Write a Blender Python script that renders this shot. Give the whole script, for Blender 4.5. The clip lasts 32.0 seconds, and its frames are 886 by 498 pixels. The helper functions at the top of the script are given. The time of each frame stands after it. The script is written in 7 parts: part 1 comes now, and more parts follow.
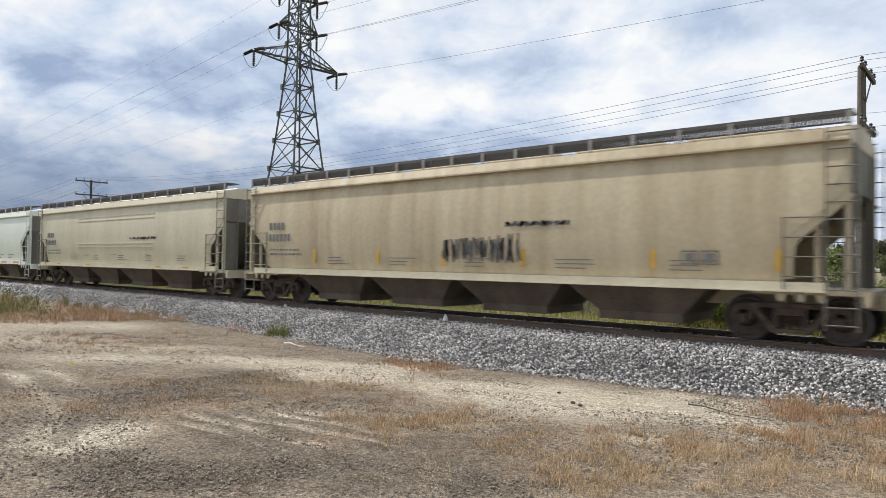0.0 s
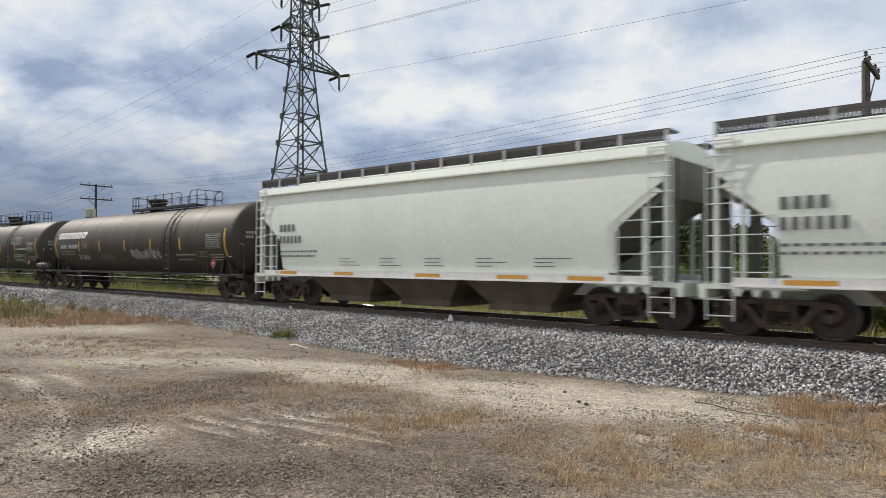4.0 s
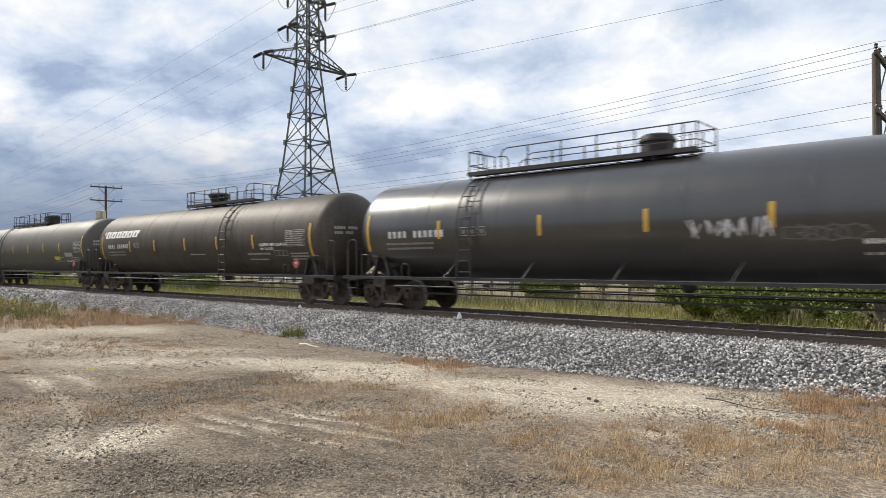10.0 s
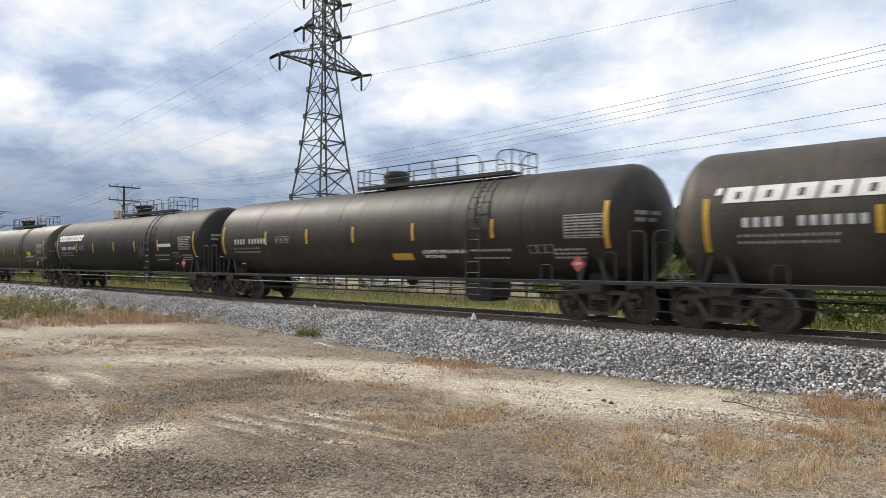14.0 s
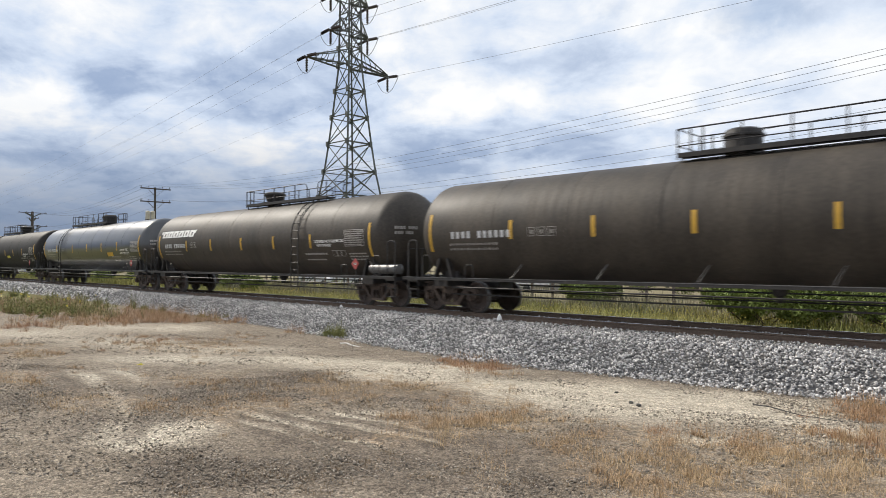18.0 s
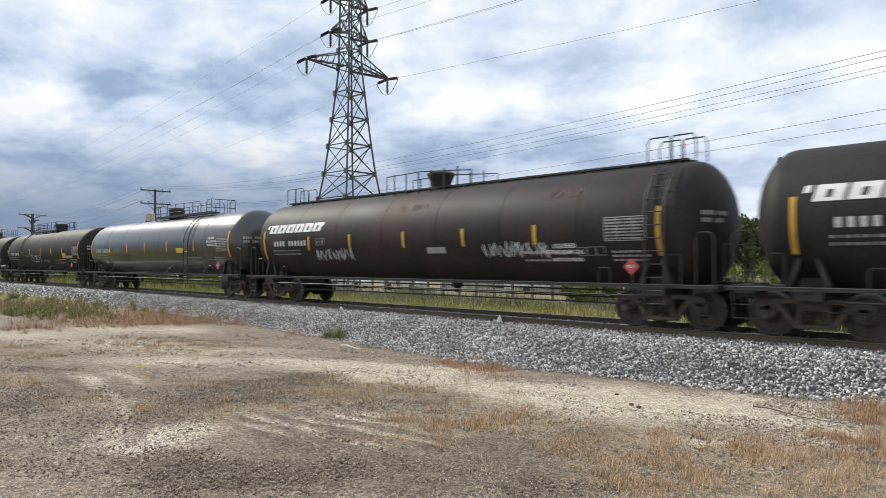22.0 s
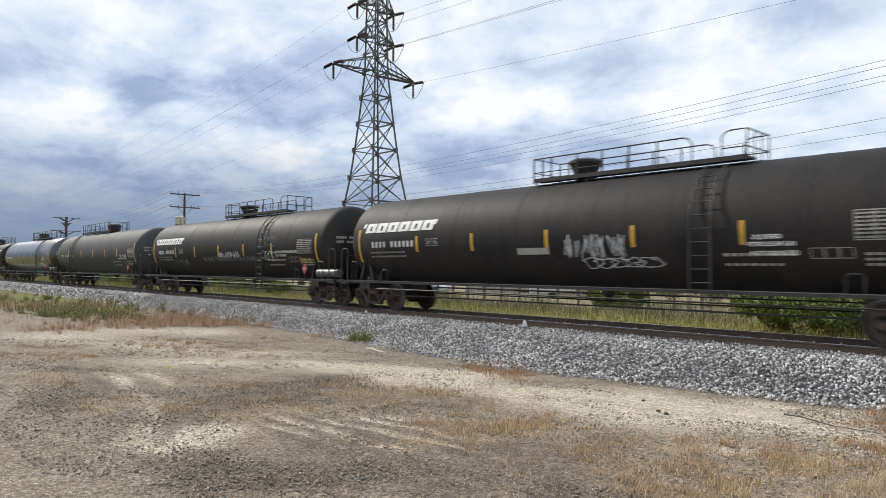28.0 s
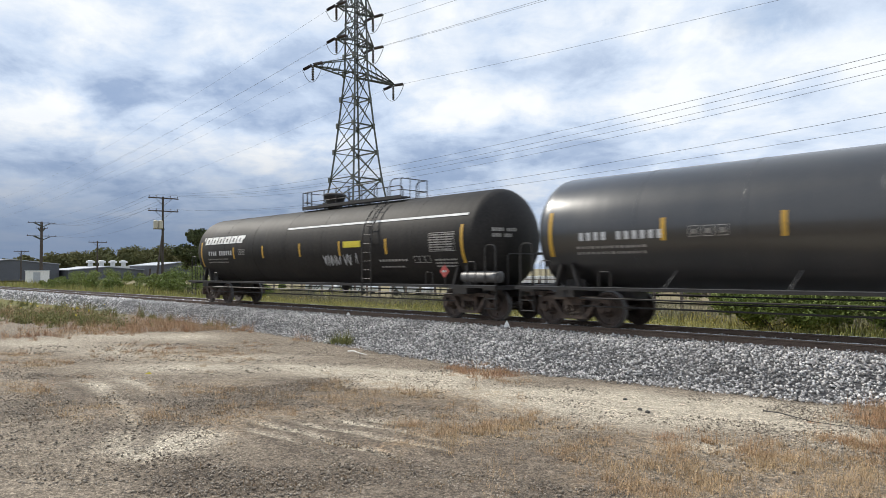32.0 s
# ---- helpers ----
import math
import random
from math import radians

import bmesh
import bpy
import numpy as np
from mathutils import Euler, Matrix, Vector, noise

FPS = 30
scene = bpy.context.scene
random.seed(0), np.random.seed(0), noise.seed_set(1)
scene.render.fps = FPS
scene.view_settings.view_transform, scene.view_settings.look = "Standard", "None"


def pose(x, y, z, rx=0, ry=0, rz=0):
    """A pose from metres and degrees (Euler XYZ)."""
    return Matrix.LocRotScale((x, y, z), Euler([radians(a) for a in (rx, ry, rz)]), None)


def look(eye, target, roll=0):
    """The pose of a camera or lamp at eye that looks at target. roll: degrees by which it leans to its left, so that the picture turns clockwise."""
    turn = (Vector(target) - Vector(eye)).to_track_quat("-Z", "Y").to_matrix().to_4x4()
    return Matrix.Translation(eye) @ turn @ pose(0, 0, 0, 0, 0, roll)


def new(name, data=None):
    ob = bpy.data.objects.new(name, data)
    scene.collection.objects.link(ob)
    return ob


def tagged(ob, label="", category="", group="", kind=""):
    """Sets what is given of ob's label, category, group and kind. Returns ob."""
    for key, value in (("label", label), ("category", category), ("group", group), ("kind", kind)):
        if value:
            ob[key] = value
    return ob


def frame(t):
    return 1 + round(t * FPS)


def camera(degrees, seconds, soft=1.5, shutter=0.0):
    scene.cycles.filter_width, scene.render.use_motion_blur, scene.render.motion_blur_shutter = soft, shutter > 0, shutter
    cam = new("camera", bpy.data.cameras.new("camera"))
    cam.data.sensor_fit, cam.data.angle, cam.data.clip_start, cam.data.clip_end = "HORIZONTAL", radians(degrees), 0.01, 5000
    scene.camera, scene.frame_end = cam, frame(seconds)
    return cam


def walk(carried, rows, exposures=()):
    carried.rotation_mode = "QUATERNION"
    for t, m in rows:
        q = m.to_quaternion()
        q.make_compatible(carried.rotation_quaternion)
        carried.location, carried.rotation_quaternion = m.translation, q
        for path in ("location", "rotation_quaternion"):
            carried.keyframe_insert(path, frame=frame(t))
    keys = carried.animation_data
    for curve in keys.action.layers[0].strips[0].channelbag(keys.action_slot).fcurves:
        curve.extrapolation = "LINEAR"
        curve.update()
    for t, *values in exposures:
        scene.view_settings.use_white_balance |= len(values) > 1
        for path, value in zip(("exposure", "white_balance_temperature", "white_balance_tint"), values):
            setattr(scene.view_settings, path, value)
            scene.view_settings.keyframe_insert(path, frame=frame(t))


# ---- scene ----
TRACK = 15.81                     # distance of the track's centre line from the eye
SPEED = 17.7                      # the train's speed, m/s
EYE = (0.0, 0.0, 1.513)           # rail top is z = 0
TURNS = [(0, 91.177, -0.847, 40.191), (0.5, 91.180, -0.862, 40.142), (1, 91.183, -0.633, 40.177), (1.5, 91.243, -0.599, 40.168), 
         (2, 91.246, -0.627, 40.222), (2.5, 91.242, -0.600, 40.225), (3, 91.234, -0.361, 40.292), (3.5, 91.212, -0.274, 40.418), 
         (5.5, 91.136, -0.274, 41.025), (6, 91.059, -0.307, 41.020), (6.5, 91.013, -0.135, 41.055), (7, 90.958, 0.122, 40.997), 
         (7.5, 90.910, 0.106, 40.899), (8, 90.906, 0.038, 40.862), (8.5, 90.958, 0.067, 40.835), (9, 90.993, -0.034, 40.982), 
         (9.5, 91.021, 0.221, 41.104), (10, 91.015, 0.296, 41.293), (10.5, 91.019, 0.257, 41.393), (11, 90.980, 0.342, 41.474), 
         (11.5, 90.998, 0.253, 41.527), (12, 90.991, 0.226, 41.579), (12.5, 90.994, 0.071, 41.754), (13, 91.009, 0.018, 41.965), 
         (13.5, 90.996, 0.053, 42.240), (14, 91.055, 0.057, 42.533), (14.5, 91.060, 0.186, 42.819), (16.5, 91.059, 0.092, 44.007), 
         (17, 91.063, 0.085, 44.308), (17.5, 91.052, 0.061, 44.536), (18, 91.112, -0.010, 44.730), (18.5, 91.194, -0.073, 44.839), 
         (19, 91.261, 0.094, 44.865), (19.5, 91.335, 0.085, 44.816), (20, 91.351, 0.162, 44.744), (20.5, 91.317, 0.187, 44.681), 
         (21, 91.293, 0.159, 44.679), (21.5, 91.285, 0.054, 44.676), (22, 91.269, 0.021, 44.730), (22.5, 91.266, -0.067, 44.761), 
         (23, 91.265, -0.130, 44.898), (23.5, 91.292, -0.209, 45.237), (24, 91.336, -0.172, 45.544), (24.5, 91.335, -0.064, 45.966), 
         (25, 91.403, -0.223, 46.360), (25.5, 91.458, -0.228, 46.644), (27.5, 91.589, -0.382, 46.890), (28, 91.594, -0.231, 46.867), 
         (28.5, 91.621, -0.313, 46.818), (29, 91.664, -0.375, 46.741), (29.5, 91.628, -0.265, 46.567), (30, 91.673, -0.087, 46.430), 
         (30.5, 91.722, 0.025, 46.128), (31, 91.723, 0.274, 45.813), (31.5, 91.726, 0.285, 45.600), (32, 91.728, 0.357, 45.316), 
         ]
cam = camera(67.0, 32.0, soft=0.8, shutter=0.2)
walk(cam, [(t, pose(*EYE, a, b, c)) for t, a, b, c in TURNS],
     exposures=[(0, -0.10, 6480, 10), (1, -0.10, 6480, 10), (2, -0.22, 6480, 10), (3, -0.33, 6480, 10), (3.5, -0.33, 6480, 10), (6, -0.02, 6600, 10),
                (14.5, -0.02, 6580, 10), (18, -0.04, 6520, 10), (21, -0.05, 6390, 9), (32, -0.04, 6330, 9)])

# ---- world, sun, exposure ----
SUN_ELEV, SUN_AZ = radians(38), radians(260)   # azimuth: clockwise from +y


def make_world():
    w = bpy.data.worlds.new("sky")
    scene.world = w
    w.use_nodes = True
    nt = w.node_tree
    nt.nodes.clear()
    N, L = nt.nodes.new, nt.links.new
    out = N("ShaderNodeOutputWorld")
    bg = N("ShaderNodeBackground")
    sky = N("ShaderNodeTexSky")
    sky.sky_type, sky.sun_disc = "NISHITA", False
    sky.sun_elevation, sky.sun_rotation = SUN_ELEV, SUN_AZ
    sky.altitude, sky.air_density, sky.dust_density, sky.ozone_density = 200, 1.0, 1.0, 1.0
    tc = N("ShaderNodeTexCoord")
    sep = N("ShaderNodeSeparateXYZ")
    L(tc.outputs["Generated"], sep.inputs[0])
    # cloud layer seen in perspective: direction / (height + c)
    add = N("ShaderNodeMath"); add.operation = "ADD"; add.inputs[1].default_value = 0.22
    mx = N("ShaderNodeMath"); mx.operation = "MAXIMUM"; mx.inputs[1].default_value = 0.0
    L(sep.outputs[2], mx.inputs[0]); L(mx.outputs[0], add.inputs[0])
    dx = N("ShaderNodeMath"); dx.operation = "DIVIDE"
    dy = N("ShaderNodeMath"); dy.operation = "DIVIDE"
    L(sep.outputs[0], dx.inputs[0]); L(add.outputs[0], dx.inputs[1])
    L(sep.outputs[1], dy.inputs[0]); L(add.outputs[0], dy.inputs[1])
    com = N("ShaderNodeCombineXYZ")
    L(dx.outputs[0], com.inputs[0]); L(dy.outputs[0], com.inputs[1])

    def cloud(scale, detail, rough, dist, offset, lo, hi):
        mp = N("ShaderNodeMapping")
        mp.inputs["Location"].default_value = offset
        mp.inputs["Rotation"].default_value = (0, 0, radians(35))
        mp.inputs["Scale"].default_value = (1.0, 1.0, 1.0)
        no = N("ShaderNodeTexNoise")
        no.inputs["Scale"].default_value, no.inputs["Detail"].default_value = scale, detail
        no.inputs["Roughness"].default_value, no.inputs["Distortion"].default_value = rough, dist
        L(com.outputs[0], mp.inputs[0]); L(mp.outputs[0], no.inputs["Vector"])
        mr = N("ShaderNodeMapRange")
        mr.interpolation_type = "SMOOTHSTEP"
        mr.inputs[1].default_value, mr.inputs[2].default_value = lo, hi
        L(no.outputs[0], mr.inputs[0])
        return mr.outputs[0]

    thick = cloud(2.3, 9, 0.56, 0.35, (3.1, 1.7, 0), 0.33, 0.67)       # tops and bases
    fluff = cloud(6.5, 7, 0.6, 0.3, (1.3, 5.7, 0), 0.32, 0.68)         # small billows
    cover = cloud(0.55, 6, 0.5, 0.2, (8.3, 4.2, 0), 0.02, 0.12)        # gaps of blue

    def sums(op, a, b, clamp=False):
        n = N("ShaderNodeMath"); n.operation, n.use_clamp = op, clamp
        for k, v in enumerate((a, b)):
            if isinstance(v, (int, float)):
                n.inputs[k].default_value = v
            else:
                L(v, n.inputs[k])
        return n.outputs[0]

    # single clouds by bearing and height, their edges frayed by a noise: bearing, height, radii, thickness
    bearing = sums("ARCTAN2", sums("MULTIPLY", sep.outputs[0], -1.0), sep.outputs[1])
    height = N("ShaderNodeMath"); height.operation = "ARCSINE"
    L(sep.outputs[2], height.inputs[0])
    spot = N("ShaderNodeCombineXYZ")
    L(bearing, spot.inputs[0]); L(height.outputs[0], spot.inputs[1])
    fray = N("ShaderNodeTexNoise")
    fray.inputs["Scale"].default_value, fray.inputs["Detail"].default_value, fray.inputs["Roughness"].default_value = 11.0, 6, 0.62
    L(spot.outputs[0], fray.inputs["Vector"])
    push = N("ShaderNodeVectorMath"); push.operation = "MULTIPLY_ADD"
    push.inputs[1].default_value, push.inputs[2].default_value = (0.12, 0.08, 0), (-0.06, -0.04, 0)
    L(fray.outputs["Color"], push.inputs[0])
    frayed = N("ShaderNodeVectorMath"); frayed.operation = "ADD"
    L(spot.outputs[0], frayed.inputs[0]); L(push.outputs[0], frayed.inputs[1])

    def heap(rows, total):
        for az, el, ra, rb, k in rows:
            off = N("ShaderNodeVectorMath"); off.operation = "SUBTRACT"; off.inputs[1].default_value = (az, el, 0)
            sc = N("ShaderNodeVectorMath"); sc.operation = "MULTIPLY"; sc.inputs[1].default_value = (1 / ra, 1 / rb, 0)
            ln = N("ShaderNodeVectorMath"); ln.operation = "LENGTH"
            L(frayed.outputs[0], off.inputs[0]); L(off.outputs[0], sc.inputs[0]); L(sc.outputs[0], ln.inputs[0])
            mr = N("ShaderNodeMapRange"); mr.interpolation_type = "SMOOTHSTEP"
            mr.inputs[1].default_value, mr.inputs[2].default_value = 1.75, 0.15
            mr.inputs[4].default_value = k
            L(ln.outputs["Value"], mr.inputs[0])
            total = sums("ADD", total, mr.outputs[0])
        return total

    WHITE_WEST = [(1.264, 0.326, 0.065, 0.031, 0.42), (1.106, 0.321, 0.050, 0.029, 0.38), (1.343, 0.210, 0.041, 0.026, 0.36), (1.310, 0.188, 0.049, 0.018, 0.28), (1.351, 0.102, 0.062, 0.011, 0.25), (1.035, 0.153, 0.068, 0.021, 0.28), (1.161, 0.139, 0.041, 0.014, 0.22), (0.862, 0.305, 0.025, 0.046, 0.30), (0.786, 0.237, 0.046, 0.022, 0.25), (0.995, 0.360, 0.053, 0.025, 0.22)]
    WHITE_EAST = [(0.703, 0.236, 0.080, 0.030, 0.50), (0.616, 0.320, 0.070, 0.046, 0.30), (0.455, 0.331, 0.088, 0.034, 0.35), (0.310, 0.272, 0.086, 0.034, 0.38), (0.406, 0.245, 0.085, 0.033, 0.35), (0.475, 0.224, 0.058, 0.024, 0.35), (0.212, 0.256, 0.043, 0.043, 0.30), (0.786, 0.364, 0.030, 0.019, 0.30)]
    GREY_WEST = [(1.347, 0.282, 0.053, 0.029, -0.22), (1.270, 0.252, 0.064, 0.028, -0.22), (1.201, 0.227, 0.083, 0.031, -0.23), (1.086, 0.240, 0.050, 0.029, -0.17), (1.276, 0.143, 0.081, 0.018, -0.23), (1.055, 0.203, 0.075, 0.020, -0.22), (1.221, 0.105, 0.092, 0.021, -0.22), (0.986, 0.101, 0.138, 0.021, -0.23), (0.816, 0.165, 0.089, 0.029, -0.31)]
    GREY_EAST = [(0.714, 0.329, 0.071, 0.038, -0.22), (0.649, 0.203, 0.096, 0.025, -0.30), (0.741, 0.149, 0.097, 0.025, -0.31), (0.579, 0.168, 0.094, 0.017, -0.20), (0.536, 0.286, 0.076, 0.025, -0.16), (0.333, 0.259, 0.035, 0.011, -0.12), (0.904, 0.237, 0.050, 0.050, -0.16)]
    BLUE = [(0.336, 0.322, 0.056, 0.023, 0.50), (0.520, 0.352, 0.024, 0.011, 0.22)]
    thick = sums("MULTIPLY_ADD", thick, 0.62)
    thick.node.inputs[2].default_value = 0.11
    thick = sums("ADD", thick, sums("MULTIPLY", fluff, 0.15))
    for rows in (WHITE_WEST, WHITE_EAST, GREY_WEST, GREY_EAST):
        thick = heap(rows, thick)
    thick = sums("ADD", sums("MULTIPLY", sums("MAXIMUM", sums("MINIMUM", thick, 1.0), 0.0), 0.9), sums("MULTIPLY", fluff, 0.1))
    gap = N("ShaderNodeMath"); gap.operation, gap.use_clamp = "SUBTRACT", True
    L(cover, gap.inputs[0]); L(heap(BLUE, sums("MULTIPLY", fluff, -0.1)), gap.inputs[1])
    cover = gap.outputs[0]
    ramp = N("ShaderNodeValToRGB")
    ramp.color_ramp.elements[0].color = (0.35, 0.455, 0.655, 1)
    ramp.color_ramp.elements[1].color = (1.06, 1.06, 1.05, 1)
    e = ramp.color_ramp.elements.new(0.45); e.color = (0.68, 0.78, 0.94, 1)
    L(thick, ramp.inputs[0])
    # darker bank low down towards -x
    low = N("ShaderNodeMapRange"); low.interpolation_type = "SMOOTHSTEP"
    low.inputs[1].default_value, low.inputs[2].default_value = 0.22, 0.02
    L(sep.outputs[2], low.inputs[0])
    side = N("ShaderNodeMapRange"); side.interpolation_type = "SMOOTHSTEP"
    side.inputs[1].default_value, side.inputs[2].default_value = -0.35, -0.9
    L(sep.outputs[0], side.inputs[0])
    bank = N("ShaderNodeMath"); bank.operation = "MULTIPLY"
    L(low.outputs[0], bank.inputs[0]); L(side.outputs[0], bank.inputs[1])
    bank2 = N("ShaderNodeMath"); bank2.operation = "MULTIPLY"; bank2.inputs[1].default_value = 0.92
    L(bank.outputs[0], bank2.inputs[0])
    mixb = N("ShaderNodeMixRGB")
    mixb.inputs[2].default_value = (0.185, 0.25, 0.375, 1)
    L(bank2.outputs[0], mixb.inputs[0]); L(ramp.outputs[0], mixb.inputs[1])
    # thinner, brighter cloud away from the bank
    bright = N("ShaderNodeMapRange"); bright.interpolation_type = "SMOOTHSTEP"
    bright.inputs[1].default_value, bright.inputs[2].default_value = -0.85, -0.05
    bright.inputs[4].default_value = 0.30
    L(sep.outputs[0], bright.inputs[0])
    mixw = N("ShaderNodeMixRGB")
    mixw.inputs[2].default_value = (0.92, 0.98, 1.06, 1)
    L(bright.outputs[0], mixw.inputs[0]); L(mixb.outputs[0], mixw.inputs[1])
    # blue sky in the gaps
    scl = N("ShaderNodeMixRGB"); scl.blend_type = "MULTIPLY"; scl.inputs[0].default_value = 1
    scl.inputs[2].default_value = (0.15, 0.15, 0.15, 1)
    L(sky.outputs[0], scl.inputs[1])
    mixc = N("ShaderNodeMixRGB")
    L(cover, mixc.inputs[0]); L(scl.outputs[0], mixc.inputs[1]); L(mixw.outputs[0], mixc.inputs[2])
    bg.inputs["Strength"].default_value = 1.0
    L(mixc.outputs[0], bg.inputs[0]); L(bg.outputs[0], out.inputs[0])


make_world()
sun_data = bpy.data.lights.new("sun", "SUN")
sun_data.energy, sun_data.angle, sun_data.color = 4.2, radians(1.5), (1.0, 0.93, 0.82)
sun = new("sun", sun_data)
sd = Vector((math.sin(SUN_AZ) * math.cos(SUN_ELEV), math.cos(SUN_AZ) * math.cos(SUN_ELEV), math.sin(SUN_ELEV)))
sun.matrix_world = look(sd * 50, (0, 0, 0))


# ---- materials ----
def material(name, base, rough=0.6, metal=0.0, second=None, scale=3.0, stretch=(1, 1, 1), amount=0.6,
             fine=40.0, fine_amount=0.25, bump=0.2, spec=0.5, vary=0.0, coat=0.0, ripple=0.0):
    """A procedural surface: two base colours mixed by a coarse noise, a fine grain over them, a bump, and roughness that varies."""
    m = bpy.data.materials.new(name)
    m.use_nodes = True
    nt = m.node_tree
    N, L = nt.nodes.new, nt.links.new
    p = nt.nodes["Principled BSDF"]
    p.inputs["Metallic"].default_value = metal
    p.inputs["Specular IOR Level"].default_value = spec
    p.inputs["Coat Weight"].default_value = coat
    p.inputs["Coat Roughness"].default_value = 0.08
    second = second or tuple(c * 0.6 for c in base)
    tc = N("ShaderNodeTexCoord")
    mp = N("ShaderNodeMapping")
    mp.inputs["Scale"].default_value = stretch
    L(tc.outputs["Object"], mp.inputs[0])
    info = N("ShaderNodeObjectInfo")
    off = N("ShaderNodeVectorMath"); off.operation = "ADD"
    rnd = N("ShaderNodeMath"); rnd.operation = "MULTIPLY"; rnd.inputs[1].default_value = 37.0
    L(info.outputs["Random"], rnd.inputs[0])
    L(mp.outputs[0], off.inputs[0]); L(rnd.outputs[0], off.inputs[1])
    n1 = N("ShaderNodeTexNoise")
    n1.inputs["Scale"].default_value, n1.inputs["Detail"].default_value, n1.inputs["Roughness"].default_value = scale, 6, 0.62
    L(off.outputs[0], n1.inputs["Vector"])
    r1 = N("ShaderNodeMapRange"); r1.inputs[1].default_value, r1.inputs[2].default_value = 0.35, 0.68
    r1.inputs[4].default_value = amount
    L(n1.outputs[0], r1.inputs[0])
    n2 = N("ShaderNodeTexNoise")
    n2.inputs["Scale"].default_value, n2.inputs["Detail"].default_value = fine, 3
    L(tc.outputs["Object"], n2.inputs["Vector"])
    mix = N("ShaderNodeMixRGB")
    mix.inputs[1].default_value, mix.inputs[2].default_value = (*base, 1), (*second, 1)
    L(r1.outputs[0], mix.inputs[0])
    hs = N("ShaderNodeHueSaturation")
    v = N("ShaderNodeMapRange"); v.inputs[3].default_value, v.inputs[4].default_value = 1 - fine_amount, 1 + fine_amount
    v.inputs[1].default_value, v.inputs[2].default_value = 0.3, 0.7
    L(n2.outputs[0], v.inputs[0])
    if vary:
        v2 = N("ShaderNodeMapRange"); v2.inputs[3].default_value, v2.inputs[4].default_value = 1 - vary, 1 + vary
        geo = N("ShaderNodeNewGeometry")
        sumr = N("ShaderNodeMath"); sumr.operation = "ADD"
        fr = N("ShaderNodeMath"); fr.operation = "FRACT"
        L(info.outputs["Random"], sumr.inputs[0]); L(geo.outputs["Random Per Island"], sumr.inputs[1])
        L(sumr.outputs[0], fr.inputs[0]); L(fr.outputs[0], v2.inputs[0])
        mul = N("ShaderNodeMath"); mul.operation = "MULTIPLY"
        L(v.outputs[0], mul.inputs[0]); L(v2.outputs[0], mul.inputs[1]); L(mul.outputs[0], hs.inputs["Value"])
    else:
        L(v.outputs[0], hs.inputs["Value"])
    L(mix.outputs[0], hs.inputs["Color"])
    L(hs.outputs[0], p.inputs["Base Color"])
    rr = N("ShaderNodeMapRange")
    rr.inputs[3].default_value, rr.inputs[4].default_value = max(0.03, rough - 0.08), min(1, rough + 0.1)
    L(n1.outputs[0], rr.inputs[0]); L(rr.outputs[0], p.inputs["Roughness"])
    if ripple:   # a thin jacket dents in upright waves
        mp3 = N("ShaderNodeMapping")
        mp3.inputs["Scale"].default_value = (2.6, 0.3, 0.35)
        L(tc.outputs["Object"], mp3.inputs[0])
        off3 = N("ShaderNodeVectorMath"); off3.operation = "ADD"
        L(mp3.outputs[0], off3.inputs[0]); L(rnd.outputs[0], off3.inputs[1])
        n3 = N("ShaderNodeTexNoise")
        n3.inputs["Scale"].default_value, n3.inputs["Detail"].default_value = 1.3, 2
        L(off3.outputs[0], n3.inputs["Vector"])
        b3 = N("ShaderNodeBump"); b3.inputs["Strength"].default_value = ripple
        b3.inputs["Distance"].default_value = 0.08
        L(n3.outputs[0], b3.inputs["Height"]); L(b3.outputs[0], p.inputs["Normal"])
    elif bump:
        bp = N("ShaderNodeBump"); bp.inputs["Strength"].default_value = bump
        bp.inputs["Distance"].default_value = 0.01
        L(n2.outputs[0], bp.inputs["Height"]); L(bp.outputs[0], p.inputs["Normal"])
    return m


M = {}
M["tank_matte"] = material("tank_matte", (0.022, 0.018, 0.0145), 0.55, 0, (0.050, 0.041, 0.032), 1.1, (1, 1, 0.25), 0.8, 14, 0.2, 0.05, spec=0.30, ripple=0.22)
# later cars: cloud shade is put into this darker colour and lower sheen
M["tank_dark"] = material("tank_dark", (0.018, 0.0165, 0.0155), 0.62, 0, (0.040, 0.035, 0.031), 1.0, (1, 1, 0.25), 0.7, 14, 0.2, 0.04, spec=0.20, ripple=0.16)
M["tank_gloss"] = material("tank_gloss", (0.014, 0.0135, 0.014), 0.32, 0, (0.030, 0.026, 0.023), 0.9, (1, 1, 0.25), 0.7, 14, 0.15, 0.02, spec=0.85, coat=0.4, ripple=0.06)
M["tank_grey"] = material("tank_grey", (0.052, 0.052, 0.051), 0.68, 0, (0.078, 0.076, 0.072), 0.9, (1, 1, 0.25), 0.7, 14, 0.15, 0.04, spec=0.24, ripple=0.1)
M["tank_dusty"] = material("tank_dusty", (0.075, 0.069, 0.060), 0.55, 0, (0.105, 0.096, 0.083), 0.9, (1, 1, 0.25), 0.7, 14, 0.15, 0.04, spec=0.33)
M["tank_rusty"] = material("tank_rusty", (0.020, 0.021, 0.022), 0.6, 0, (0.066, 0.036, 0.028), 0.6, (1, 1, 0.5), 0.7, 14, 0.18, 0.05, spec=0.2)
# earlier cars: dusty brown, lightened to carry the sunshine on them
M["tank_sunlit_brown"] = material("tank_sunlit_brown", (0.040, 0.033, 0.026), 0.56, 0, (0.080, 0.066, 0.051), 1.1, (1, 1, 0.25), 0.8, 14, 0.2, 0.05, spec=0.32, ripple=0.22)
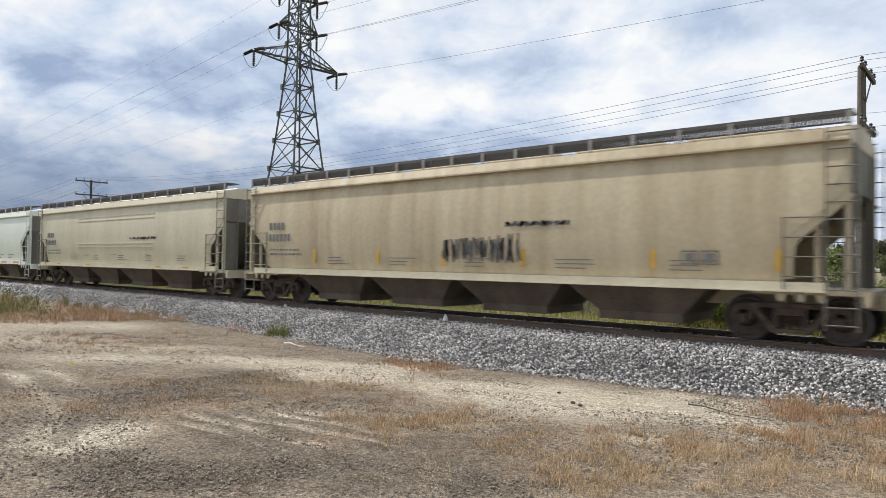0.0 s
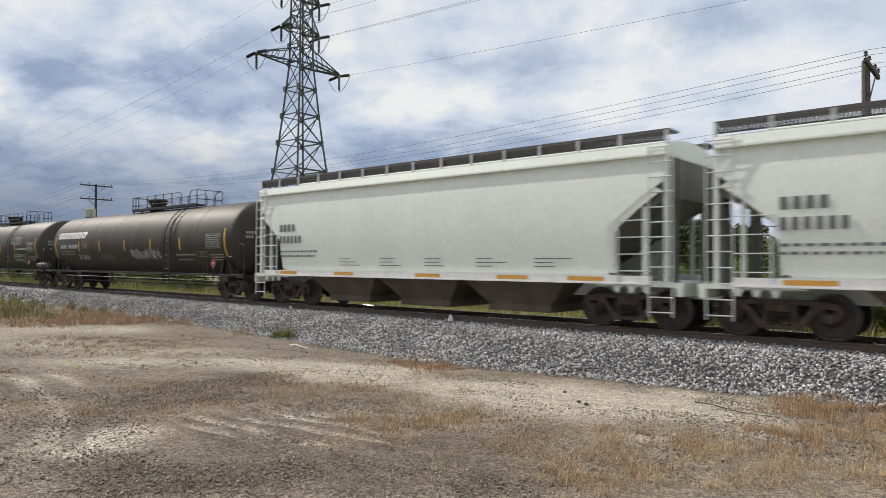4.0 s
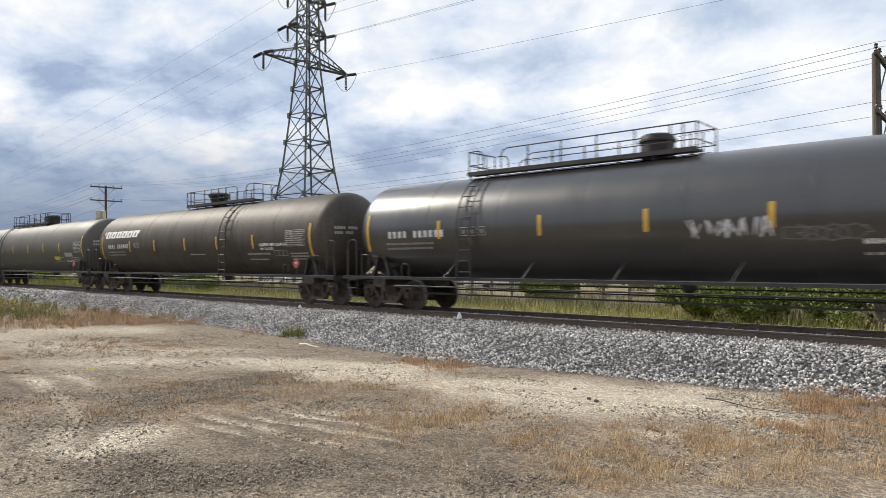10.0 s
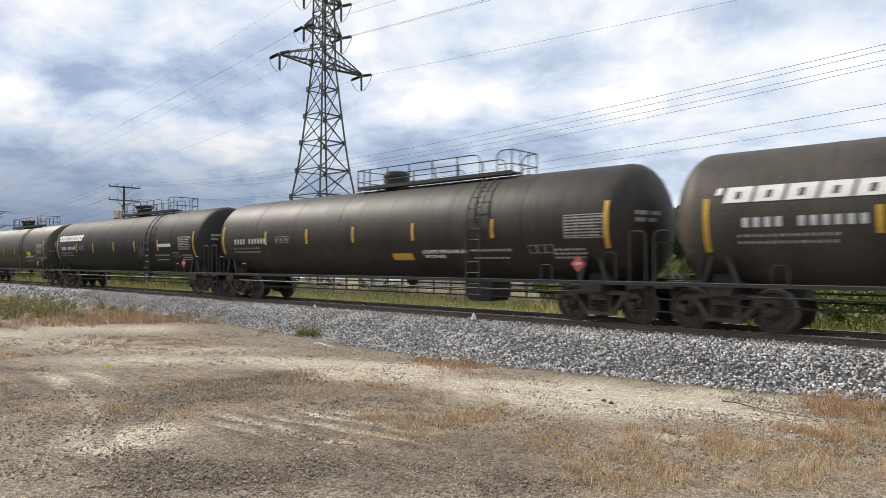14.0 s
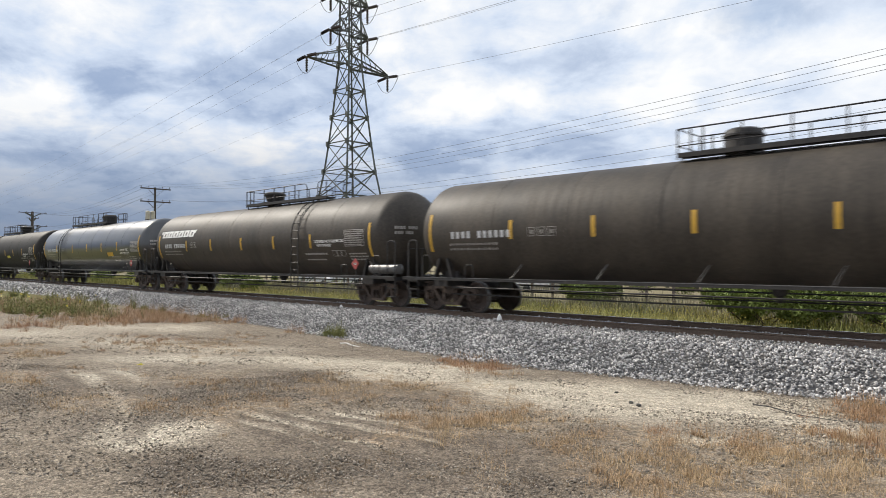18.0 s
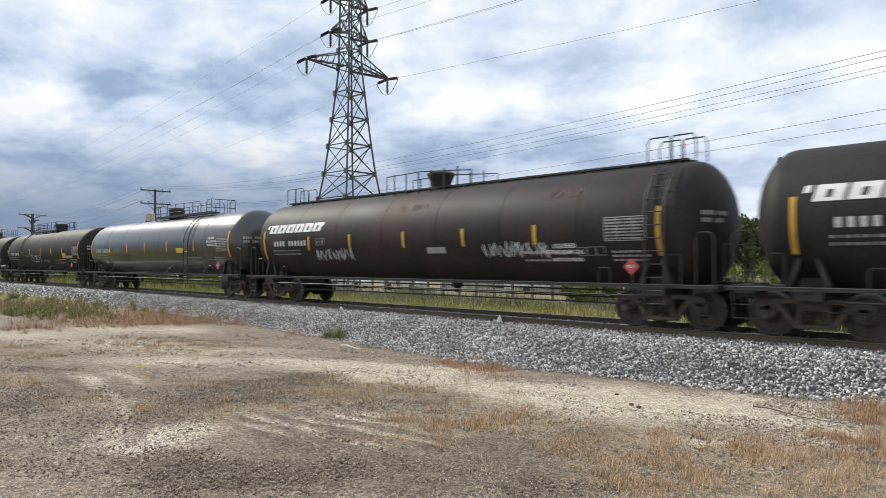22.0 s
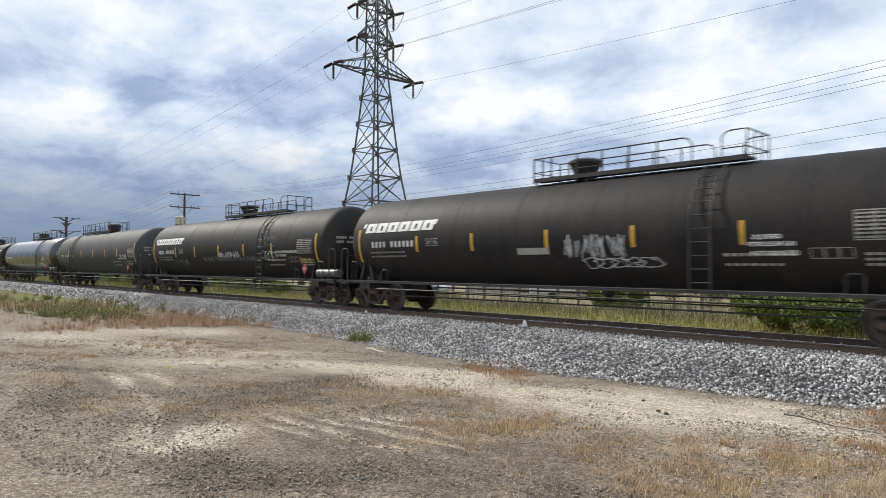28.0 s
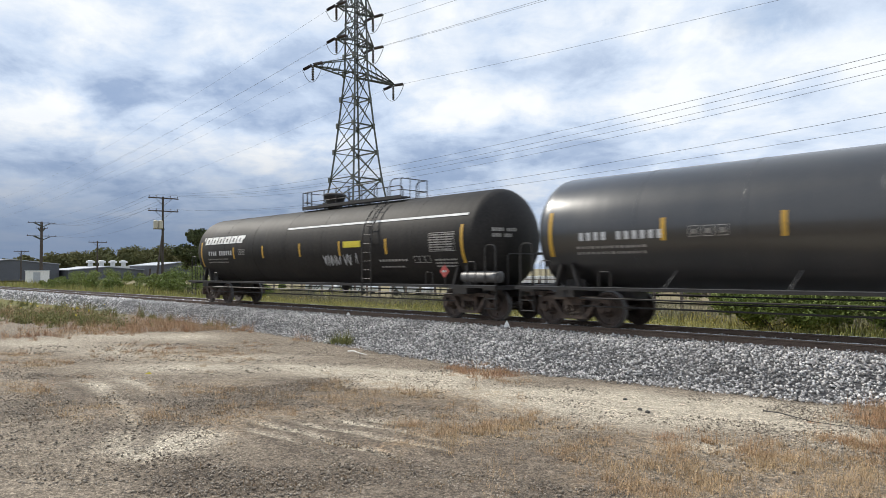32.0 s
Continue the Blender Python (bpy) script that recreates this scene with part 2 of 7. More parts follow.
M["rust_stain"] = material("rust_stain", (0.11, 0.046, 0.034), 0.75, 0, (0.06, 0.034, 0.028), 3, (1, 1, 1), 0.7, 30, 0.2, 0.0)
M["steel_black"] = material("steel_black", (0.012, 0.011, 0.011), 0.6, 0, (0.05, 0.042, 0.036), 4, (1, 1, 1), 0.7, 60, 0.3, 0.1)
M["running_gear"] = material("running_gear", (0.040, 0.029, 0.023), 0.78, 0, (0.125, 0.086, 0.064), 5, (1, 1, 1), 0.8, 60, 0.35, 0.2)
M["wheel_steel"] = material("wheel_steel", (0.075, 0.053, 0.042), 0.6, 0.2, (0.036, 0.027, 0.022), 5, (1, 1, 1), 0.8, 40, 0.3, 0.1)
M["rail_steel"] = material("rail_steel", (0.175, 0.122, 0.090), 0.85, 0.0, (0.10, 0.072, 0.056), 6, (0.3, 1, 1), 0.8, 60, 0.3, 0.2)
M["rail_bright"] = material("rail_bright", (0.45, 0.44, 0.43), 0.25, 0.9, (0.3, 0.28, 0.27), 3, (0.2, 1, 1), 0.6, 60, 0.15, 0.02)
M["white_paint"] = material("white_paint", (0.78, 0.77, 0.74), 0.6, 0, (0.60, 0.58, 0.54), 4, (1, 1, 1), 0.6, 30, 0.12, 0.0)
M["pale_paint"] = material("pale_paint", (0.38, 0.36, 0.33), 0.7, 0, (0.3, 0.28, 0.26), 4, (1, 1, 1), 0.6, 30, 0.2, 0.0)
M["yellow_paint"] = material("yellow_paint", (0.62, 0.36, 0.03), 0.55, 0, (0.42, 0.25, 0.05), 3, (1, 1, 1), 0.7, 30, 0.15, 0.0)
M["lime_paint"] = material("lime_paint", (0.62, 0.52, 0.03), 0.5, 0, (0.5, 0.42, 0.05), 3, (1, 1, 1), 0.5, 30, 0.15, 0.0)
M["orange_paint"] = material("orange_paint", (0.66, 0.33, 0.05), 0.5, 0, (0.5, 0.25, 0.05), 3, (1, 1, 1), 0.5, 30, 0.15, 0.0)
M["red_paint"] = material("red_paint", (0.42, 0.07, 0.06), 0.5, 0, (0.3, 0.06, 0.05), 3, (1, 1, 1), 0.5, 30, 0.15, 0.0)
M["teal_spray"] = material("teal_spray", (0.12, 0.34, 0.36), 0.6, 0, (0.08, 0.3, 0.34), 3, (1, 1, 1), 0.5, 30, 0.15, 0.0)
M["white_spray"] = material("white_spray", (0.62, 0.62, 0.62), 0.6, 0, (0.4, 0.4, 0.4), 3, (1, 1, 1), 0.7, 30, 0.15, 0.0)
M["grey_spray"] = material("grey_spray", (0.16, 0.16, 0.16), 0.6, 0, (0.1, 0.1, 0.1), 3, (1, 1, 1), 0.7, 30, 0.15, 0.0)
M["dark_spray"] = material("dark_spray", (0.05, 0.05, 0.055), 0.6, 0, (0.09, 0.085, 0.08), 3, (1, 1, 1), 0.7, 30, 0.15, 0.0)
M["black_ink"] = material("black_ink", (0.03, 0.03, 0.03), 0.6, 0, (0.05, 0.05, 0.05), 3, (1, 1, 1), 0.5, 30, 0.1, 0.0)
M["silver"] = material("silver", (0.16, 0.155, 0.15), 0.45, 0.3, (0.12, 0.12, 0.12), 4, (1, 1, 1), 0.6, 30, 0.15, 0.05)
M["hopper_beige"] = material("hopper_beige", (0.64, 0.590, 0.435), 0.42, 0, (0.50, 0.45, 0.325), 0.9, (1, 1, 0.18), 0.75, 9, 0.06, 0.03)
M["hopper_tan"] = material("hopper_tan", (0.56, 0.482, 0.325), 0.5, 0, (0.36, 0.275, 0.17), 1.5, (1, 1, 0.07), 0.8, 9, 0.08, 0.03)
M["hopper_grey"] = material("hopper_grey", (0.80, 0.825, 0.735), 0.32, 0, (0.71, 0.735, 0.655), 0.8, (1, 1, 0.2), 0.6, 9, 0.05, 0.02)
# hopper paint darkened by grime and by the shade of open ends and ladders
M["hopper_shaded"] = material("hopper_shaded", (0.20, 0.195, 0.165), 0.75, 0, (0.12, 0.11, 0.088), 1.2, (1, 1, 0.4), 0.8, 20, 0.15, 0.05)
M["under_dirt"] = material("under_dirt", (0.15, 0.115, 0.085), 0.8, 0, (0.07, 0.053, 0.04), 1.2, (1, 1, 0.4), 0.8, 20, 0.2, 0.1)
M["grating"] = material("grating", (0.10, 0.095, 0.09), 0.6, 0.3, (0.12, 0.11, 0.10), 6, (1, 1, 1), 0.7, 60, 0.3, 0.2)
M["galvanised"] = material("galvanised", (0.125, 0.135, 0.12), 0.6, 0.3, (0.07, 0.075, 0.065), 1.5, (1, 1, 1), 0.8, 20, 0.2, 0.05)
M["porcelain"] = material("porcelain", (0.05, 0.035, 0.03), 0.3, 0, (0.03, 0.025, 0.02), 4, (1, 1, 1), 0.5, 30, 0.15, 0.0)
M["wire"] = material("wire", (0.10, 0.10, 0.10), 0.5, 0.5, (0.07, 0.07, 0.07), 1, (1, 1, 1), 0.5, 5, 0.1, 0.0)
# one wood twice: darkened for backlit far poles, lighter for the lit near pole
M["pole_wood_shaded"] = material("pole_wood_shaded", (0.08, 0.065, 0.053), 0.85, 0, (0.045, 0.036, 0.029), 3, (1, 1, 0.08), 0.8, 40, 0.3, 0.4)
M["pole_wood_lit"] = material("pole_wood_lit", (0.15, 0.125, 0.105), 0.85, 0, (0.085, 0.07, 0.058), 3, (1, 1, 0.08), 0.8, 40, 0.3, 0.4)
M["slat_grey"] = material("slat_grey", (0.30, 0.30, 0.295), 0.7, 0, (0.2, 0.2, 0.2), 1, (1, 1, 0.3), 0.7, 10, 0.15, 0.05, vary=0.25)
# far darker than its stones: the shade of the gaps is in the colour
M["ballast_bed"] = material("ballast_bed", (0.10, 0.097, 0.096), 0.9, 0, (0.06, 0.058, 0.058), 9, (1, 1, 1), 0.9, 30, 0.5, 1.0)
M["ballast_stone"] = material("ballast_stone", (0.53, 0.51, 0.495), 0.9, 0, (0.26, 0.25, 0.243), 1.0, (1, 1, 1), 0.9, 30, 0.25, 0.3, vary=0.7)
M["pebble"] = material("pebble", (0.34, 0.292, 0.232), 0.9, 0, (0.19, 0.160, 0.126), 1.0, (1, 1, 1), 0.9, 40, 0.2, 0.2, vary=0.5)
M["white_stone"] = material("white_stone", (0.85, 0.84, 0.81), 0.8, 0, (0.75, 0.73, 0.70), 6, (1, 1, 1), 0.7, 40, 0.15, 0.4)
M["dark_stone"] = material("dark_stone", (0.06, 0.055, 0.05), 0.85, 0, (0.10, 0.09, 0.08), 8, (1, 1, 1), 0.7, 40, 0.2, 0.4)
M["dry_grass"] = material("dry_grass", (0.48, 0.345, 0.195), 0.8, 0, (0.34, 0.215, 0.118), 0.8, (1, 1, 1), 0.9, 8, 0.2, 0.0, vary=0.45)
M["red_grass"] = material("red_grass", (0.36, 0.20, 0.115), 0.8, 0, (0.42, 0.30, 0.16), 0.8, (1, 1, 1), 0.9, 8, 0.2, 0.0, vary=0.45)
M["green_weed"] = material("green_weed", (0.16, 0.175, 0.06), 0.75, 0, (0.24, 0.21, 0.085), 0.6, (1, 1, 1), 0.9, 8, 0.2, 0.0, vary=0.5, spec=0.2)
M["brown_weed"] = material("brown_weed", (0.20, 0.14, 0.085), 0.85, 0, (0.32, 0.225, 0.13), 0.8, (1, 1, 1), 0.9, 8, 0.2, 0.0, vary=0.5)
M["dark_chip"] = material("dark_chip", (0.185, 0.150, 0.116), 0.9, 0, (0.30, 0.252, 0.195), 1.0, (1, 1, 1), 0.9, 40, 0.2, 0.2, vary=0.55)
M["field_grass"] = material("field_grass", (0.24, 0.25, 0.065), 0.75, 0, (0.34, 0.28, 0.09), 0.25, (1, 1, 1), 0.9, 3, 0.2, 0.0, vary=0.5)
M["brush"] = material("brush", (0.22, 0.19, 0.125), 0.85, 0, (0.15, 0.15, 0.08), 0.3, (1, 1, 1), 0.9, 3, 0.2, 0.0, vary=0.45)
M["flower"] = material("flower", (0.58, 0.45, 0.06), 0.6, 0, (0.45, 0.36, 0.06), 1, (1, 1, 1), 0.6, 8, 0.2, 0.0, vary=0.2)
M["bush_leaf"] = material("bush_leaf", (0.15, 0.195, 0.05), 0.6, 0, (0.20, 0.225, 0.065), 0.7, (1, 1, 1), 0.9, 3, 0.2, 0.0, vary=0.55, spec=0.2)
M["tree_leaf"] = material("tree_leaf", (0.060, 0.078, 0.032), 0.7, 0, (0.115, 0.115, 0.048), 0.3, (1, 1, 1), 0.9, 2, 0.2, 0.0, vary=0.5, spec=0.2)
# far trees: distance haze is lightened into the olive-brown leaf colour
M["hazy_leaf"] = material("hazy_leaf", (0.13, 0.135, 0.058), 0.8, 0, (0.18, 0.15, 0.068), 0.05, (1, 1, 1), 0.9, 0.3, 0.2, 0.0, vary=0.3, spec=0.15)
M["cream_paint"] = material("cream_paint", (0.50, 0.46, 0.36), 0.5, 0, (0.4, 0.36, 0.28), 2, (1, 1, 1), 0.6, 20, 0.1, 0.0)
M["bark"] = material("bark", (0.10, 0.08, 0.06), 0.9, 0, (0.06, 0.05, 0.04), 4, (1, 1, 0.3), 0.8, 30, 0.3, 0.5)
M["shed_grey"] = material("shed_grey", (0.10, 0.105, 0.12), 0.6, 0.1, (0.075, 0.08, 0.09), 0.4, (1, 1, 1), 0.6, 4, 0.1, 0.0)
M["shed_roof"] = material("shed_roof", (0.42, 0.44, 0.47), 0.5, 0.2, (0.3, 0.31, 0.33), 0.4, (1, 1, 1), 0.6, 4, 0.1, 0.0)
M["pale_panel"] = material("pale_panel", (0.62, 0.63, 0.62), 0.5, 0.0, (0.5, 0.5, 0.5), 0.6, (1, 1, 1), 0.6, 8, 0.1, 0.0)
M["fence_wood"] = material("fence_wood", (0.20, 0.16, 0.13), 0.85, 0, (0.11, 0.09, 0.075), 2, (1, 1, 0.2), 0.8, 20, 0.25, 0.2, vary=0.3)
M["window_dark"] = material("window_dark", (0.02, 0.022, 0.025), 0.12, 0, (0.03, 0.03, 0.035), 1, (1, 1, 1), 0.5, 5, 0.1, 0.0)
M["tyre"] = material("tyre", (0.025, 0.025, 0.025), 0.85, 0, (0.04, 0.038, 0.035), 4, (1, 1, 1), 0.6, 30, 0.2, 0.1)


# ---- mesh helpers ----
def box(bm, x0, x1, y0, y1, z0, z1, m=None):
    vs = [bm.verts.new((x, y, z)) for x in (x0, x1) for y in (y0, y1) for z in (z0, z1)]
    if m is not None:
        for v in vs:
            v.co = m @ v.co
    for f in ((0, 1, 3, 2), (4, 6, 7, 5), (0, 4, 5, 1), (2, 3, 7, 6), (0, 2, 6, 4), (1, 5, 7, 3)):
        bm.faces.new([vs[i] for i in f])
    return vs


def rod(bm, a, b, r, n=6, r2=None):
    """A round bar from a to b."""
    a, b = Vector(a), Vector(b)
    d = (b - a).normalized()
    u = d.orthogonal().normalized()
    v = d.cross(u)
    r2 = r if r2 is None else r2
    ra = [bm.verts.new(a + (u * math.cos(i * math.tau / n) + v * math.sin(i * math.tau / n)) * r) for i in range(n)]
    rb = [bm.verts.new(b + (u * math.cos(i * math.tau / n) + v * math.sin(i * math.tau / n)) * r2) for i in range(n)]
    for i in range(n):
        bm.faces.new((ra[i], ra[(i + 1) % n], rb[(i + 1) % n], rb[i]))
    bm.faces.new(ra[::-1])
    bm.faces.new(rb)


def pipe(bm, pts, r, n=6, r2=None):
    """A bent round bar through the points, in one piece."""
    pts = [Vector(p) for p in pts]
    r2 = r if r2 is None else r2
    u = (pts[1] - pts[0]).normalized().orthogonal().normalized()
    rings = []
    for k, p in enumerate(pts):
        d = (pts[min(k + 1, len(pts) - 1)] - pts[max(k - 1, 0)]).normalized()
        u = (u - d * u.dot(d)).normalized()
        v = d.cross(u)
        q = r + (r2 - r) * k / (len(pts) - 1)
        rings.append([bm.verts.new(p + (u * math.cos(i * math.tau / n) + v * math.sin(i * math.tau / n)) * q) for i in range(n)])
    for ra, rb in zip(rings, rings[1:]):
        for i in range(n):
            bm.faces.new((ra[i], ra[(i + 1) % n], rb[(i + 1) % n], rb[i]))
    bm.faces.new(rings[0][::-1])
    bm.faces.new(rings[-1])


def lathe(bm, profile, n=24, axis="x", centre=(0, 0, 0)):
    """Turns (along, radius) pairs round an axis."""
    rings = []
    c = Vector(centre)
    for s, r in profile:
        ring = []
        for i in range(n):
            a = i * math.tau / n
            p = {"x": (s, r * math.cos(a), r * math.sin(a)), "y": (r * math.cos(a), s, r * math.sin(a)),
                 "z": (r * math.cos(a), r * math.sin(a), s)}[axis]
            ring.append(bm.verts.new(c + Vector(p)))
        rings.append(ring)
    for ra, rb in zip(rings, rings[1:]):
        for i in range(n):
            bm.faces.new((ra[i], ra[(i + 1) % n], rb[(i + 1) % n], rb[i]))
    bm.faces.new(rings[0][::-1])
    bm.faces.new(rings[-1])


def prism(bm, outline, y0, y1):
    """An outline in x, z drawn out from y0 to y1."""
    a = [bm.verts.new((x, y0, z)) for x, z in outline]
    b = [bm.verts.new((x, y1, z)) for x, z in outline]
    n = len(outline)
    for i in range(n):
        bm.faces.new((a[i], a[(i + 1) % n], b[(i + 1) % n], b[i]))
    bm.faces.new(a[::-1])
    bm.faces.new(b)


def bevelled(bm, width=0.01, segments=1):
    bmesh.ops.bevel(bm, geom=bm.edges[:], offset=width, segments=segments, affect="EDGES", clamp_overlap=True)
    return bm


def mesh_of(bm, name, mat):
    bmesh.ops.recalc_face_normals(bm, faces=bm.faces[:])
    me = bpy.data.meshes.new(name)
    bm.to_mesh(me)
    bm.free()
    me.materials.append(M[mat])
    return me


def smooth_mesh(me, angle=35):
    """Smooth faces, with edges sharper than the angle kept."""
    bm = bmesh.new()
    bm.from_mesh(me)
    for f in bm.faces:
        f.smooth = True
    for e in bm.edges:
        if len(e.link_faces) == 2 and e.calc_face_angle(0) > radians(angle):
            e.smooth = False
    bm.to_mesh(me)
    bm.free()
    return me


STORE = {}


def stored(key, mat, build, smooth=False):
    """The mesh of that key and material, built once."""
    if (key, mat) not in STORE:
        bm = bmesh.new()
        build(bm)
        me = mesh_of(bm, key, mat)
        if smooth:
            smooth_mesh(me)
        STORE[(key, mat)] = me
    return STORE[(key, mat)]


def part(name, bm, mat, parent, label="", at=None, smooth=False):
    """One mesh object under a thing or a part."""
    me = bm if isinstance(bm, bpy.types.Mesh) else mesh_of(bm, name, mat)
    if smooth and not isinstance(bm, bpy.types.Mesh):
        smooth_mesh(me)
    ob = new(name, me)
    ob.parent = parent
    if at is not None:
        ob.matrix_basis = at
    if label:
        ob["label"] = label
    return ob


def soup(name, verts, faces, mat):
    """A joined mesh from arrays, for what nobody could count."""
    me = bpy.data.meshes.new(name)
    verts = np.asarray(verts, dtype=np.float32)
    faces = np.asarray(faces, dtype=np.int32)
    me.vertices.add(len(verts))
    me.vertices.foreach_set("co", verts.ravel())
    k = faces.shape[1]
    me.loops.add(faces.size)
    me.loops.foreach_set("vertex_index", faces.ravel())
    me.polygons.add(len(faces))
    me.polygons.foreach_set("loop_start", np.arange(0, faces.size, k, dtype=np.int32))
    me.materials.append(M[mat])
    me.update(calc_edges=True)
    return new(name, me)


# ---- ground ----
def ground_height(x, y):
    """The lot falls gently to the track, and lies level behind it."""
    return np.interp(y, [-40, 2, 12, 14, 19, 26, 40, 60], [-0.1, -0.2, -0.72, -0.75, -0.85, -0.8, -1.15, -1.15])


def blob(x, y, cx, cy, rx, ry, turn=0.0):
    c, s = math.cos(turn), math.sin(turn)
    u, v = (x - cx) * c + (y - cy) * s, -(x - cx) * s + (y - cy) * c
    return np.exp(-((u / rx) ** 2 + (v / ry) ** 2))


# pale crushed stone, and darker damp gravel: centre, radii, turn
PALE_FAR = [(-19.94, 4.62, 1.89, 1.53, -0.03), (-21.75, 7.46, 2.00, 1.45, -0.40), (-20.72, 9.31, 2.04, 1.02, -0.47), (-39.12, 13.56, 3.88, 0.99, -0.32), (-16.75, 6.01, 1.51, 1.38, -0.11), (-14.35, 7.38, 1.66, 0.91, 1.16), (-13.03, 5.52, 1.38, 0.87, 1.04), (-11.83, 7.83, 1.31, 0.82, 1.17), (-10.10, 8.09, 1.48, 1.02, 1.22), (-9.39, 9.37, 1.34, 0.78, 1.22), (-8.72, 7.86, 1.14, 0.63, 1.13)]
PALE_NEAR = [(-6.97, 8.51, 1.34, 0.96, 1.57), (-5.77, 9.13, 1.59, 0.97, -1.36), (-4.51, 9.42, 1.75, 0.98, -1.51), (-3.94, 10.70, 1.46, 0.74, 1.40), (-3.21, 10.17, 1.21, 0.56, -1.56), (-2.39, 9.16, 1.03, 0.47, 1.53), (-11.36, 3.90, 0.81, 0.37, -0.28), (-6.85, 2.79, 0.54, 0.39, -0.12), (-7.12, 3.21, 0.39, 0.32, 0.25), (-6.63, 2.49, 0.28, 0.21, 0.45), (-6.63, 5.22, 0.42, 0.25, 1.01), (-3.23, 7.42, 0.58, 0.26, 1.11)]
PALE = PALE_FAR + PALE_NEAR
# dead grass: centre, radii, turn, blades, height
DRY_FAR = [(-15.68, 3.64, 1.62, 0.59, -0.19, 2069, 0.11), (-11.61, 2.63, 0.76, 0.32, -0.15, 711, 0.10), (-9.39, 2.88, 0.63, 0.38, -0.12, 705, 0.09), (-8.58, 3.35, 0.51, 0.38, -0.05, 612, 0.08), (-7.42, 3.75, 0.55, 0.32, -0.40, 579, 0.09), (-7.91, 4.72, 0.67, 0.60, 0.82, 1009, 0.10), (-15.51, 7.11, 1.17, 1.14, 1.47, 2600, 0.12), (-10.21, 4.96, 0.79, 0.63, 0.86, 1188, 0.09), (-8.47, 6.12, 1.25, 0.52, -0.64, 1479, 0.17), (-8.05, 6.78, 0.93, 0.62, -0.81, 1342, 0.13), (-7.66, 7.39, 0.78, 0.61, 1.42, 1151, 0.12), (-5.99, 6.83, 0.89, 0.53, -1.01, 1136, 0.14)]
DRY_MIDDLE = [(-5.67, 5.29, 0.50, 0.23, -0.79, 681, 0.17), (-5.21, 5.51, 0.61, 0.19, -0.84, 687, 0.21), (-5.30, 6.09, 0.62, 0.34, -0.96, 1012, 0.13), (-5.27, 4.52, 0.30, 0.24, 1.16, 533, 0.09), (-5.18, 6.66, 0.63, 0.43, 1.31, 1237, 0.10), (-3.86, 6.21, 0.65, 0.43, -1.41, 1276, 0.14), (-3.13, 5.71, 0.73, 0.43, -1.36, 1383, 0.16), (-3.09, 6.83, 0.80, 0.46, 1.33, 1591, 0.14), (-2.72, 5.65, 0.70, 0.41, 1.25, 1295, 0.13)]
DRY_NEAR = [(-2.63, 7.44, 0.83, 0.42, 1.27, 1531, 0.14), (-2.24, 6.05, 0.62, 0.28, 1.09, 901, 0.12), (-2.32, 7.86, 0.81, 0.34, -1.49, 1267, 0.15), (-1.74, 6.68, 0.57, 0.27, 1.21, 810, 0.13), (-3.81, 6.96, 0.44, 0.26, 1.24, 690, 0.13), (-1.76, 7.83, 1.06, 0.24, -1.40, 1167, 0.17)]
DRY_EDGE = [(-1.42, 8.95, 1.25, 0.38, -1.52, 1909, 0.16), (-1.01, 7.52, 0.71, 0.25, 1.55, 872, 0.14), (-1.54, 6.87, 0.62, 0.31, 1.37, 904, 0.12), (-1.82, 9.53, 0.68, 0.30, 1.39, 970, 0.13), (-1.18, 9.47, 1.64, 0.17, -1.46, 1225, 0.16)]
DRY = DRY_FAR + DRY_MIDDLE + DRY_NEAR + DRY_EDGE
DAMP_FAR = [(-9.61, 2.18, 0.61, 0.29, -0.10), (-10.42, 2.98, 0.77, 0.48, -0.09), (-9.12, 4.11, 1.08, 0.52, -0.37), (-8.96, 5.34, 0.88, 0.67, -0.50), (-8.83, 6.06, 0.84, 0.79, -1.03), (-7.81, 6.15, 0.93, 0.61, 1.07), (-7.08, 6.83, 0.71, 0.57, 1.39), (-7.77, 2.98, 0.49, 0.19, 0.90), (-12.80, 3.22, 0.63, 0.33, -0.15), (-10.12, 6.47, 0.69, 0.52, 1.11), (-6.13, 3.79, 0.35, 0.18, 0.89), (-4.17, 6.71, 0.47, 0.31, 1.43)]
DAMP_NEAR = [(-5.86, 2.64, 0.46, 0.34, -0.08), (-5.16, 2.81, 0.54, 0.44, -0.08), (-5.37, 2.28, 0.38, 0.29, 0.38), (-5.57, 3.82, 0.56, 0.23, 0.94), (-4.76, 3.62, 0.65, 0.55, 0.87), (-4.77, 4.60, 0.46, 0.36, 1.15), (-4.62, 5.19, 0.69, 0.52, 1.27), (-4.17, 3.76, 0.67, 0.41, 0.94), (-4.08, 5.52, 0.58, 0.43, 1.40), (-3.66, 4.46, 0.66, 0.41, 1.06), (-3.10, 5.17, 0.46, 0.31, 1.36)]
DAMP = DAMP_FAR + DAMP_NEAR


RUTS = [([(-7.34, 4.12), (-6.2, 4.22), (-4.9, 4.26)], 0.10, 1), ([(-7.0, 4.52), (-6.0, 4.70), (-4.8, 4.83)], 0.09, 0.9), ([(-6.86, 5.04), (-5.5, 5.16)], 0.08, 0.8),
        ([(-7.02, 3.81), (-5.4, 3.92)], 0.08, 0.7), ([(-12.2, 3.6), (-10.47, 3.42), (-9.0, 3.2), (-7.9, 2.9), (-6.97, 2.2)], 0.16, 0.55), ([(-12.0, 4.3), (-10.2, 4.0), (-8.8, 3.7)], 0.12, 0.35)]


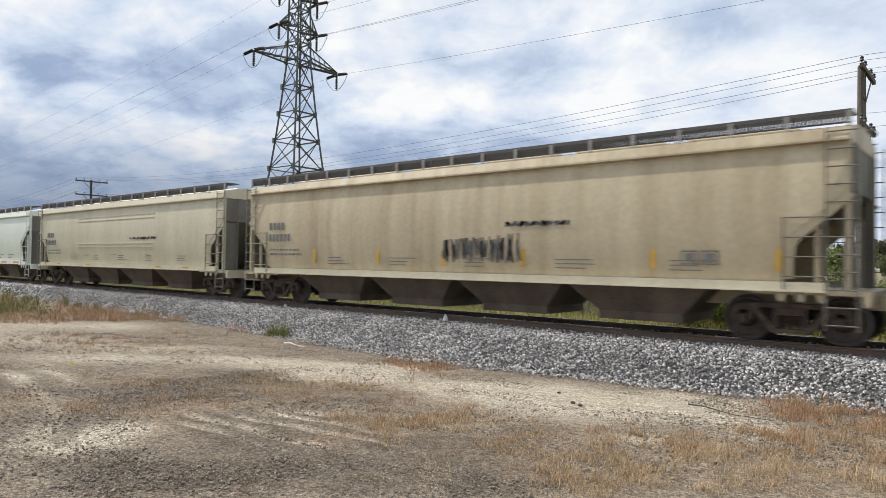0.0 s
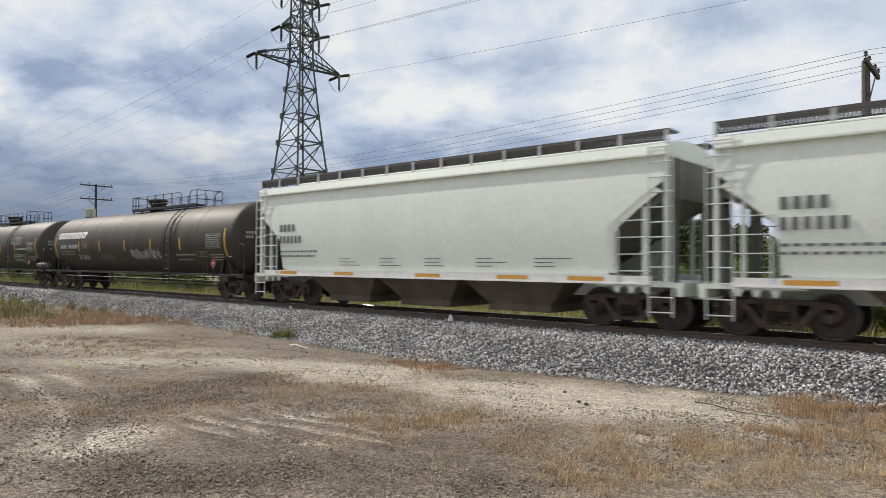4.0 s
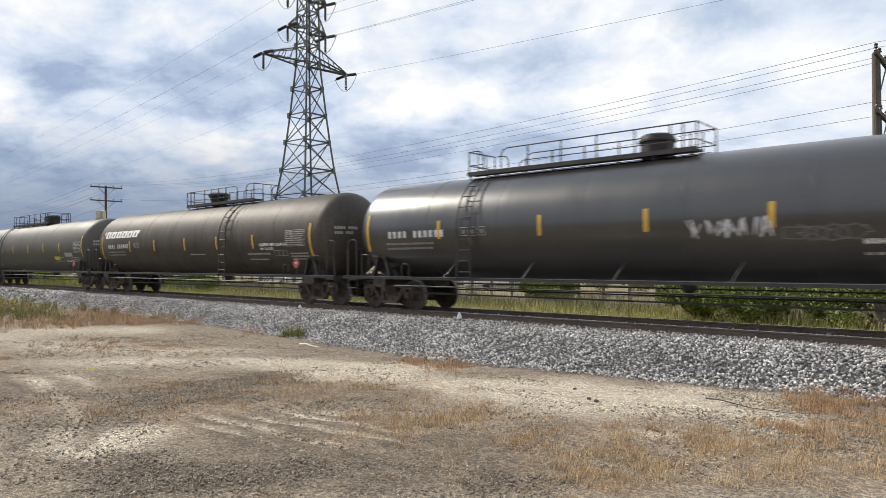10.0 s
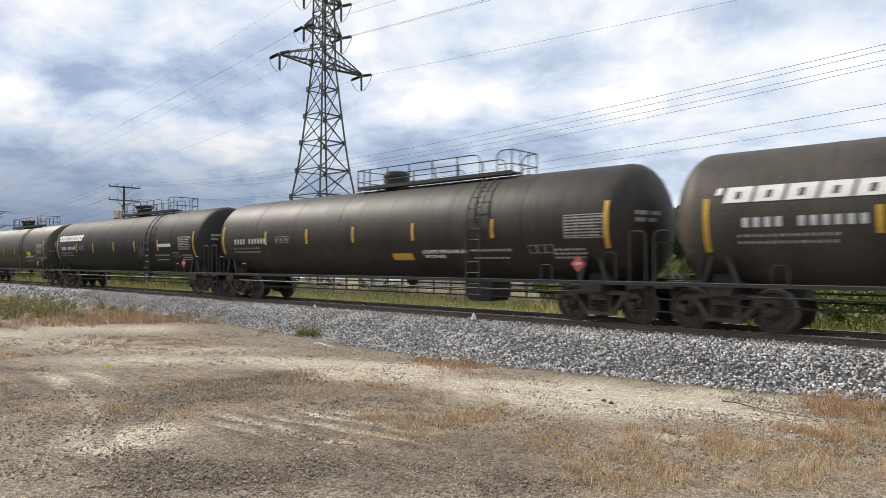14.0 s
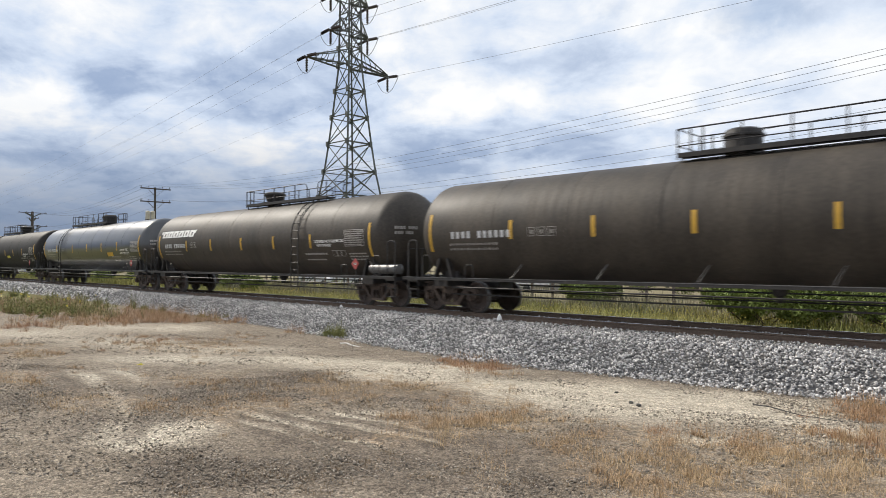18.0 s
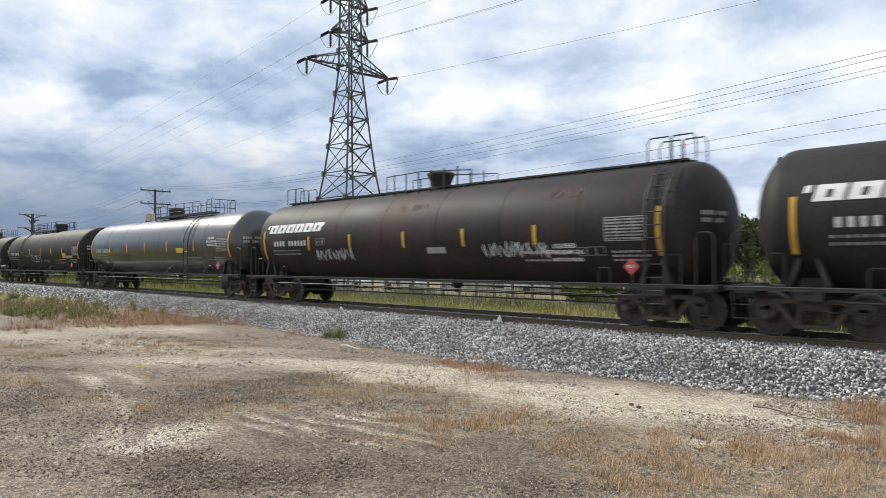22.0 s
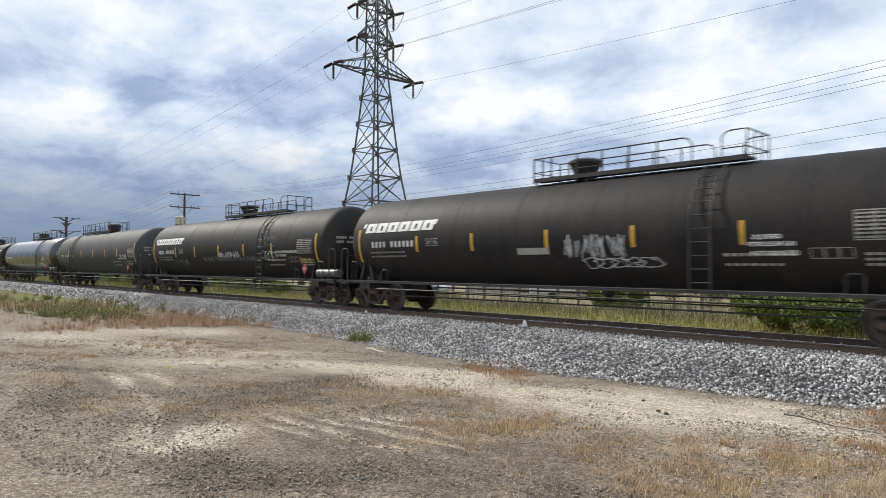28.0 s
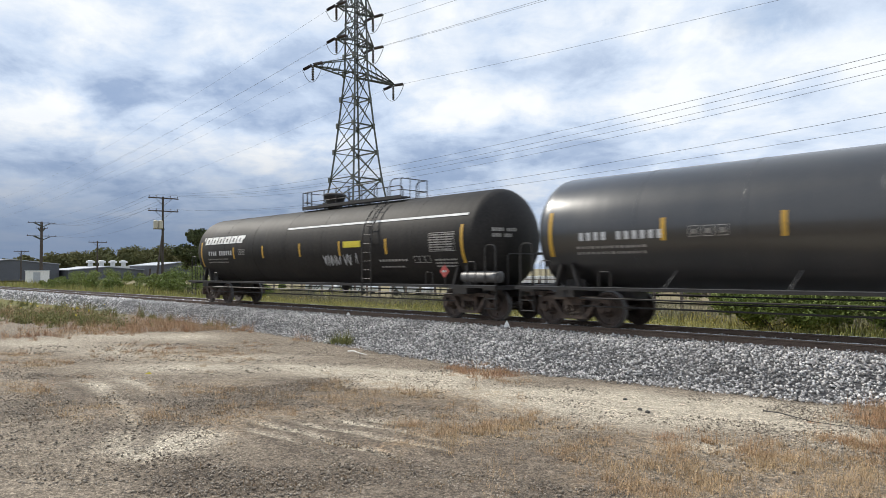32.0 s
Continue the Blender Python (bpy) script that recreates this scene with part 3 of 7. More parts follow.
def toe(x):
    """Where the near foot of the ballast lies."""
    return np.interp(x, [-60, -30, -21, -13.3, -9.7, -7.9, -5.9, -4.1, -2.8, 6], [13.3, 13.1, 12.5, 11.5, 11.0, 11.4, 11.9, 12.3, 12.6, 12.6])


def make_ground():
    def axis(near0, near1, step, far):
        mid = list(np.arange(near0, near1, step))
        out, w = [], step
        p = near1
        while p < far:
            out.append(p)
            w *= 1.22
            p += w
        out.append(far)
        back, w, p = [], step, near0 - step
        while p > -far:
            back.append(p)
            w *= 1.22
            p -= w
        back.append(-far)
        return np.array(back[::-1] + mid + out)

    xs, ys = axis(-24, 2.5, 0.09, 3000), axis(0.5, 14, 0.075, 3000)
    X, Y = np.meshgrid(xs, ys, indexing="ij")
    Z = ground_height(X, Y)
    pale = np.clip(sum(blob(X, Y, *b) for b in PALE), 0, 1.2)
    pale = pale * np.interp(X, [-15, -9], [0.68, 1.0])
    damp = np.clip(sum(blob(X, Y, *b) for b in DAMP), 0, 1.2)
    damp = np.clip(damp + 0.8 * np.exp(-((Y - toe(X) + 0.12) / 0.3) ** 2) * (X > -45) * (X < 8), 0, 1.2)
    straw = np.clip(sum(blob(X, Y, d[0], d[1], d[2] * 1.1, d[3] * 1.2, d[4]) for d in DRY), 0, 1.2)
    # tyre ruts: pressed pale strips, with shade painted dark along their edges
    ruts, loose = np.zeros_like(X), np.zeros_like(X)
    for line, w, strong in RUTS:
        for (ax, ay), (bx, by) in zip(line, line[1:]):
            ln = math.hypot(bx - ax, by - ay)
            u = ((X - ax) * (bx - ax) + (Y - ay) * (by - ay)) / ln
            v = ((Y - ay) * (bx - ax) - (X - ax) * (by - ay)) / ln + 0.03 * np.sin(u * 5.0)
            along = np.clip((u + 0.25) / 0.4, 0, 1) * np.clip((ln + 0.25 - u) / 0.4, 0, 1)
            ruts = np.maximum(ruts, np.exp(-(v / w) ** 2) * along * strong)
            loose = np.maximum(loose, (np.exp(-((v - 1.9 * w) / w) ** 2) + np.exp(-((v + 1.9 * w) / w) ** 2)) * along * strong)
    loose *= 1 - ruts
    near = np.exp(-np.maximum(0, np.hypot(X + 8, Y - 6) - 10) / 6)
    bumps = np.array([noise.noise((x * 0.9, y * 0.9, 0.3)) * 0.035 + noise.noise((x * 3.1, y * 3.1, 5.0)) * 0.014
                      if nr > 0.05 else 0.0 for x, y, nr in zip(X.ravel(), Y.ravel(), near.ravel())]).reshape(X.shape)
    Z = Z + bumps * near - 0.02 * ruts + 0.018 * loose
    n0, n1 = X.shape
    idx = np.arange(n0 * n1).reshape(n0, n1)
    faces = np.stack([idx[:-1, :-1], idx[1:, :-1], idx[1:, 1:], idx[:-1, 1:]], -1).reshape(-1, 4)
    ob = soup("ground", np.stack([X, Y, Z], -1).reshape(-1, 3), faces, "ground")
    # loose darkens the rut edges in place of their weak shadow
    for nm, val in (("pale", pale * (1 - 0.8 * loose) + 0.75 * ruts), ("damp", damp * (1 - ruts) + 1.0 * loose), ("straw", straw)):
        at = ob.data.attributes.new(nm, "FLOAT", "POINT")
        at.data.foreach_set("value", val.ravel().astype(np.float32))
    ob.data.shade_smooth()
    tagged(ob, "dry gravelly lot of pale crushed stone and sparse dead grass beside the track", "ground", kind="structure")
    return ob


def ground_material():
    m = bpy.data.materials.new("ground")
    m.use_nodes = True
    nt = m.node_tree
    N, L = nt.nodes.new, nt.links.new
    p = nt.nodes["Principled BSDF"]
    p.inputs["Roughness"].default_value = 0.95
    p.inputs["Specular IOR Level"].default_value = 0.15
    tc = N("ShaderNodeTexCoord")

    def noise_at(scale, detail=6, rough=0.6):
        n = N("ShaderNodeTexNoise")
        n.inputs["Scale"].default_value, n.inputs["Detail"].default_value, n.inputs["Roughness"].default_value = scale, detail, rough
        L(tc.outputs["Object"], n.inputs["Vector"])
        return n.outputs[0]

    def mapped(v, a, b, c=0.0, d=1.0):
        r = N("ShaderNodeMapRange")
        r.inputs[1].default_value, r.inputs[2].default_value = a, b
        r.inputs[3].default_value, r.inputs[4].default_value = c, d
        L(v, r.inputs[0])
        return r.outputs[0]

    def mixed(fac, a, b):
        x = N("ShaderNodeMixRGB")
        L(fac, x.inputs[0])
        for i, c in ((1, a), (2, b)):
            if isinstance(c, tuple):
                x.inputs[i].default_value = (*c, 1)
            else:
                L(c, x.inputs[i])
        return x.outputs[0]

    def times(a, b):
        x = N("ShaderNodeMath"); x.operation = "MULTIPLY"; x.use_clamp = True
        L(a, x.inputs[0]); L(b, x.inputs[1])
        return x.outputs[0]

    big, mid, fine, grit = noise_at(0.5), noise_at(3.0, 8, 0.7), noise_at(22, 5, 0.7), noise_at(75, 3)
    col = mixed(mapped(mid, 0.35, 0.65), (0.272, 0.225, 0.170), (0.172, 0.137, 0.101))
    pa, da = N("ShaderNodeAttribute"), N("ShaderNodeAttribute")
    pa.attribute_name, da.attribute_name = "pale", "damp"
    pale = times(mapped(pa.outputs["Fac"], 0.1, 0.9), mapped(mid, 0.30, 0.56, 0.45, 0.95))
    col = mixed(pale, col, (0.50, 0.437, 0.34))
    damp = times(mapped(da.outputs["Fac"], 0.1, 0.8), mapped(mid, 0.34, 0.55, 0.5, 1.0))
    col = mixed(damp, col, (0.140, 0.111, 0.084))
    st = N("ShaderNodeAttribute")
    st.attribute_name = "straw"
    straw = times(mapped(st.outputs["Fac"], 0.08, 0.8), mapped(noise_at(7, 8, 0.8), 0.46, 0.62, 0.0, 0.6))
    col = mixed(straw, col, (0.31, 0.212, 0.12))
    chips = []
    for scale, amount in ((26, 0.30), (60, 0.42), (130, 0.36)):
        vo = N("ShaderNodeTexVoronoi")
        vo.inputs["Scale"].default_value = scale
        L(tc.outputs["Object"], vo.inputs["Vector"])
        sx = N("ShaderNodeSeparateColor")
        L(vo.outputs["Color"], sx.inputs[0])
        hv = N("ShaderNodeHueSaturation")
        L(mapped(sx.outputs[0], 0, 1, 1 - amount, 1 + amount * 1.1), hv.inputs["Value"])
        L(col, hv.inputs["Color"])
        col = hv.outputs[0]
        chips.append(vo.outputs["Distance"])
    col = mixed(mapped(grit, 0.56, 0.74, 0.0, 0.35), col, (0.50, 0.46, 0.40))
    col = mixed(mapped(fine, 0.56, 0.76, 0.0, 0.45), col, (0.11, 0.098, 0.083))
    # green field behind the track and far away
    sep = N("ShaderNodeSeparateXYZ")
    L(tc.outputs["Object"], sep.inputs[0])
    beyond = mapped(sep.outputs[1], 17.2, 18.2)
    far = mapped(sep.outputs[0], -32, -48)
    orr = N("ShaderNodeMath"); orr.operation = "MAXIMUM"
    L(beyond, orr.inputs[0]); L(far, orr.inputs[1])
    green = mixed(mapped(big, 0.35, 0.65), (0.16, 0.16, 0.05), (0.24, 0.20, 0.085))
    green = mixed(mapped(mid, 0.4, 0.65), green, (0.09, 0.10, 0.03))
    col = mixed(orr.outputs[0], col, green)
    field = times(mapped(sep.outputs[1], 30.5, 34.0), mapped(mid, 0.35, 0.6, 0.6, 1.0))
    col = mixed(field, col, (0.26, 0.22, 0.14))
    L(col, p.inputs["Base Color"])
    hsum = N("ShaderNodeMath"); hsum.operation = "MULTIPLY_ADD"; hsum.inputs[1].default_value = 0.45
    inv = mapped(chips[0], 0.0, 0.6, 1.0, 0.0)
    lumps = N("ShaderNodeMath"); lumps.operation = "MULTIPLY_ADD"; lumps.inputs[1].default_value = 1.3
    L(noise_at(7.5, 6, 0.68), lumps.inputs[0]); L(fine, lumps.inputs[2])
    L(inv, hsum.inputs[0]); L(lumps.outputs[0], hsum.inputs[2])
    bp = N("ShaderNodeBump"); bp.inputs["Strength"].default_value, bp.inputs["Distance"].default_value = 0.85, 0.024
    L(hsum.outputs[0], bp.inputs["Height"]); L(bp.outputs[0], p.inputs["Normal"])
    M["ground"] = m


ground_material()
make_ground()


# ---- track ----
def bed_height(x, y):
    """The ballast's profile across the track."""
    t = toe(x)
    near = np.clip((y - t) / (TRACK - 1.75 - t), 0, 1)
    far = np.clip((TRACK + 4.2 - y) / 2.4, 0, 1)
    k = np.minimum(near, far)
    g = ground_height(x, y) - 0.03
    return g + (-0.19 - g) * np.sin(k * math.pi / 2) ** 1.15


def make_bed():
    xs = np.concatenate([np.linspace(-3000, -300, 12), np.linspace(-280, -62, 30), np.arange(-60, 14, 0.35), np.linspace(16, 300, 20), [1000, 3000]])
    ys = np.concatenate([np.arange(10.6, 21, 0.22)])
    X, Y = np.meshgrid(xs, ys, indexing="ij")
    Z = bed_height(X, Y)
    Z = np.where((Y < toe(X) - 0.25) | (Y > TRACK + 4.6), Z - 0.25, Z)
    idx = np.arange(X.size).reshape(X.shape)
    faces = np.stack([idx[:-1, :-1], idx[1:, :-1], idx[1:, 1:], idx[:-1, 1:]], -1).reshape(-1, 4)
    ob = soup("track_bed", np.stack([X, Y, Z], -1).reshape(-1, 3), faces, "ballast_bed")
    ob.data.shade_smooth()
    tagged(ob, "raised bed of grey crushed-stone ballast under the rails", "track bed", kind="structure")


def stones(name, x, y, z, size, mat, label, seed, squash=0.7):
    """Angular chips, each a jittered box with cut corners, all in one mesh."""
    rng = np.random.default_rng(seed)
    n = len(x)
    base = np.array([[1, 0, 0], [-1, 0, 0], [0, 1, 0], [0, -1, 0], [0, 0, 1], [0, 0, -1]], float)
    tri = np.array([[0, 2, 4], [2, 1, 4], [1, 3, 4], [3, 0, 4], [2, 0, 5], [1, 2, 5], [3, 1, 5], [0, 3, 5]])
    v = base[None] * rng.uniform(0.65, 1.25, (n, 6, 1)) + rng.normal(0, 0.22, (n, 6, 3))
    v[:, :, 0] *= 1.25
    v[:, :, 1] *= 0.85
    v[:, :, 2] *= squash
    a, b = rng.uniform(0, math.tau, n), rng.normal(0, 0.9, n)
    ca, sa, cb, sb = np.cos(a)[:, None], np.sin(a)[:, None], np.cos(b)[:, None], np.sin(b)[:, None]
    y1, z1 = v[..., 1] * cb - v[..., 2] * sb, v[..., 1] * sb + v[..., 2] * cb
    x2, y2 = v[..., 0] * ca - y1 * sa, v[..., 0] * sa + y1 * ca
    v = np.stack([x2, y2, z1], -1) * np.asarray(size)[:, None, None] + np.stack([x, y, z], -1)[:, None]
    f = (tri[None] + 6 * np.arange(n)[:, None, None]).reshape(-1, 3)
    return tagged(soup(name, v.reshape(-1, 3), f, mat), label, "stones", kind="stuff")


def make_ballast():
    rng = np.random.default_rng(5)
    n = 122000
    u = rng.random(n)
    x = 4.0 - 44.0 * u ** 1.25
    t = toe(x)
    y = t - 0.35 + rng.random(n) ** 1.0 * (TRACK + 1.6 - t)
    keep = rng.random(n) < np.clip((y - t + 0.45) / 0.6, 0.05, 1)
    keep &= ~((np.abs(y - TRACK + 0.755) < 0.11) | (np.abs(y - TRACK - 0.755) < 0.11))
    x, y = x[keep], y[keep]
    z = np.maximum(bed_height(x, y), ground_height(x, y)) + rng.normal(0.010, 0.026, len(x))
    x = np.concatenate([x, -40 - 60 * rng.random(9000) ** 1.3])
    y2 = rng.random(9000) * (TRACK + 0.4 - 13.0) + 13.0
    y = np.concatenate([y, y2])
    k = len(x) - 9000
    z = np.concatenate([z, bed_height(x[k:], y[k:]) + 0.02])
    size = np.concatenate([rng.uniform(0.015, 0.038, k), rng.uniform(0.05, 0.10, 9000)])
    ok = ~(np.abs(y - TRACK + 0.755) < 0.13)
    stones("ballast", x[ok], y[ok], z[ok], size[ok], "ballast_stone",
           "angular grey and white crushed ballast stones along the rails", 6, 0.95)


RAIL = [(-0.07, -0.178), (0.07, -0.178), (0.07, -0.165), (0.012, -0.14), (0.010, -0.045), (0.036, -0.036), (0.037, -0.008), (0.03, 0.0),
        (-0.03, 0.0), (-0.037, -0.008), (-0.036, -0.036), (-0.010, -0.045), (-0.012, -0.14), (-0.07, -0.165)]


def make_rails():
    for side in (-1, 1):
        bm = bmesh.new()
        ends = []
        for x in (-3000, -400, -100, -40, -20, 0, 20, 60, 400, 3000):
            ends.append([bm.verts.new((x, TRACK + side * 0.7555 + a, b)) for a, b in RAIL])
        k = len(RAIL)
        for ra, rb in zip(ends, ends[1:]):
            for i in range(k):
                f = bm.faces.new((ra[i], ra[(i + 1) % k], rb[(i + 1) % k], rb[i]))
                f.material_index = 1 if 6 <= i <= 8 else 0
        me = mesh_of(bm, "rail", "rail_steel")
        me.materials.append(M["rail_bright"])
        tagged(new("rail", me), "rusty brown steel rail with a bright worn head", "rail", "rails of the track", "structure")


make_bed()
make_ballast()
make_rails()

# ---- train: running gear ----
NEAR = -1   # the side turned to the lot


def sideframe_mesh(bm):
    prism(bm, [(-1.12, 0.60), (-1.05, 0.74), (-0.55, 0.80), (0.55, 0.80), (1.05, 0.74), (1.12, 0.60), (0.98, 0.62), (0.5, 0.70), (-0.5, 0.70), (-0.98, 0.62)], -0.07, 0.07)
    for s in (-1, 1):
        prism(bm, [(s * 0.74, 0.66), (s * 0.60, 0.68), (s * 0.28, 0.27), (s * 0.42, 0.24)], -0.06, 0.06)
        prism(bm, [(s * 1.12, 0.62), (s * 1.08, 0.42), (s * 1.00, 0.40), (s * 0.99, 0.64)], -0.06, 0.06)
        prism(bm, [(s * 0.80, 0.66), (s * 0.79, 0.40), (s * 0.71, 0.44), (s * 0.70, 0.67)], -0.06, 0.06)
        prism(bm, [(s * 0.30, 0.72), (s * 0.22, 0.72), (s * 0.24, 0.24), (s * 0.32, 0.26)], -0.06, 0.06)
        rod(bm, (s * 0.89, 0.05, 0.457), (s * 0.89, -0.13, 0.457), 0.105, 12)
        rod(bm, (s * 0.89, -0.12, 0.457), (s * 0.89, -0.17, 0.457), 0.075, 10)
    prism(bm, [(-0.42, 0.20), (0.42, 0.20), (0.36, 0.28), (-0.36, 0.28)], -0.09, 0.09)
    prism(bm, [(-0.24, 0.56), (0.24, 0.56), (0.24, 0.70), (-0.24, 0.70)], -0.10, 0.08)


def spring_mesh(bm):
    lathe(bm, [(0.27 + 0.018 * i, 0.062 if i % 2 else 0.045) for i in range(17)], 10, "z")


def wheelset_mesh(bm):
    rod(bm, (0, -0.95, 0), (0, 0.95, 0), 0.075, 10)
    for s in (-1, 1):
        o = s * 0.755
        lathe(bm, [(o - s * 0.10, 0.11), (o - s * 0.085, 0.15), (o - s * 0.03, 0.30), (o - s * 0.06, 0.39), (o - s * 0.075, 0.485),
                   (o - s * 0.045, 0.485), (o - s * 0.035, 0.458), (o + s * 0.065, 0.452), (o + s * 0.065, 0.39),
                   (o + s * 0.03, 0.37), (o + s * 0.02, 0.20), (o + s * 0.085, 0.14), (o + s * 0.085, 0.07)], 28, "y")
        for i in range(3):
            a = i * math.tau / 3
            c = Vector((0.27 * math.cos(a), o + s * 0.028, 0.27 * math.sin(a)))
            rod(bm, c, c + Vector((0, s * 0.03, 0)), 0.035, 6)


def truck_bolster_mesh(bm):
    box(bm, -0.17, 0.17, -0.98, 0.98, 0.42, 0.66)
    box(bm, -0.10, 0.10, -0.3, 0.3, 0.62, 0.84)
    for s in (-1, 1):
        box(bm, s * 0.36 - 0.04, s * 0.36 + 0.04, -0.85, 0.85, 0.33, 0.43)


WHEELSETS = []


def make_truck(car, x):
    truck = part("truck", stored("truck_bolster", "running_gear", truck_bolster_mesh), "running_gear", car,
                 "four-wheel freight truck, dusty cast steel", pose(x, 0, 0))
    for s in (-1, 1):
        part("sideframe", stored("sideframe", "running_gear", sideframe_mesh), "running_gear", truck, "", pose(0, s * 1.0, 0, 0, 0, 0 if s < 0 else 180))
        for dx in (-0.16, 0.0, 0.16):
            part("spring", stored("spring", "wheel_steel", spring_mesh, True), "wheel_steel", truck, "", pose(dx, s * 1.04, 0))
    if ("wheelset", "wheel_steel") not in STORE:      # the tread and the rim's outer edge are worn bright
        me = stored("wheelset", "wheel_steel", wheelset_mesh, True)
        me.materials.append(M["silver"])
        for f in me.polygons:
            r = math.hypot(f.center.x, f.center.z)
            if 0.425 < r < 0.47 and abs(f.center.y) > 0.70:
                f.material_index = 1
    for dx in (-0.89, 0.89):
        w = part("wheelset", stored("wheelset", "wheel_steel", wheelset_mesh, True), "wheel_steel", truck)
        w.matrix_parent_inverse = pose(dx, 0, 0.457)
        WHEELSETS.append(w)
    return truck


def coupler_mesh(bm):
    box(bm, 0, 0.42, -0.08, 0.08, 0.80, 0.96)
    box(bm, 0.38, 0.60, -0.17, 0.13, 0.74, 1.02)
    rod(bm, (0.2, -0.2, 0.75), (0.55, -0.22, 0.45), 0.03)
    bevelled(bm, 0.015)


# ---- train: tank cars ----
R, ZC, HALF, HEAD = 1.54, 2.44, 8.85, 0.78
DECK = 1.0


def shell_mesh(bm):
    prof = [(-HALF - HEAD * math.sin(a), max(0.02, R * math.cos(a))) for a in np.linspace(math.pi / 2, 0, 9)]
    for x in np.linspace(-HALF, HALF, 8)[1:-1]:
        prof += [(x - 0.035, R), (x - 0.03, R + 0.006), (x + 0.03, R + 0.006), (x + 0.035, R)]
    prof += [(HALF + HEAD * math.sin(a), max(0.02, R * math.cos(a))) for a in np.linspace(0, math.pi / 2, 9)]
    lathe(bm, prof, 56, "x", (0, 0, ZC))


def on_shell(z, lift=0.005):
    """The near-side depth of the shell at a height."""
    return -math.sqrt(max(0.0, (R + lift) ** 2 - (z - ZC) ** 2))


def patch(bm, x0, x1, z0, z1, lift=0.008, slant=0.0):
    """A painted rectangle that follows the shell."""
    k = max(1, int(abs(z1 - z0) / 0.12) + 1)
    rows = []
    for i in range(k + 1):
        z = z0 + (z1 - z0) * i / k
        d = slant * (z - z0)
        rows.append([bm.verts.new((x + d, on_shell(z, lift), z)) for x in (x0, x1)])
    for a, b in zip(rows, rows[1:]):
        bm.faces.new((a[0], a[1], b[1], b[0]))


def bars(bm, x0, z0, count, width, height, gap, rng=None, lift=0.008, skip=()):
    x = x0
    for i in range(count):
        w = width * (rng.uniform(0.7, 1.1) if rng else 1)
        if i not in skip:
            patch(bm, x, x + w, z0, z0 + height, lift)
        x += w + gap
    return x


def lettering(text, height, x0, z0, wrap=True, y=-1.6, bold=0.0):
    """Readable words as a mesh that lies on the shell, or on a flat side at y."""
    cu = bpy.data.curves.new("lettering", "FONT")
    cu.body, cu.size, cu.resolution_u, cu.offset = text, height * 1.38, 2, bold
    tmp = new("lettering", cu)
    dg = bpy.context.evaluated_depsgraph_get()
    me = bpy.data.meshes.new_from_object(tmp.evaluated_get(dg))
    bpy.data.objects.remove(tmp)
    for v in me.vertices:
        x, z = x0 + v.co.x, z0 + v.co.y
        v.co = (x, on_shell(z, 0.009) if wrap else y, z)
    me.update()
    return me


def scrawl(bm, x0, x1, z0, z1, seed, strokes=9, width=0.03, flat=None, loops=False):
    """Sprayed lines: ribbons that wander over the side."""
    rng = random.Random(seed)
    w = (x1 - x0) / strokes
    for i in range(strokes):
        cx = x0 + (i + 0.5) * w
        pts = []
        if loops:
            for k in range(15):
                a = k * math.tau / 13 + rng.random()
                pts.append((cx + math.cos(a) * w * rng.uniform(0.5, 1.1), (z0 + z1) / 2 + math.sin(a) * (z1 - z0) * rng.uniform(0.3, 0.5)))
        else:
            for k in range(rng.randint(4, 7)):
                pts.append((cx + rng.uniform(-0.7, 0.7) * w, z0 + (z1 - z0) * (0.5 + (0.5 if k % 2 else -0.5) * rng.uniform(0.4, 1.0))))
        for a, b in zip(pts, pts[1:]):
            n = max(1, int(abs(b[1] - a[1]) / 0.15) + 1)
            dx, dz = b[0] - a[0], b[1] - a[1]
            ln = math.hypot(dx, dz) or 1
            ox, oz = -dz / ln * width / 2, dx / ln * width / 2
            prev = None
            for j in range(n + 1):
                px, pz = a[0] + dx * j / n, a[1] + dz * j / n
                row = []
                for sg in (-1, 1):
                    zz = pz + sg * oz
                    row.append(bm.verts.new((px + sg * ox, on_shell(zz, 0.011 + 0.0004 * i) if flat is None else flat - 0.0004 * i, zz)))
                if prev:
                    bm.faces.new((prev[0], prev[1], row[1], row[0]))
                prev = row


def rail_bar_mesh(bm):
    box(bm, -9.9, 9.9, -0.03, 0.03, -0.035, 0.035)


# thin pale strip that draws the highlight along the side rail
def rail_highlight_mesh(bm):
    box(bm, -9.9, 9.9, -0.036, 0.032, 0.036, 0.05)


def outlet_mesh(bm):
    """The tapered bottom outlet."""
    lathe(bm, [(0.60, 0.07), (0.66, 0.10), (0.74, 0.10), (0.78, 0.16), (0.90, 0.20), (1.0, 0.20)], 14, "z")


def head_mark_mesh(bm):
    """Two short rows of bars on the rounded head."""
    def at(y, z):
        k = 1 - (y * y + (z - ZC) ** 2) / R ** 2
        return (HALF + HEAD * math.sqrt(max(0.0, k)) + 0.012, y, z)
    for j, count in enumerate((9, 7)):
        for i in range(count):
            if (i + j) % 5 == 4:
                continue
            y, z = -1.12 + 0.095 * i, 2.62 - 0.17 * j
            q = [bm.verts.new(at(*p)) for p in ((y, z), (y + 0.065, z), (y + 0.065, z + 0.10), (y, z + 0.10))]
            bm.faces.new(q)


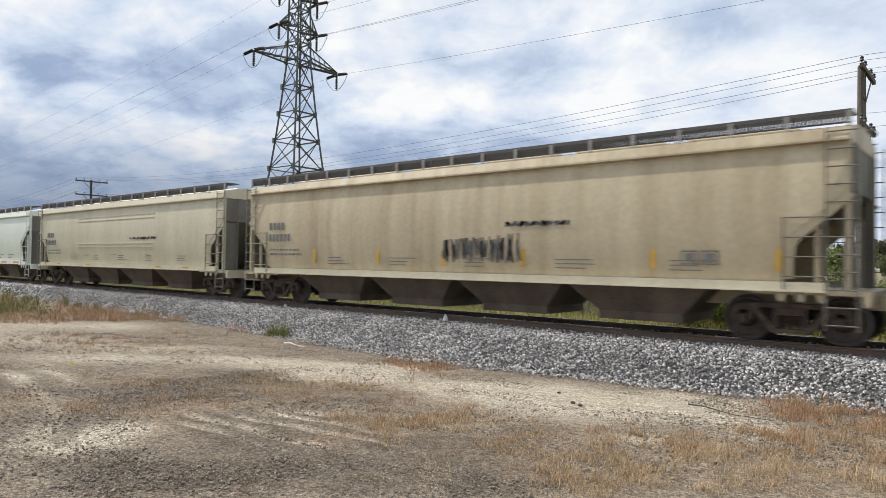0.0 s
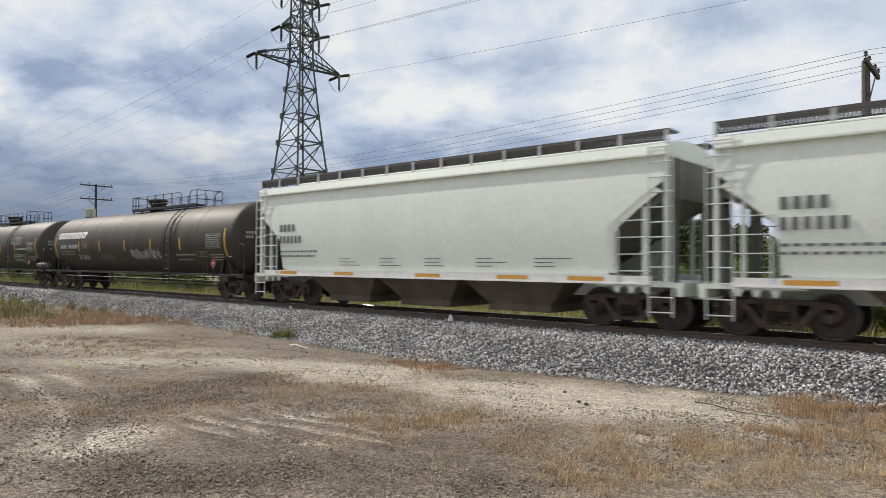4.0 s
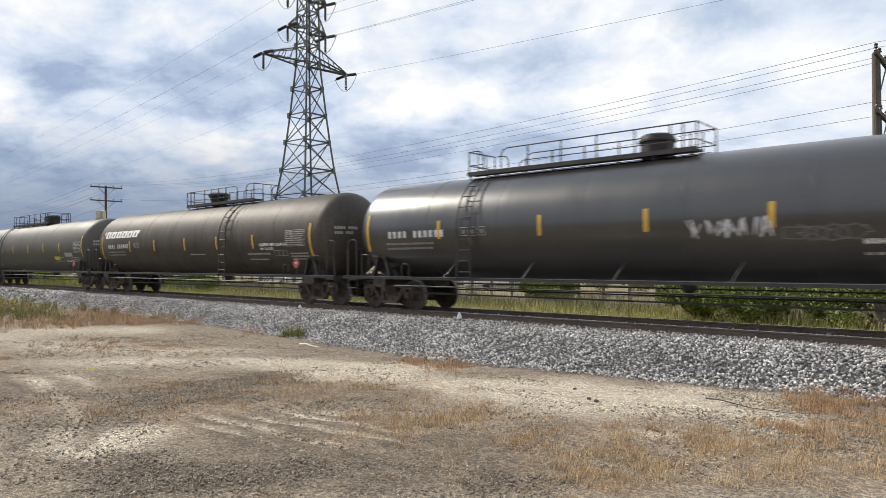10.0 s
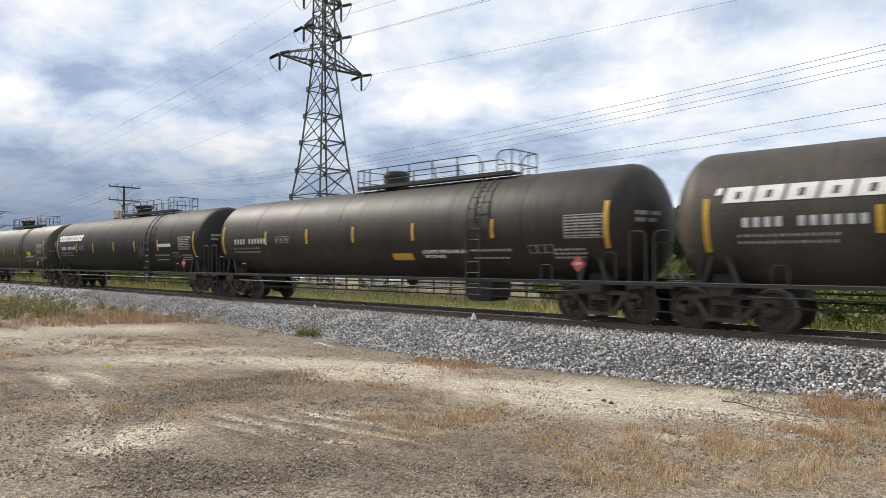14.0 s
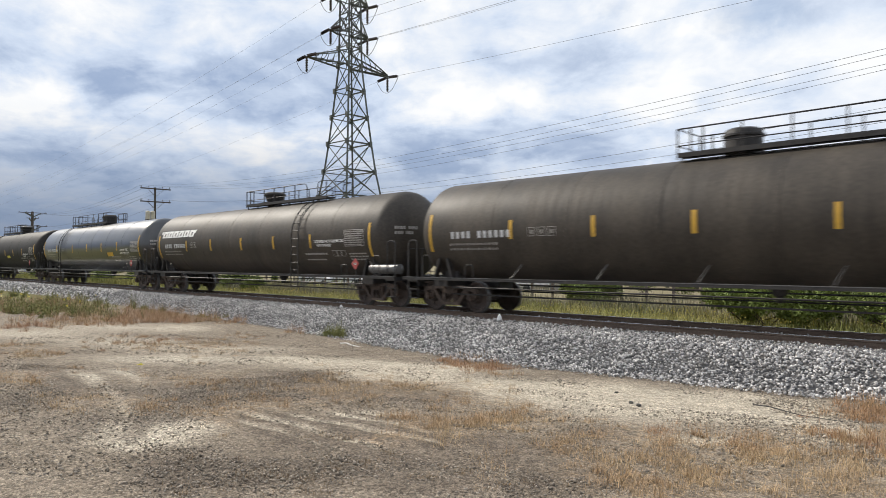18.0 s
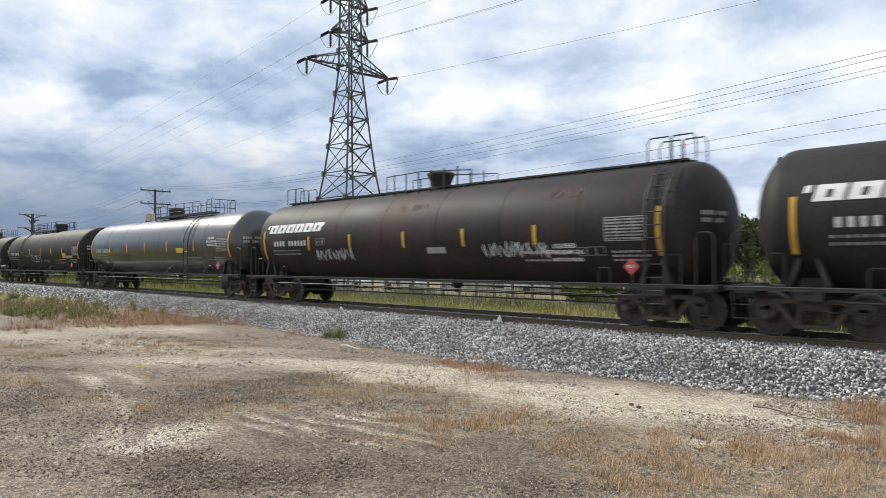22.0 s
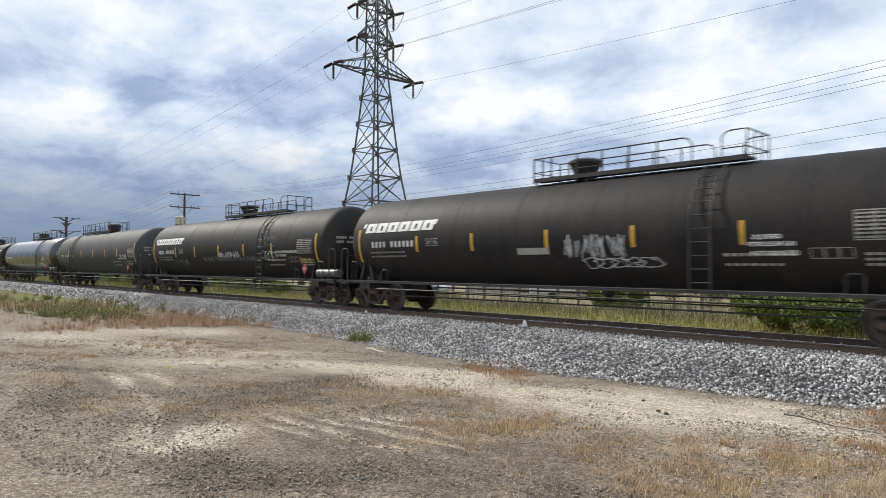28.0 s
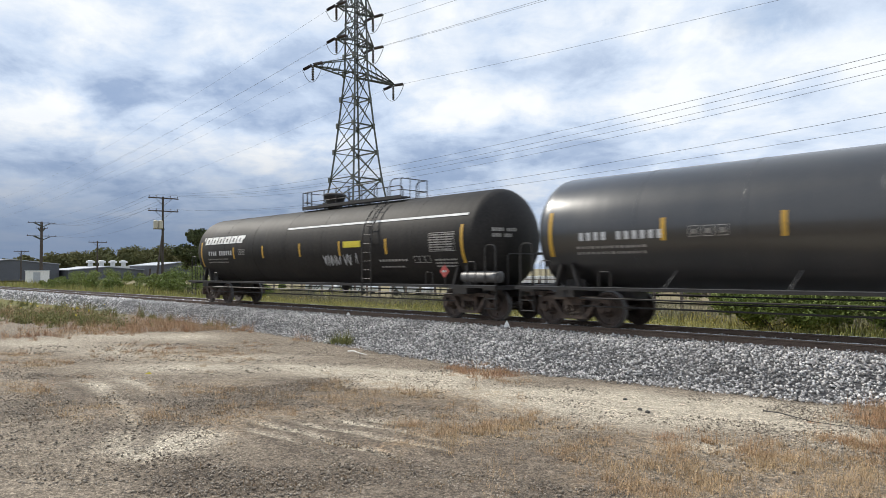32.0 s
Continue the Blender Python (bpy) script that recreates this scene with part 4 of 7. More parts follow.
def stanchion_mesh(bm, hgt):
    """A bent grab hoop on the deck's edge."""
    pipe(bm, [(-0.16, 0, 0), (-0.16, 0, hgt - 0.06), (-0.11, 0, hgt), (0.11, 0, hgt), (0.16, 0, hgt - 0.06), (0.16, 0, 0)], 0.016, 6)


def saddle_mesh(bm):
    """The splayed plates that carry the shell, near side."""
    prism(bm, [(-0.42, 1.0), (-0.34, 1.0), (-0.12, 1.62), (-0.20, 1.62)], -1.36, -1.20)
    prism(bm, [(0.34, 1.0), (0.42, 1.0), (0.20, 1.62), (0.12, 1.62)], -1.36, -1.20)


def pipe_long_mesh(bm):
    rod(bm, (-8.0, 0, 0), (8.0, 0, 0), 0.022, 6)


def end_sill_mesh(bm):
    """The stub sill, the bolster and the end deck of one end, drawn for +x."""
    box(bm, 7.0, 9.75, -0.32, 0.32, 0.70, 1.02)
    box(bm, 8.1, 8.66, -1.45, 1.45, 0.78, 1.02)
    prism(bm, [(8.05, 0.98), (8.70, 0.98), (8.60, 1.42), (8.15, 1.42)], -0.95, 0.95)
    box(bm, 9.35, 9.80, -1.50, 1.50, 0.90, 1.02)


def end_posts(bm):
    """Upright posts and rungs at one corner, drawn for +x and -y."""
    pipe(bm, [(9.40, -1.46, 0.98), (9.40, -1.46, 2.08), (9.44, -1.46, 2.18), (9.54, -1.46, 2.2), (9.68, -1.46, 2.2), (9.76, -1.46, 2.16), (9.80, -1.46, 2.06), (9.80, -1.46, 0.4)], 0.022)


def end_rails(bm):
    """The hand rail across one end, drawn for +x."""
    pipe(bm, [(9.78, -0.9, 1.0), (9.78, -0.9, 1.88), (9.78, -0.82, 1.95), (9.78, 0.82, 1.95), (9.78, 0.9, 1.88), (9.78, 0.9, 1.0)], 0.02)


def end_step_mesh(bm):
    for x in (9.36, 9.80):
        rod(bm, (x, -1.46, 0.36), (x, -1.46, 0.95), 0.018)
    for z in (0.38, 0.66):
        rod(bm, (9.36, -1.46, z), (9.80, -1.46, z), 0.018)


def ladder_stile_mesh(bm):
    pts = [(0, on_shell(z, 0.10), z) for z in np.linspace(ZC, ZC + R * 0.93, 8)]
    pipe(bm, [(0, -R - 0.10, 0.55)] + pts, 0.022)


def ladder_rung_mesh(bm):
    rod(bm, (0, 0, 0), (0.48, 0, 0), 0.014)


def make_ladder(car, at):
    """Two bent stiles and their rungs; the second stile and the rungs hang on the first."""
    first = part("ladder", stored("tank_stile", "steel_black", ladder_stile_mesh), "steel_black", car, "", at @ pose(-0.24, 0, 0))
    part("stile", stored("tank_stile", "steel_black", ladder_stile_mesh), "steel_black", first, "", pose(0.48, 0, 0))
    z = 0.6
    while z < ZC + R * 0.9:
        part("rung", stored("tank_rung", "steel_black", ladder_rung_mesh), "steel_black", first, "", pose(0, -R - 0.10 if z < ZC else on_shell(z, 0.10), z))
        z += 0.3


def bracket_mesh(bm):
    rod(bm, (0, -R - 0.05, 1.0), (0.16, -1.22, 1.45), 0.009)


def walkway_mesh(bm, x0, x1):
    box(bm, x0, x1, -0.62, -0.22, 0.0, 0.05)
    box(bm, x0, x1, 0.22, 0.62, 0.0, 0.05)
    for s in (-1, 1):
        box(bm, x0, x1, min(s * 0.62, s * 0.66), max(s * 0.62, s * 0.66), -0.02, 0.09)
    for x in np.linspace(x0 + 0.1, x1 - 0.1, 8):
        rod(bm, (x, -0.6, 0.0), (x, -0.6, -0.16), 0.025)
        rod(bm, (x, 0.6, 0.0), (x, 0.6, -0.16), 0.025)


def post_mesh(bm):
    rod(bm, (0, 0, -0.1), (0, 0, 0.62), 0.022)


def rail_pipe_mesh(bm, x0, x1):
    """The long rail with its rounded far end, and the lower rail."""
    pipe(bm, [(x0, 0, 0.62), (x1 - 0.22, 0, 0.62), (x1 - 0.07, 0, 0.57), (x1, 0, 0.44), (x1, 0, -0.1)], 0.018)
    pipe(bm, [(x0, 0, 0.22), (x1 - 0.75, 0, 0.22), (x1 - 0.64, 0, 0.17), (x1 - 0.6, 0, 0.0)], 0.014)


def rail_end_mesh(bm, x0):
    pipe(bm, [(x0, -0.62, -0.1), (x0, -0.62, 0.62), (x0, 0.62, 0.62), (x0, 0.62, -0.1)], 0.018)
    rod(bm, (x0, -0.62, 0.22), (x0, 0.62, 0.22), 0.014)


def hoop_mesh(bm, x0, x1):
    """The guard by the ladder: a rounded bar with a lower rail."""
    pipe(bm, [(x0, 0, -0.1), (x0, 0, 0.50), (x0 + 0.08, 0, 0.60), (x0 + 0.2, 0, 0.64), (x1, 0, 0.64), (x1, 0, -0.1)], 0.019)
    pipe(bm, [(x0, 0, 0.24), (x1, 0, 0.24)], 0.014)


def hoop_end_mesh(bm, x):
    """The guard's cross rails at the end of the deck."""
    for z in (0.64, 0.24):
        rod(bm, (x, -0.62, z), (x, 0.62, z), 0.018)
    for y in (-0.2, 0.2):
        rod(bm, (x, y, -0.1), (x, y, 0.64), 0.014)


def sump_mesh(bm):
    prism(bm, [(-0.55, 0.96), (-0.52, 0.5), (-0.38, 0.34), (0.38, 0.34), (0.52, 0.5), (0.55, 0.96)], -0.45, 0.45)
    bevelled(bm, 0.02)


def long_deck_mesh(bm):
    box(bm, -8.7, 8.7, -0.30, -0.10, 0.0, 0.05)
    box(bm, -8.7, 8.7, 0.10, 0.30, 0.0, 0.05)
    for x in np.linspace(-8.5, 8.5, 13):
        box(bm, x - 0.03, x + 0.03, -0.30, 0.30, -0.06, 0.0)


def end_hoop_mesh(bm):
    pipe(bm, [(-0.32, 0, 0), (-0.32, 0, 0.5), (-0.24, 0, 0.62), (0.24, 0, 0.62), (0.32, 0, 0.5), (0.32, 0, 0)], 0.018)


def cage_mesh(bm):
    pipe(bm, [(-2.0, 0, 0), (-2.0, 0, 0.62), (-0.3, 0, 0.66), (2.0, 0, 0.5), (2.0, 0, 0)], 0.018)


def long_top(car, top):
    deck = part("top_walkway", stored("long_walkway", "steel_black", long_deck_mesh), "steel_black", car, "", pose(0, 0, top + 0.03))
    for s in (-1, 1):
        part("railing", stored("cage_rail", "steel_black", cage_mesh), "steel_black", deck, "", pose(0, s * 0.62, -0.1))
        for x in np.linspace(-1.6, 1.4, 6):
            part("railing_post", stored("railing_post", "steel_black", post_mesh), "steel_black", deck, "", pose(x, s * 0.62, -0.06))
        for dx in (-0.25, 0.35):
            for y in (-0.32, 0.32):
                part("end_hoop", stored("end_hoop", "steel_black", end_hoop_mesh), "steel_black", deck, "", pose(s * 8.25 + dx, y, 0))


def bonnet_mesh(bm):
    lathe(bm, [(-0.06, 0.30), (0.06, 0.30), (0.22, 0.34), (0.44, 0.44), (0.48, 0.47), (0.54, 0.47), (0.60, 0.36), (0.62, 0.1)], 18, "z")


def drum_mesh(bm):
    """A straight-sided valve cover with a flat lid."""
    lathe(bm, [(-0.06, 0.40), (0.40, 0.41), (0.41, 0.46), (0.46, 0.46), (0.47, 0.42), (0.56, 0.40), (0.60, 0.33), (0.61, 0.05)], 20, "z")


def reservoir_mesh(bm):
    lathe(bm, [(-0.75, 0.05), (-0.70, 0.17), (0.70, 0.17), (0.75, 0.05)], 14, "x")


def placard_mesh(bm):
    for r, d in ((0.20, 0.0), ):
        vs = [bm.verts.new((x * r, -d, z * r)) for x, z in ((1, 0), (0, 1), (-1, 0), (0, -1))]
        vb = [bm.verts.new((x * r, -d + 0.012, z * r)) for x, z in ((1, 0), (0, 1), (-1, 0), (0, -1))]
        bm.faces.new(vs)
        for i in range(4):
            bm.faces.new((vs[i], vs[(i + 1) % 4], vb[(i + 1) % 4], vb[i]))


def placard_mark_mesh(bm):
    box(bm, -0.08, 0.08, -0.006, -0.003, -0.03, 0.035)


def panel_mesh(bm, up=0.0):
    """The framed data panel: rows of unreadable small print."""
    rng = random.Random(4)
    for z in (1.96 + up, 2.52 + up):
        patch(bm, -0.55, 0.55, z, z + 0.02)
    for x in (-0.55, -0.2, 0.22, 0.532):
        patch(bm, x, x + 0.018, 1.96 + up, 2.54 + up)
    for i in range(7):
        x = -0.52
        while x < 0.44:
            w = rng.uniform(0.05, 0.16)
            patch(bm, x, min(0.53, x + w), 2.0 + up + 0.075 * i, 2.038 + up + 0.075 * i)
            x += w + 0.03


CARS = []   # (thing, place along the track at 13 s)


def make_tank_car(centre, kind, skin, flip, seed, words=(), spray=(), signs=()):
    rng = random.Random(seed)
    shade = {"tank_matte": "dull brownish-black", "tank_sunlit_brown": "dusty grey-brown", "tank_dark": "dull black", "tank_gloss": "glossy black",
             "tank_grey": "weathered dark grey", "tank_dusty": "dusty grey-brown", "tank_rusty": "black and rust-stained"}[skin]
    extra = {"P": "with white block marks", "T": "with yellow stripes", "G": "with pale marks"}[kind]
    if spray:
        extra += " and graffiti"
    car = tagged(new("tank_car"), f"{shade} tank car {extra}", "tank car", "cars of the freight train")
    CARS.append((car, centre))
    part("tank_shell", stored("tank_shell", skin, shell_mesh, True), skin, car, f"{shade} steel shell")
    for s in (-1, 1):
        turn = pose(0, 0, 0, 0, 0, 0 if s > 0 else 180)
        part("side_rail", stored("side_rail", "steel_black", rail_bar_mesh), "steel_black", car, "", pose(0, s * 1.58, DECK))
        part("rail_cap", stored("rail_cap", "silver", rail_highlight_mesh), "silver", car, "pale strip painted as a lit top edge", pose(0, s * 1.58, DECK))
        part("brake_pipe", stored("brake_pipe", "steel_black", pipe_long_mesh), "steel_black", car, "", pose(0, s * 1.35, 0.76))
        part("air_line", stored("brake_pipe", "steel_black", pipe_long_mesh), "steel_black", car, "", pose(0, s * 1.30, 0.56))
        part("end_sill", stored("end_sill", "steel_black", end_sill_mesh), "steel_black", car, "", turn)
        part("end_railing", stored("end_railing", "steel_black", end_rails), "steel_black", car, "", turn)
        for far in (0, 1):
            corner = turn if not far else turn @ pose(0, 2.92, 0)
            part("corner_post", stored("corner_post", "steel_black", end_posts), "steel_black", car, "", corner)
            part("end_step", stored("end_step", "steel_black", end_step_mesh), "steel_black", car, "", corner)
        part("coupler", stored("coupler", "running_gear", coupler_mesh), "running_gear", car, "", turn @ pose(9.62, 0, 0))
        make_truck(car, s * 8.38)
        make_ladder(car, pose(flip * (8.5 if seed == 16 else 3.05 if seed == 6 else 4.17 if kind == "P" else 4.8), 0, 0, 0, 0, 0 if s < 0 else 180))
    for x in (-5.6, -2.95, -0.4, 2.25, 6.3) if kind != "P" and seed != 9 else ():
        part("bracket", stored("bracket", "silver", bracket_mesh), "silver", car, "slanted grey brace", pose(x, 0, 0))
    top = ZC + R
    if seed == 16:     # a long walkway with hoops at both ends
        long_top(car, top)
    x0, x1, h0, h1, d1 = (-1.6, 2.55, 3.2, 3.75, 3.8) if seed == 6 else (-1.3, 3.5, 4.22, 4.8, 4.85) if kind == "P" else (-1.25, 4.25, 4.88, 5.4, 5.45)
    size = "%s%d" % (kind == "P", seed == 6)
    deck = None if seed == 16 else part("top_walkway", stored("top_walkway" + size, "steel_black", lambda bm: walkway_mesh(bm, x0, d1)), "steel_black", car, "", pose(0, 0, top + 0.02, 0, 0, 0 if flip > 0 else 180))
    if deck:
        for s in (-1, 1):
            part("railing", stored("top_railing" + size, "steel_black", lambda bm: rail_pipe_mesh(bm, x0, x1)), "steel_black", deck, "", pose(0, s * 0.62, 0.04))
            for x in (x0, x0 + 0.32, x0 + 0.62, *np.linspace(x0 + 1.5, x1 - 0.9, 4)):
                part("railing_post", stored("railing_post", "steel_black", post_mesh), "steel_black", deck, "", pose(x, s * 0.62, 0.04))
            part("grab_hoop", stored("grab_hoop" + size, "steel_black", lambda bm: hoop_mesh(bm, h0, h1)), "steel_black", deck, "", pose(0, s * 0.62, 0.04))
        part("railing_end", stored("railing_end" + size, "steel_black", lambda bm: rail_end_mesh(bm, x0)), "steel_black", deck, "", pose(0, 0, 0.04))
        part("hoop_end", stored("hoop_end" + size, "steel_black", lambda bm: hoop_end_mesh(bm, h1)), "steel_black", deck, "", pose(0, 0, 0.04))
    part("bottom_outlet", stored("bottom_outlet", "steel_black", outlet_mesh, True), "steel_black", car, "", pose(0.8, 0, 0))
    if seed in (9, 12):
        part("sump_box", stored("sump_box", "steel_black", sump_mesh), "steel_black", car, "black tapered steel box under the shell", pose(flip * 4.05, 0, 0))
    part("valve_bonnet", stored("valve_bonnet%d" % (kind == "P"), "steel_black", bonnet_mesh if kind == "P" else drum_mesh, True), "steel_black", car, "black steel valve bonnet", pose(0.05, 0, top))
    # yellow edge stripes on the near side
    for x in (-8.6, -5.45, -2.95, -0.15, 2.45, 5.05, 8.55) if kind == "P" else (-8.74, -5.6, -3.0, -0.45, 2.35, 5.4, 8.84) if flip > 0 else (-8.78, -5.8, -2.4, 0.42, 3.05, 5.6, 8.84):
        up = 0.10 if kind == "P" else 0.22
        hi = 2.44 + up if abs(x) < 8 else 2.74 + up
        lo = 1.92 + up if abs(x) < 8 else 1.60 + up
        part("stripe", stored("stripe_%d_%d" % (abs(x) > 8, kind == "P"), "yellow_paint", lambda bm: patch(bm, -0.055, 0.055, lo, hi)), "yellow_paint", car, "yellow reflective stripe", pose(x, 0, 0))
    tagged(part("data_panel", stored("data_panel%d" % (kind == "P"), "pale_paint", lambda bm: panel_mesh(bm, 0.10 if kind == "P" else 0.12)), "pale_paint", car, "white framed data panel", pose(7.7 if kind == "P" else 8.22, 0, 0)), kind="stuff")
    if kind == "P":
        bm = bmesh.new()
        for i in range(6):     # plain leaning blocks with a slot
            x = -8.25 + 0.60 * i
            for a, b, c, d in ((0, 0.21, 2.72, 3.05), (0.32, 0.53, 2.72, 3.05), (0.21, 0.32, 2.72, 2.79), (0.21, 0.32, 2.95, 3.05)):
                patch(bm, x + a + 0.25 * (c - 2.72), x + b + 0.25 * (c - 2.72), c, d, 0.008, 0.25)
        for x, w in ((-8.42, 0.12), (-4.72, 0.14)):
            patch(bm, x, x + w, 2.90, 3.05, 0.008, 0.25)
        part("logo_block", bm, "white_paint", car, "row of white block shapes")
    bm = bmesh.new()
    z = 2.20
    bars(bm, -7.85, z, 11, 0.11, 0.20, 0.10, skip=(4,))
    tagged(part("number_mark", bm, "white_spray" if kind != "G" else "pale_paint", car, "pale painted number marks"), kind="stuff")
    bm = bmesh.new()
    for j in range(2):
        bars(bm, -7.95, z - 0.20 - 0.14 * j, 14, 0.07, 0.06, 0.075, rng)
    tagged(part("small_print", bm, "pale_paint", car, "two rows of pale small print"), kind="stuff")
    for j in range(2 if kind == "P" else 3):
        bm = bmesh.new()
        for a, b, c, d in ((0, 0.24, 0, 0.015), (0, 0.24, 0.225, 0.24), (0, 0.015, 0, 0.24), (0.225, 0.24, 0, 0.24), (0.09, 0.15, 0.06, 0.17)):
            patch(bm, -5.0 + 0.32 * j + a, -5.0 + 0.32 * j + b, z + c, z + d)
        part("test_mark", bm, "pale_paint", car)
    # framed boxes low on the front end
    bm = bmesh.new()
    for j in range(3):
        x = (6.35 if kind == "P" else 6.55) + 0.26 * j
        for a, b, c, d in ((0, 0.25, 0, 0.015), (0, 0.25, 0.20, 0.215), (0, 0.015, 0, 0.21), (0.235, 0.25, 0, 0.21)):
            patch(bm, x + a, x + b, 1.72 + c, 1.72 + d)
    for j in range(3):
        bars(bm, 7.3, 1.58 + 0.1 * j, 6, 0.14, 0.05, 0.04, rng)
    bars(bm, 4.6, 1.78, 9, 0.13, 0.07, 0.05, rng)
    bars(bm, 4.6, 1.58, 7, 0.15, 0.05, 0.05, rng)
    tagged(part("stencil", bm, "pale_paint", car, "pale stencilled boxes and small print"), kind="stuff")
    pl = part("placard", stored("placard", "red_paint", placard_mesh), "red_paint", car, "red diamond hazard placard", pose(7.95 if kind == "P" else 8.15, -1.66, 1.45))
    part("placard_mark", stored("placard_mark", "white_paint", placard_mark_mesh), "white_paint", pl)
    if ("number", "ink") not in STORE:
        STORE[("number", "ink")] = lettering("1075", 0.055, -0.075, -0.025, False, -0.010, 0.002)
        STORE[("number", "ink")].materials.append(M["black_ink"])
    part("placard_number", STORE[("number", "ink")], "black_ink", pl)
    tagged(part("head_mark", stored("head_mark", "pale_paint", head_mark_mesh), "pale_paint", car, "faint stencil on the tank head"), kind="stuff")
    for s in (-1, 1):
        for x, hgt in ((8.92, 0.72), (7.15, 0.42)):
            part("stanchion", stored("stanchion%d" % (hgt * 100), "steel_black", lambda bm: stanchion_mesh(bm, hgt)), "steel_black", car, "", pose(s * x, -1.52, DECK))
        part("saddle_brace", stored("saddle_brace", "steel_black", saddle_mesh), "steel_black", car, "", pose(s * 8.38, 0, 0))
    part("placard_post", stored("placard_post", "steel_black", lambda bm: rod(bm, (0, 0, 0), (0, 0, 0.45), 0.02)), "steel_black", car, "", pose(7.95 if kind == "P" else 8.15, -1.62, 1.0))
    if seed in (2, 3, 13, 19, 22, 24, 25):
        part("air_reservoir", stored("air_reservoir", "silver", reservoir_mesh, True), "silver", car, "grey steel air reservoir", pose(9.1, -1.25, 1.28))
    for text, h, x, zz in words:
        me = lettering(text, h, x, zz, bold=0.004)
        me.materials.append(M["white_paint"])
        part("lettering", me, "white_paint", car, "white painted words")
    for j, (x0, x1, z0, z1, mat, loops) in enumerate(spray):
        bm = bmesh.new()
        scrawl(bm, x0, x1, z0, z1, seed * 7 + j, max(4, int((x1 - x0) / (0.34 if loops else 0.22))), 0.022, None, loops)
        tagged(part("graffiti", bm, mat, car, "sprayed graffiti"), kind="stuff")
    for x0, x1, z0, z1, mat in signs:
        bm = bmesh.new()
        patch(bm, x0, x1, z0, z1, 0.012)
        part("painted_panel", bm, mat, car)
    return car


LPG = "LIQUEFIED PETROLEUM GAS"
NON = "NON-ODORIZED"
NOT = "NOT ODORIZED"
make_tank_car(127.3, "P", "tank_sunlit_brown", 1, 1, spray=[(-5.6, -4.4, 1.55, 1.9, "white_spray", False), (-3.0, -1.5, 1.5, 1.95, "grey_spray", False), (0.4, 3.2, 1.6, 2.15, "white_spray", False)])
make_tank_car(106.95, "P", "tank_sunlit_brown", 1, 2, words=[(LPG, 0.10, 5.35, 2.2)], spray=[(-5.6, -1.6, 1.78, 2.1, "grey_spray", False), (-2.6, 0.3, 1.8, 2.35, "white_spray", False), (4.4, 6.1, 2.5, 3.05, "white_spray", True), (4.6, 6.3, 1.45, 2.0, "white_spray", True)], signs=[(-0.1, 0.9, 1.82, 2.0, "pale_paint")])
make_tank_car(86.6, "T", "tank_gloss", 1, 3, words=[(NON, 0.10, 6.5, 1.50), ("PETROLEUM GAS", 0.10, 4.95, 1.50)], signs=[(6.45, 6.95, 1.97, 2.2, "pale_paint"), (7.0, 7.55, 1.97, 2.2, "white_spray")])
make_tank_car(66.5, "P", "tank_sunlit_brown", -1, 4, words=[(LPG, 0.09, 5.35, 2.1), (NOT, 0.08, 5.4, 1.95)], spray=[(0.3, 2.3, 1.35, 2.35, "teal_spray", True), (2.6, 4.7, 1.65, 2.1, "white_spray", False)], signs=[(5.45, 6.3, 1.66, 1.86, "lime_paint")])
make_tank_car(46.2, "T", "tank_gloss", -1, 5, words=[(NON, 0.09, 4.6, 1.80)], spray=[(1.25, 3.1, 1.95, 2.4, "white_spray", False), (3.3, 4.6, 1.85, 2.2, "grey_spray", True)], signs=[(6.25, 7.1, 2.1, 2.24, "white_spray"), (7.1, 7.75, 1.98, 2.1, "pale_paint")])
make_tank_car(25.9, "P", "tank_sunlit_brown", 1, 6, words=[(LPG, 0.10, 5.45, 2.1), (NOT, 0.08, 5.5, 1.96)], signs=[(0.2, 1.4, 1.82, 1.86, "pale_paint")])
make_tank_car(5.7, "G", "tank_dusty", -1, 7, words=[(NON, 0.10, 6.2, 1.56)], signs=[(4.63, 5.4, 1.68, 1.88, "lime_paint"), (6.3, 7.4, 1.86, 2.08, "pale_paint")])
make_tank_car(-14.6, "P", "tank_sunlit_brown", -1, 8, words=[("PETROLEUM GAS", 0.09, 4.75, 1.82), ("LIQUEFIED", 0.09, 6.9, 1.82)], spray=[(-3.7, -0.5, 1.45, 2.1, "white_spray", False), (2.3, 4.6, 1.7, 2.25, "white_spray", False)], signs=[(-2.5, -1.75, 2.1, 2.38, "lime_paint"), (5.0, 5.9, 1.95, 2.05, "pale_paint")])
make_tank_car(-34.4, "T", "tank_matte", 1, 9, words=[(LPG, 0.10, 2.65, 1.75), (NOT, 0.08, 2.7, 1.62)], signs=[(1.3, 2.2, 1.55, 1.76, "yellow_paint")])
make_tank_car(-54.3, "P", "tank_dark", 1, 10, spray=[(2.8, 3.6, 1.6, 2.4, "grey_spray", False)], signs=[(5.1, 6.4, 2.2, 2.35, "white_spray")])
make_tank_car(-74.1, "P", "tank_sunlit_brown", 1, 11, words=[(LPG, 0.08, 4.85, 1.82)], spray=[(-2.9, -1.6, 1.65, 2.1, "white_spray", False), (2.6, 3.6, 1.7, 2.05, "grey_spray", True)], signs=[(5.2, 5.9, 1.93, 2.18, "lime_paint")])
make_tank_car(-94.45, "T", "tank_sunlit_brown", 1, 12, signs=[(5.75, 6.6, 1.95, 2.22, "yellow_paint"), (6.68, 7.42, 1.72, 1.98, "pale_paint")])
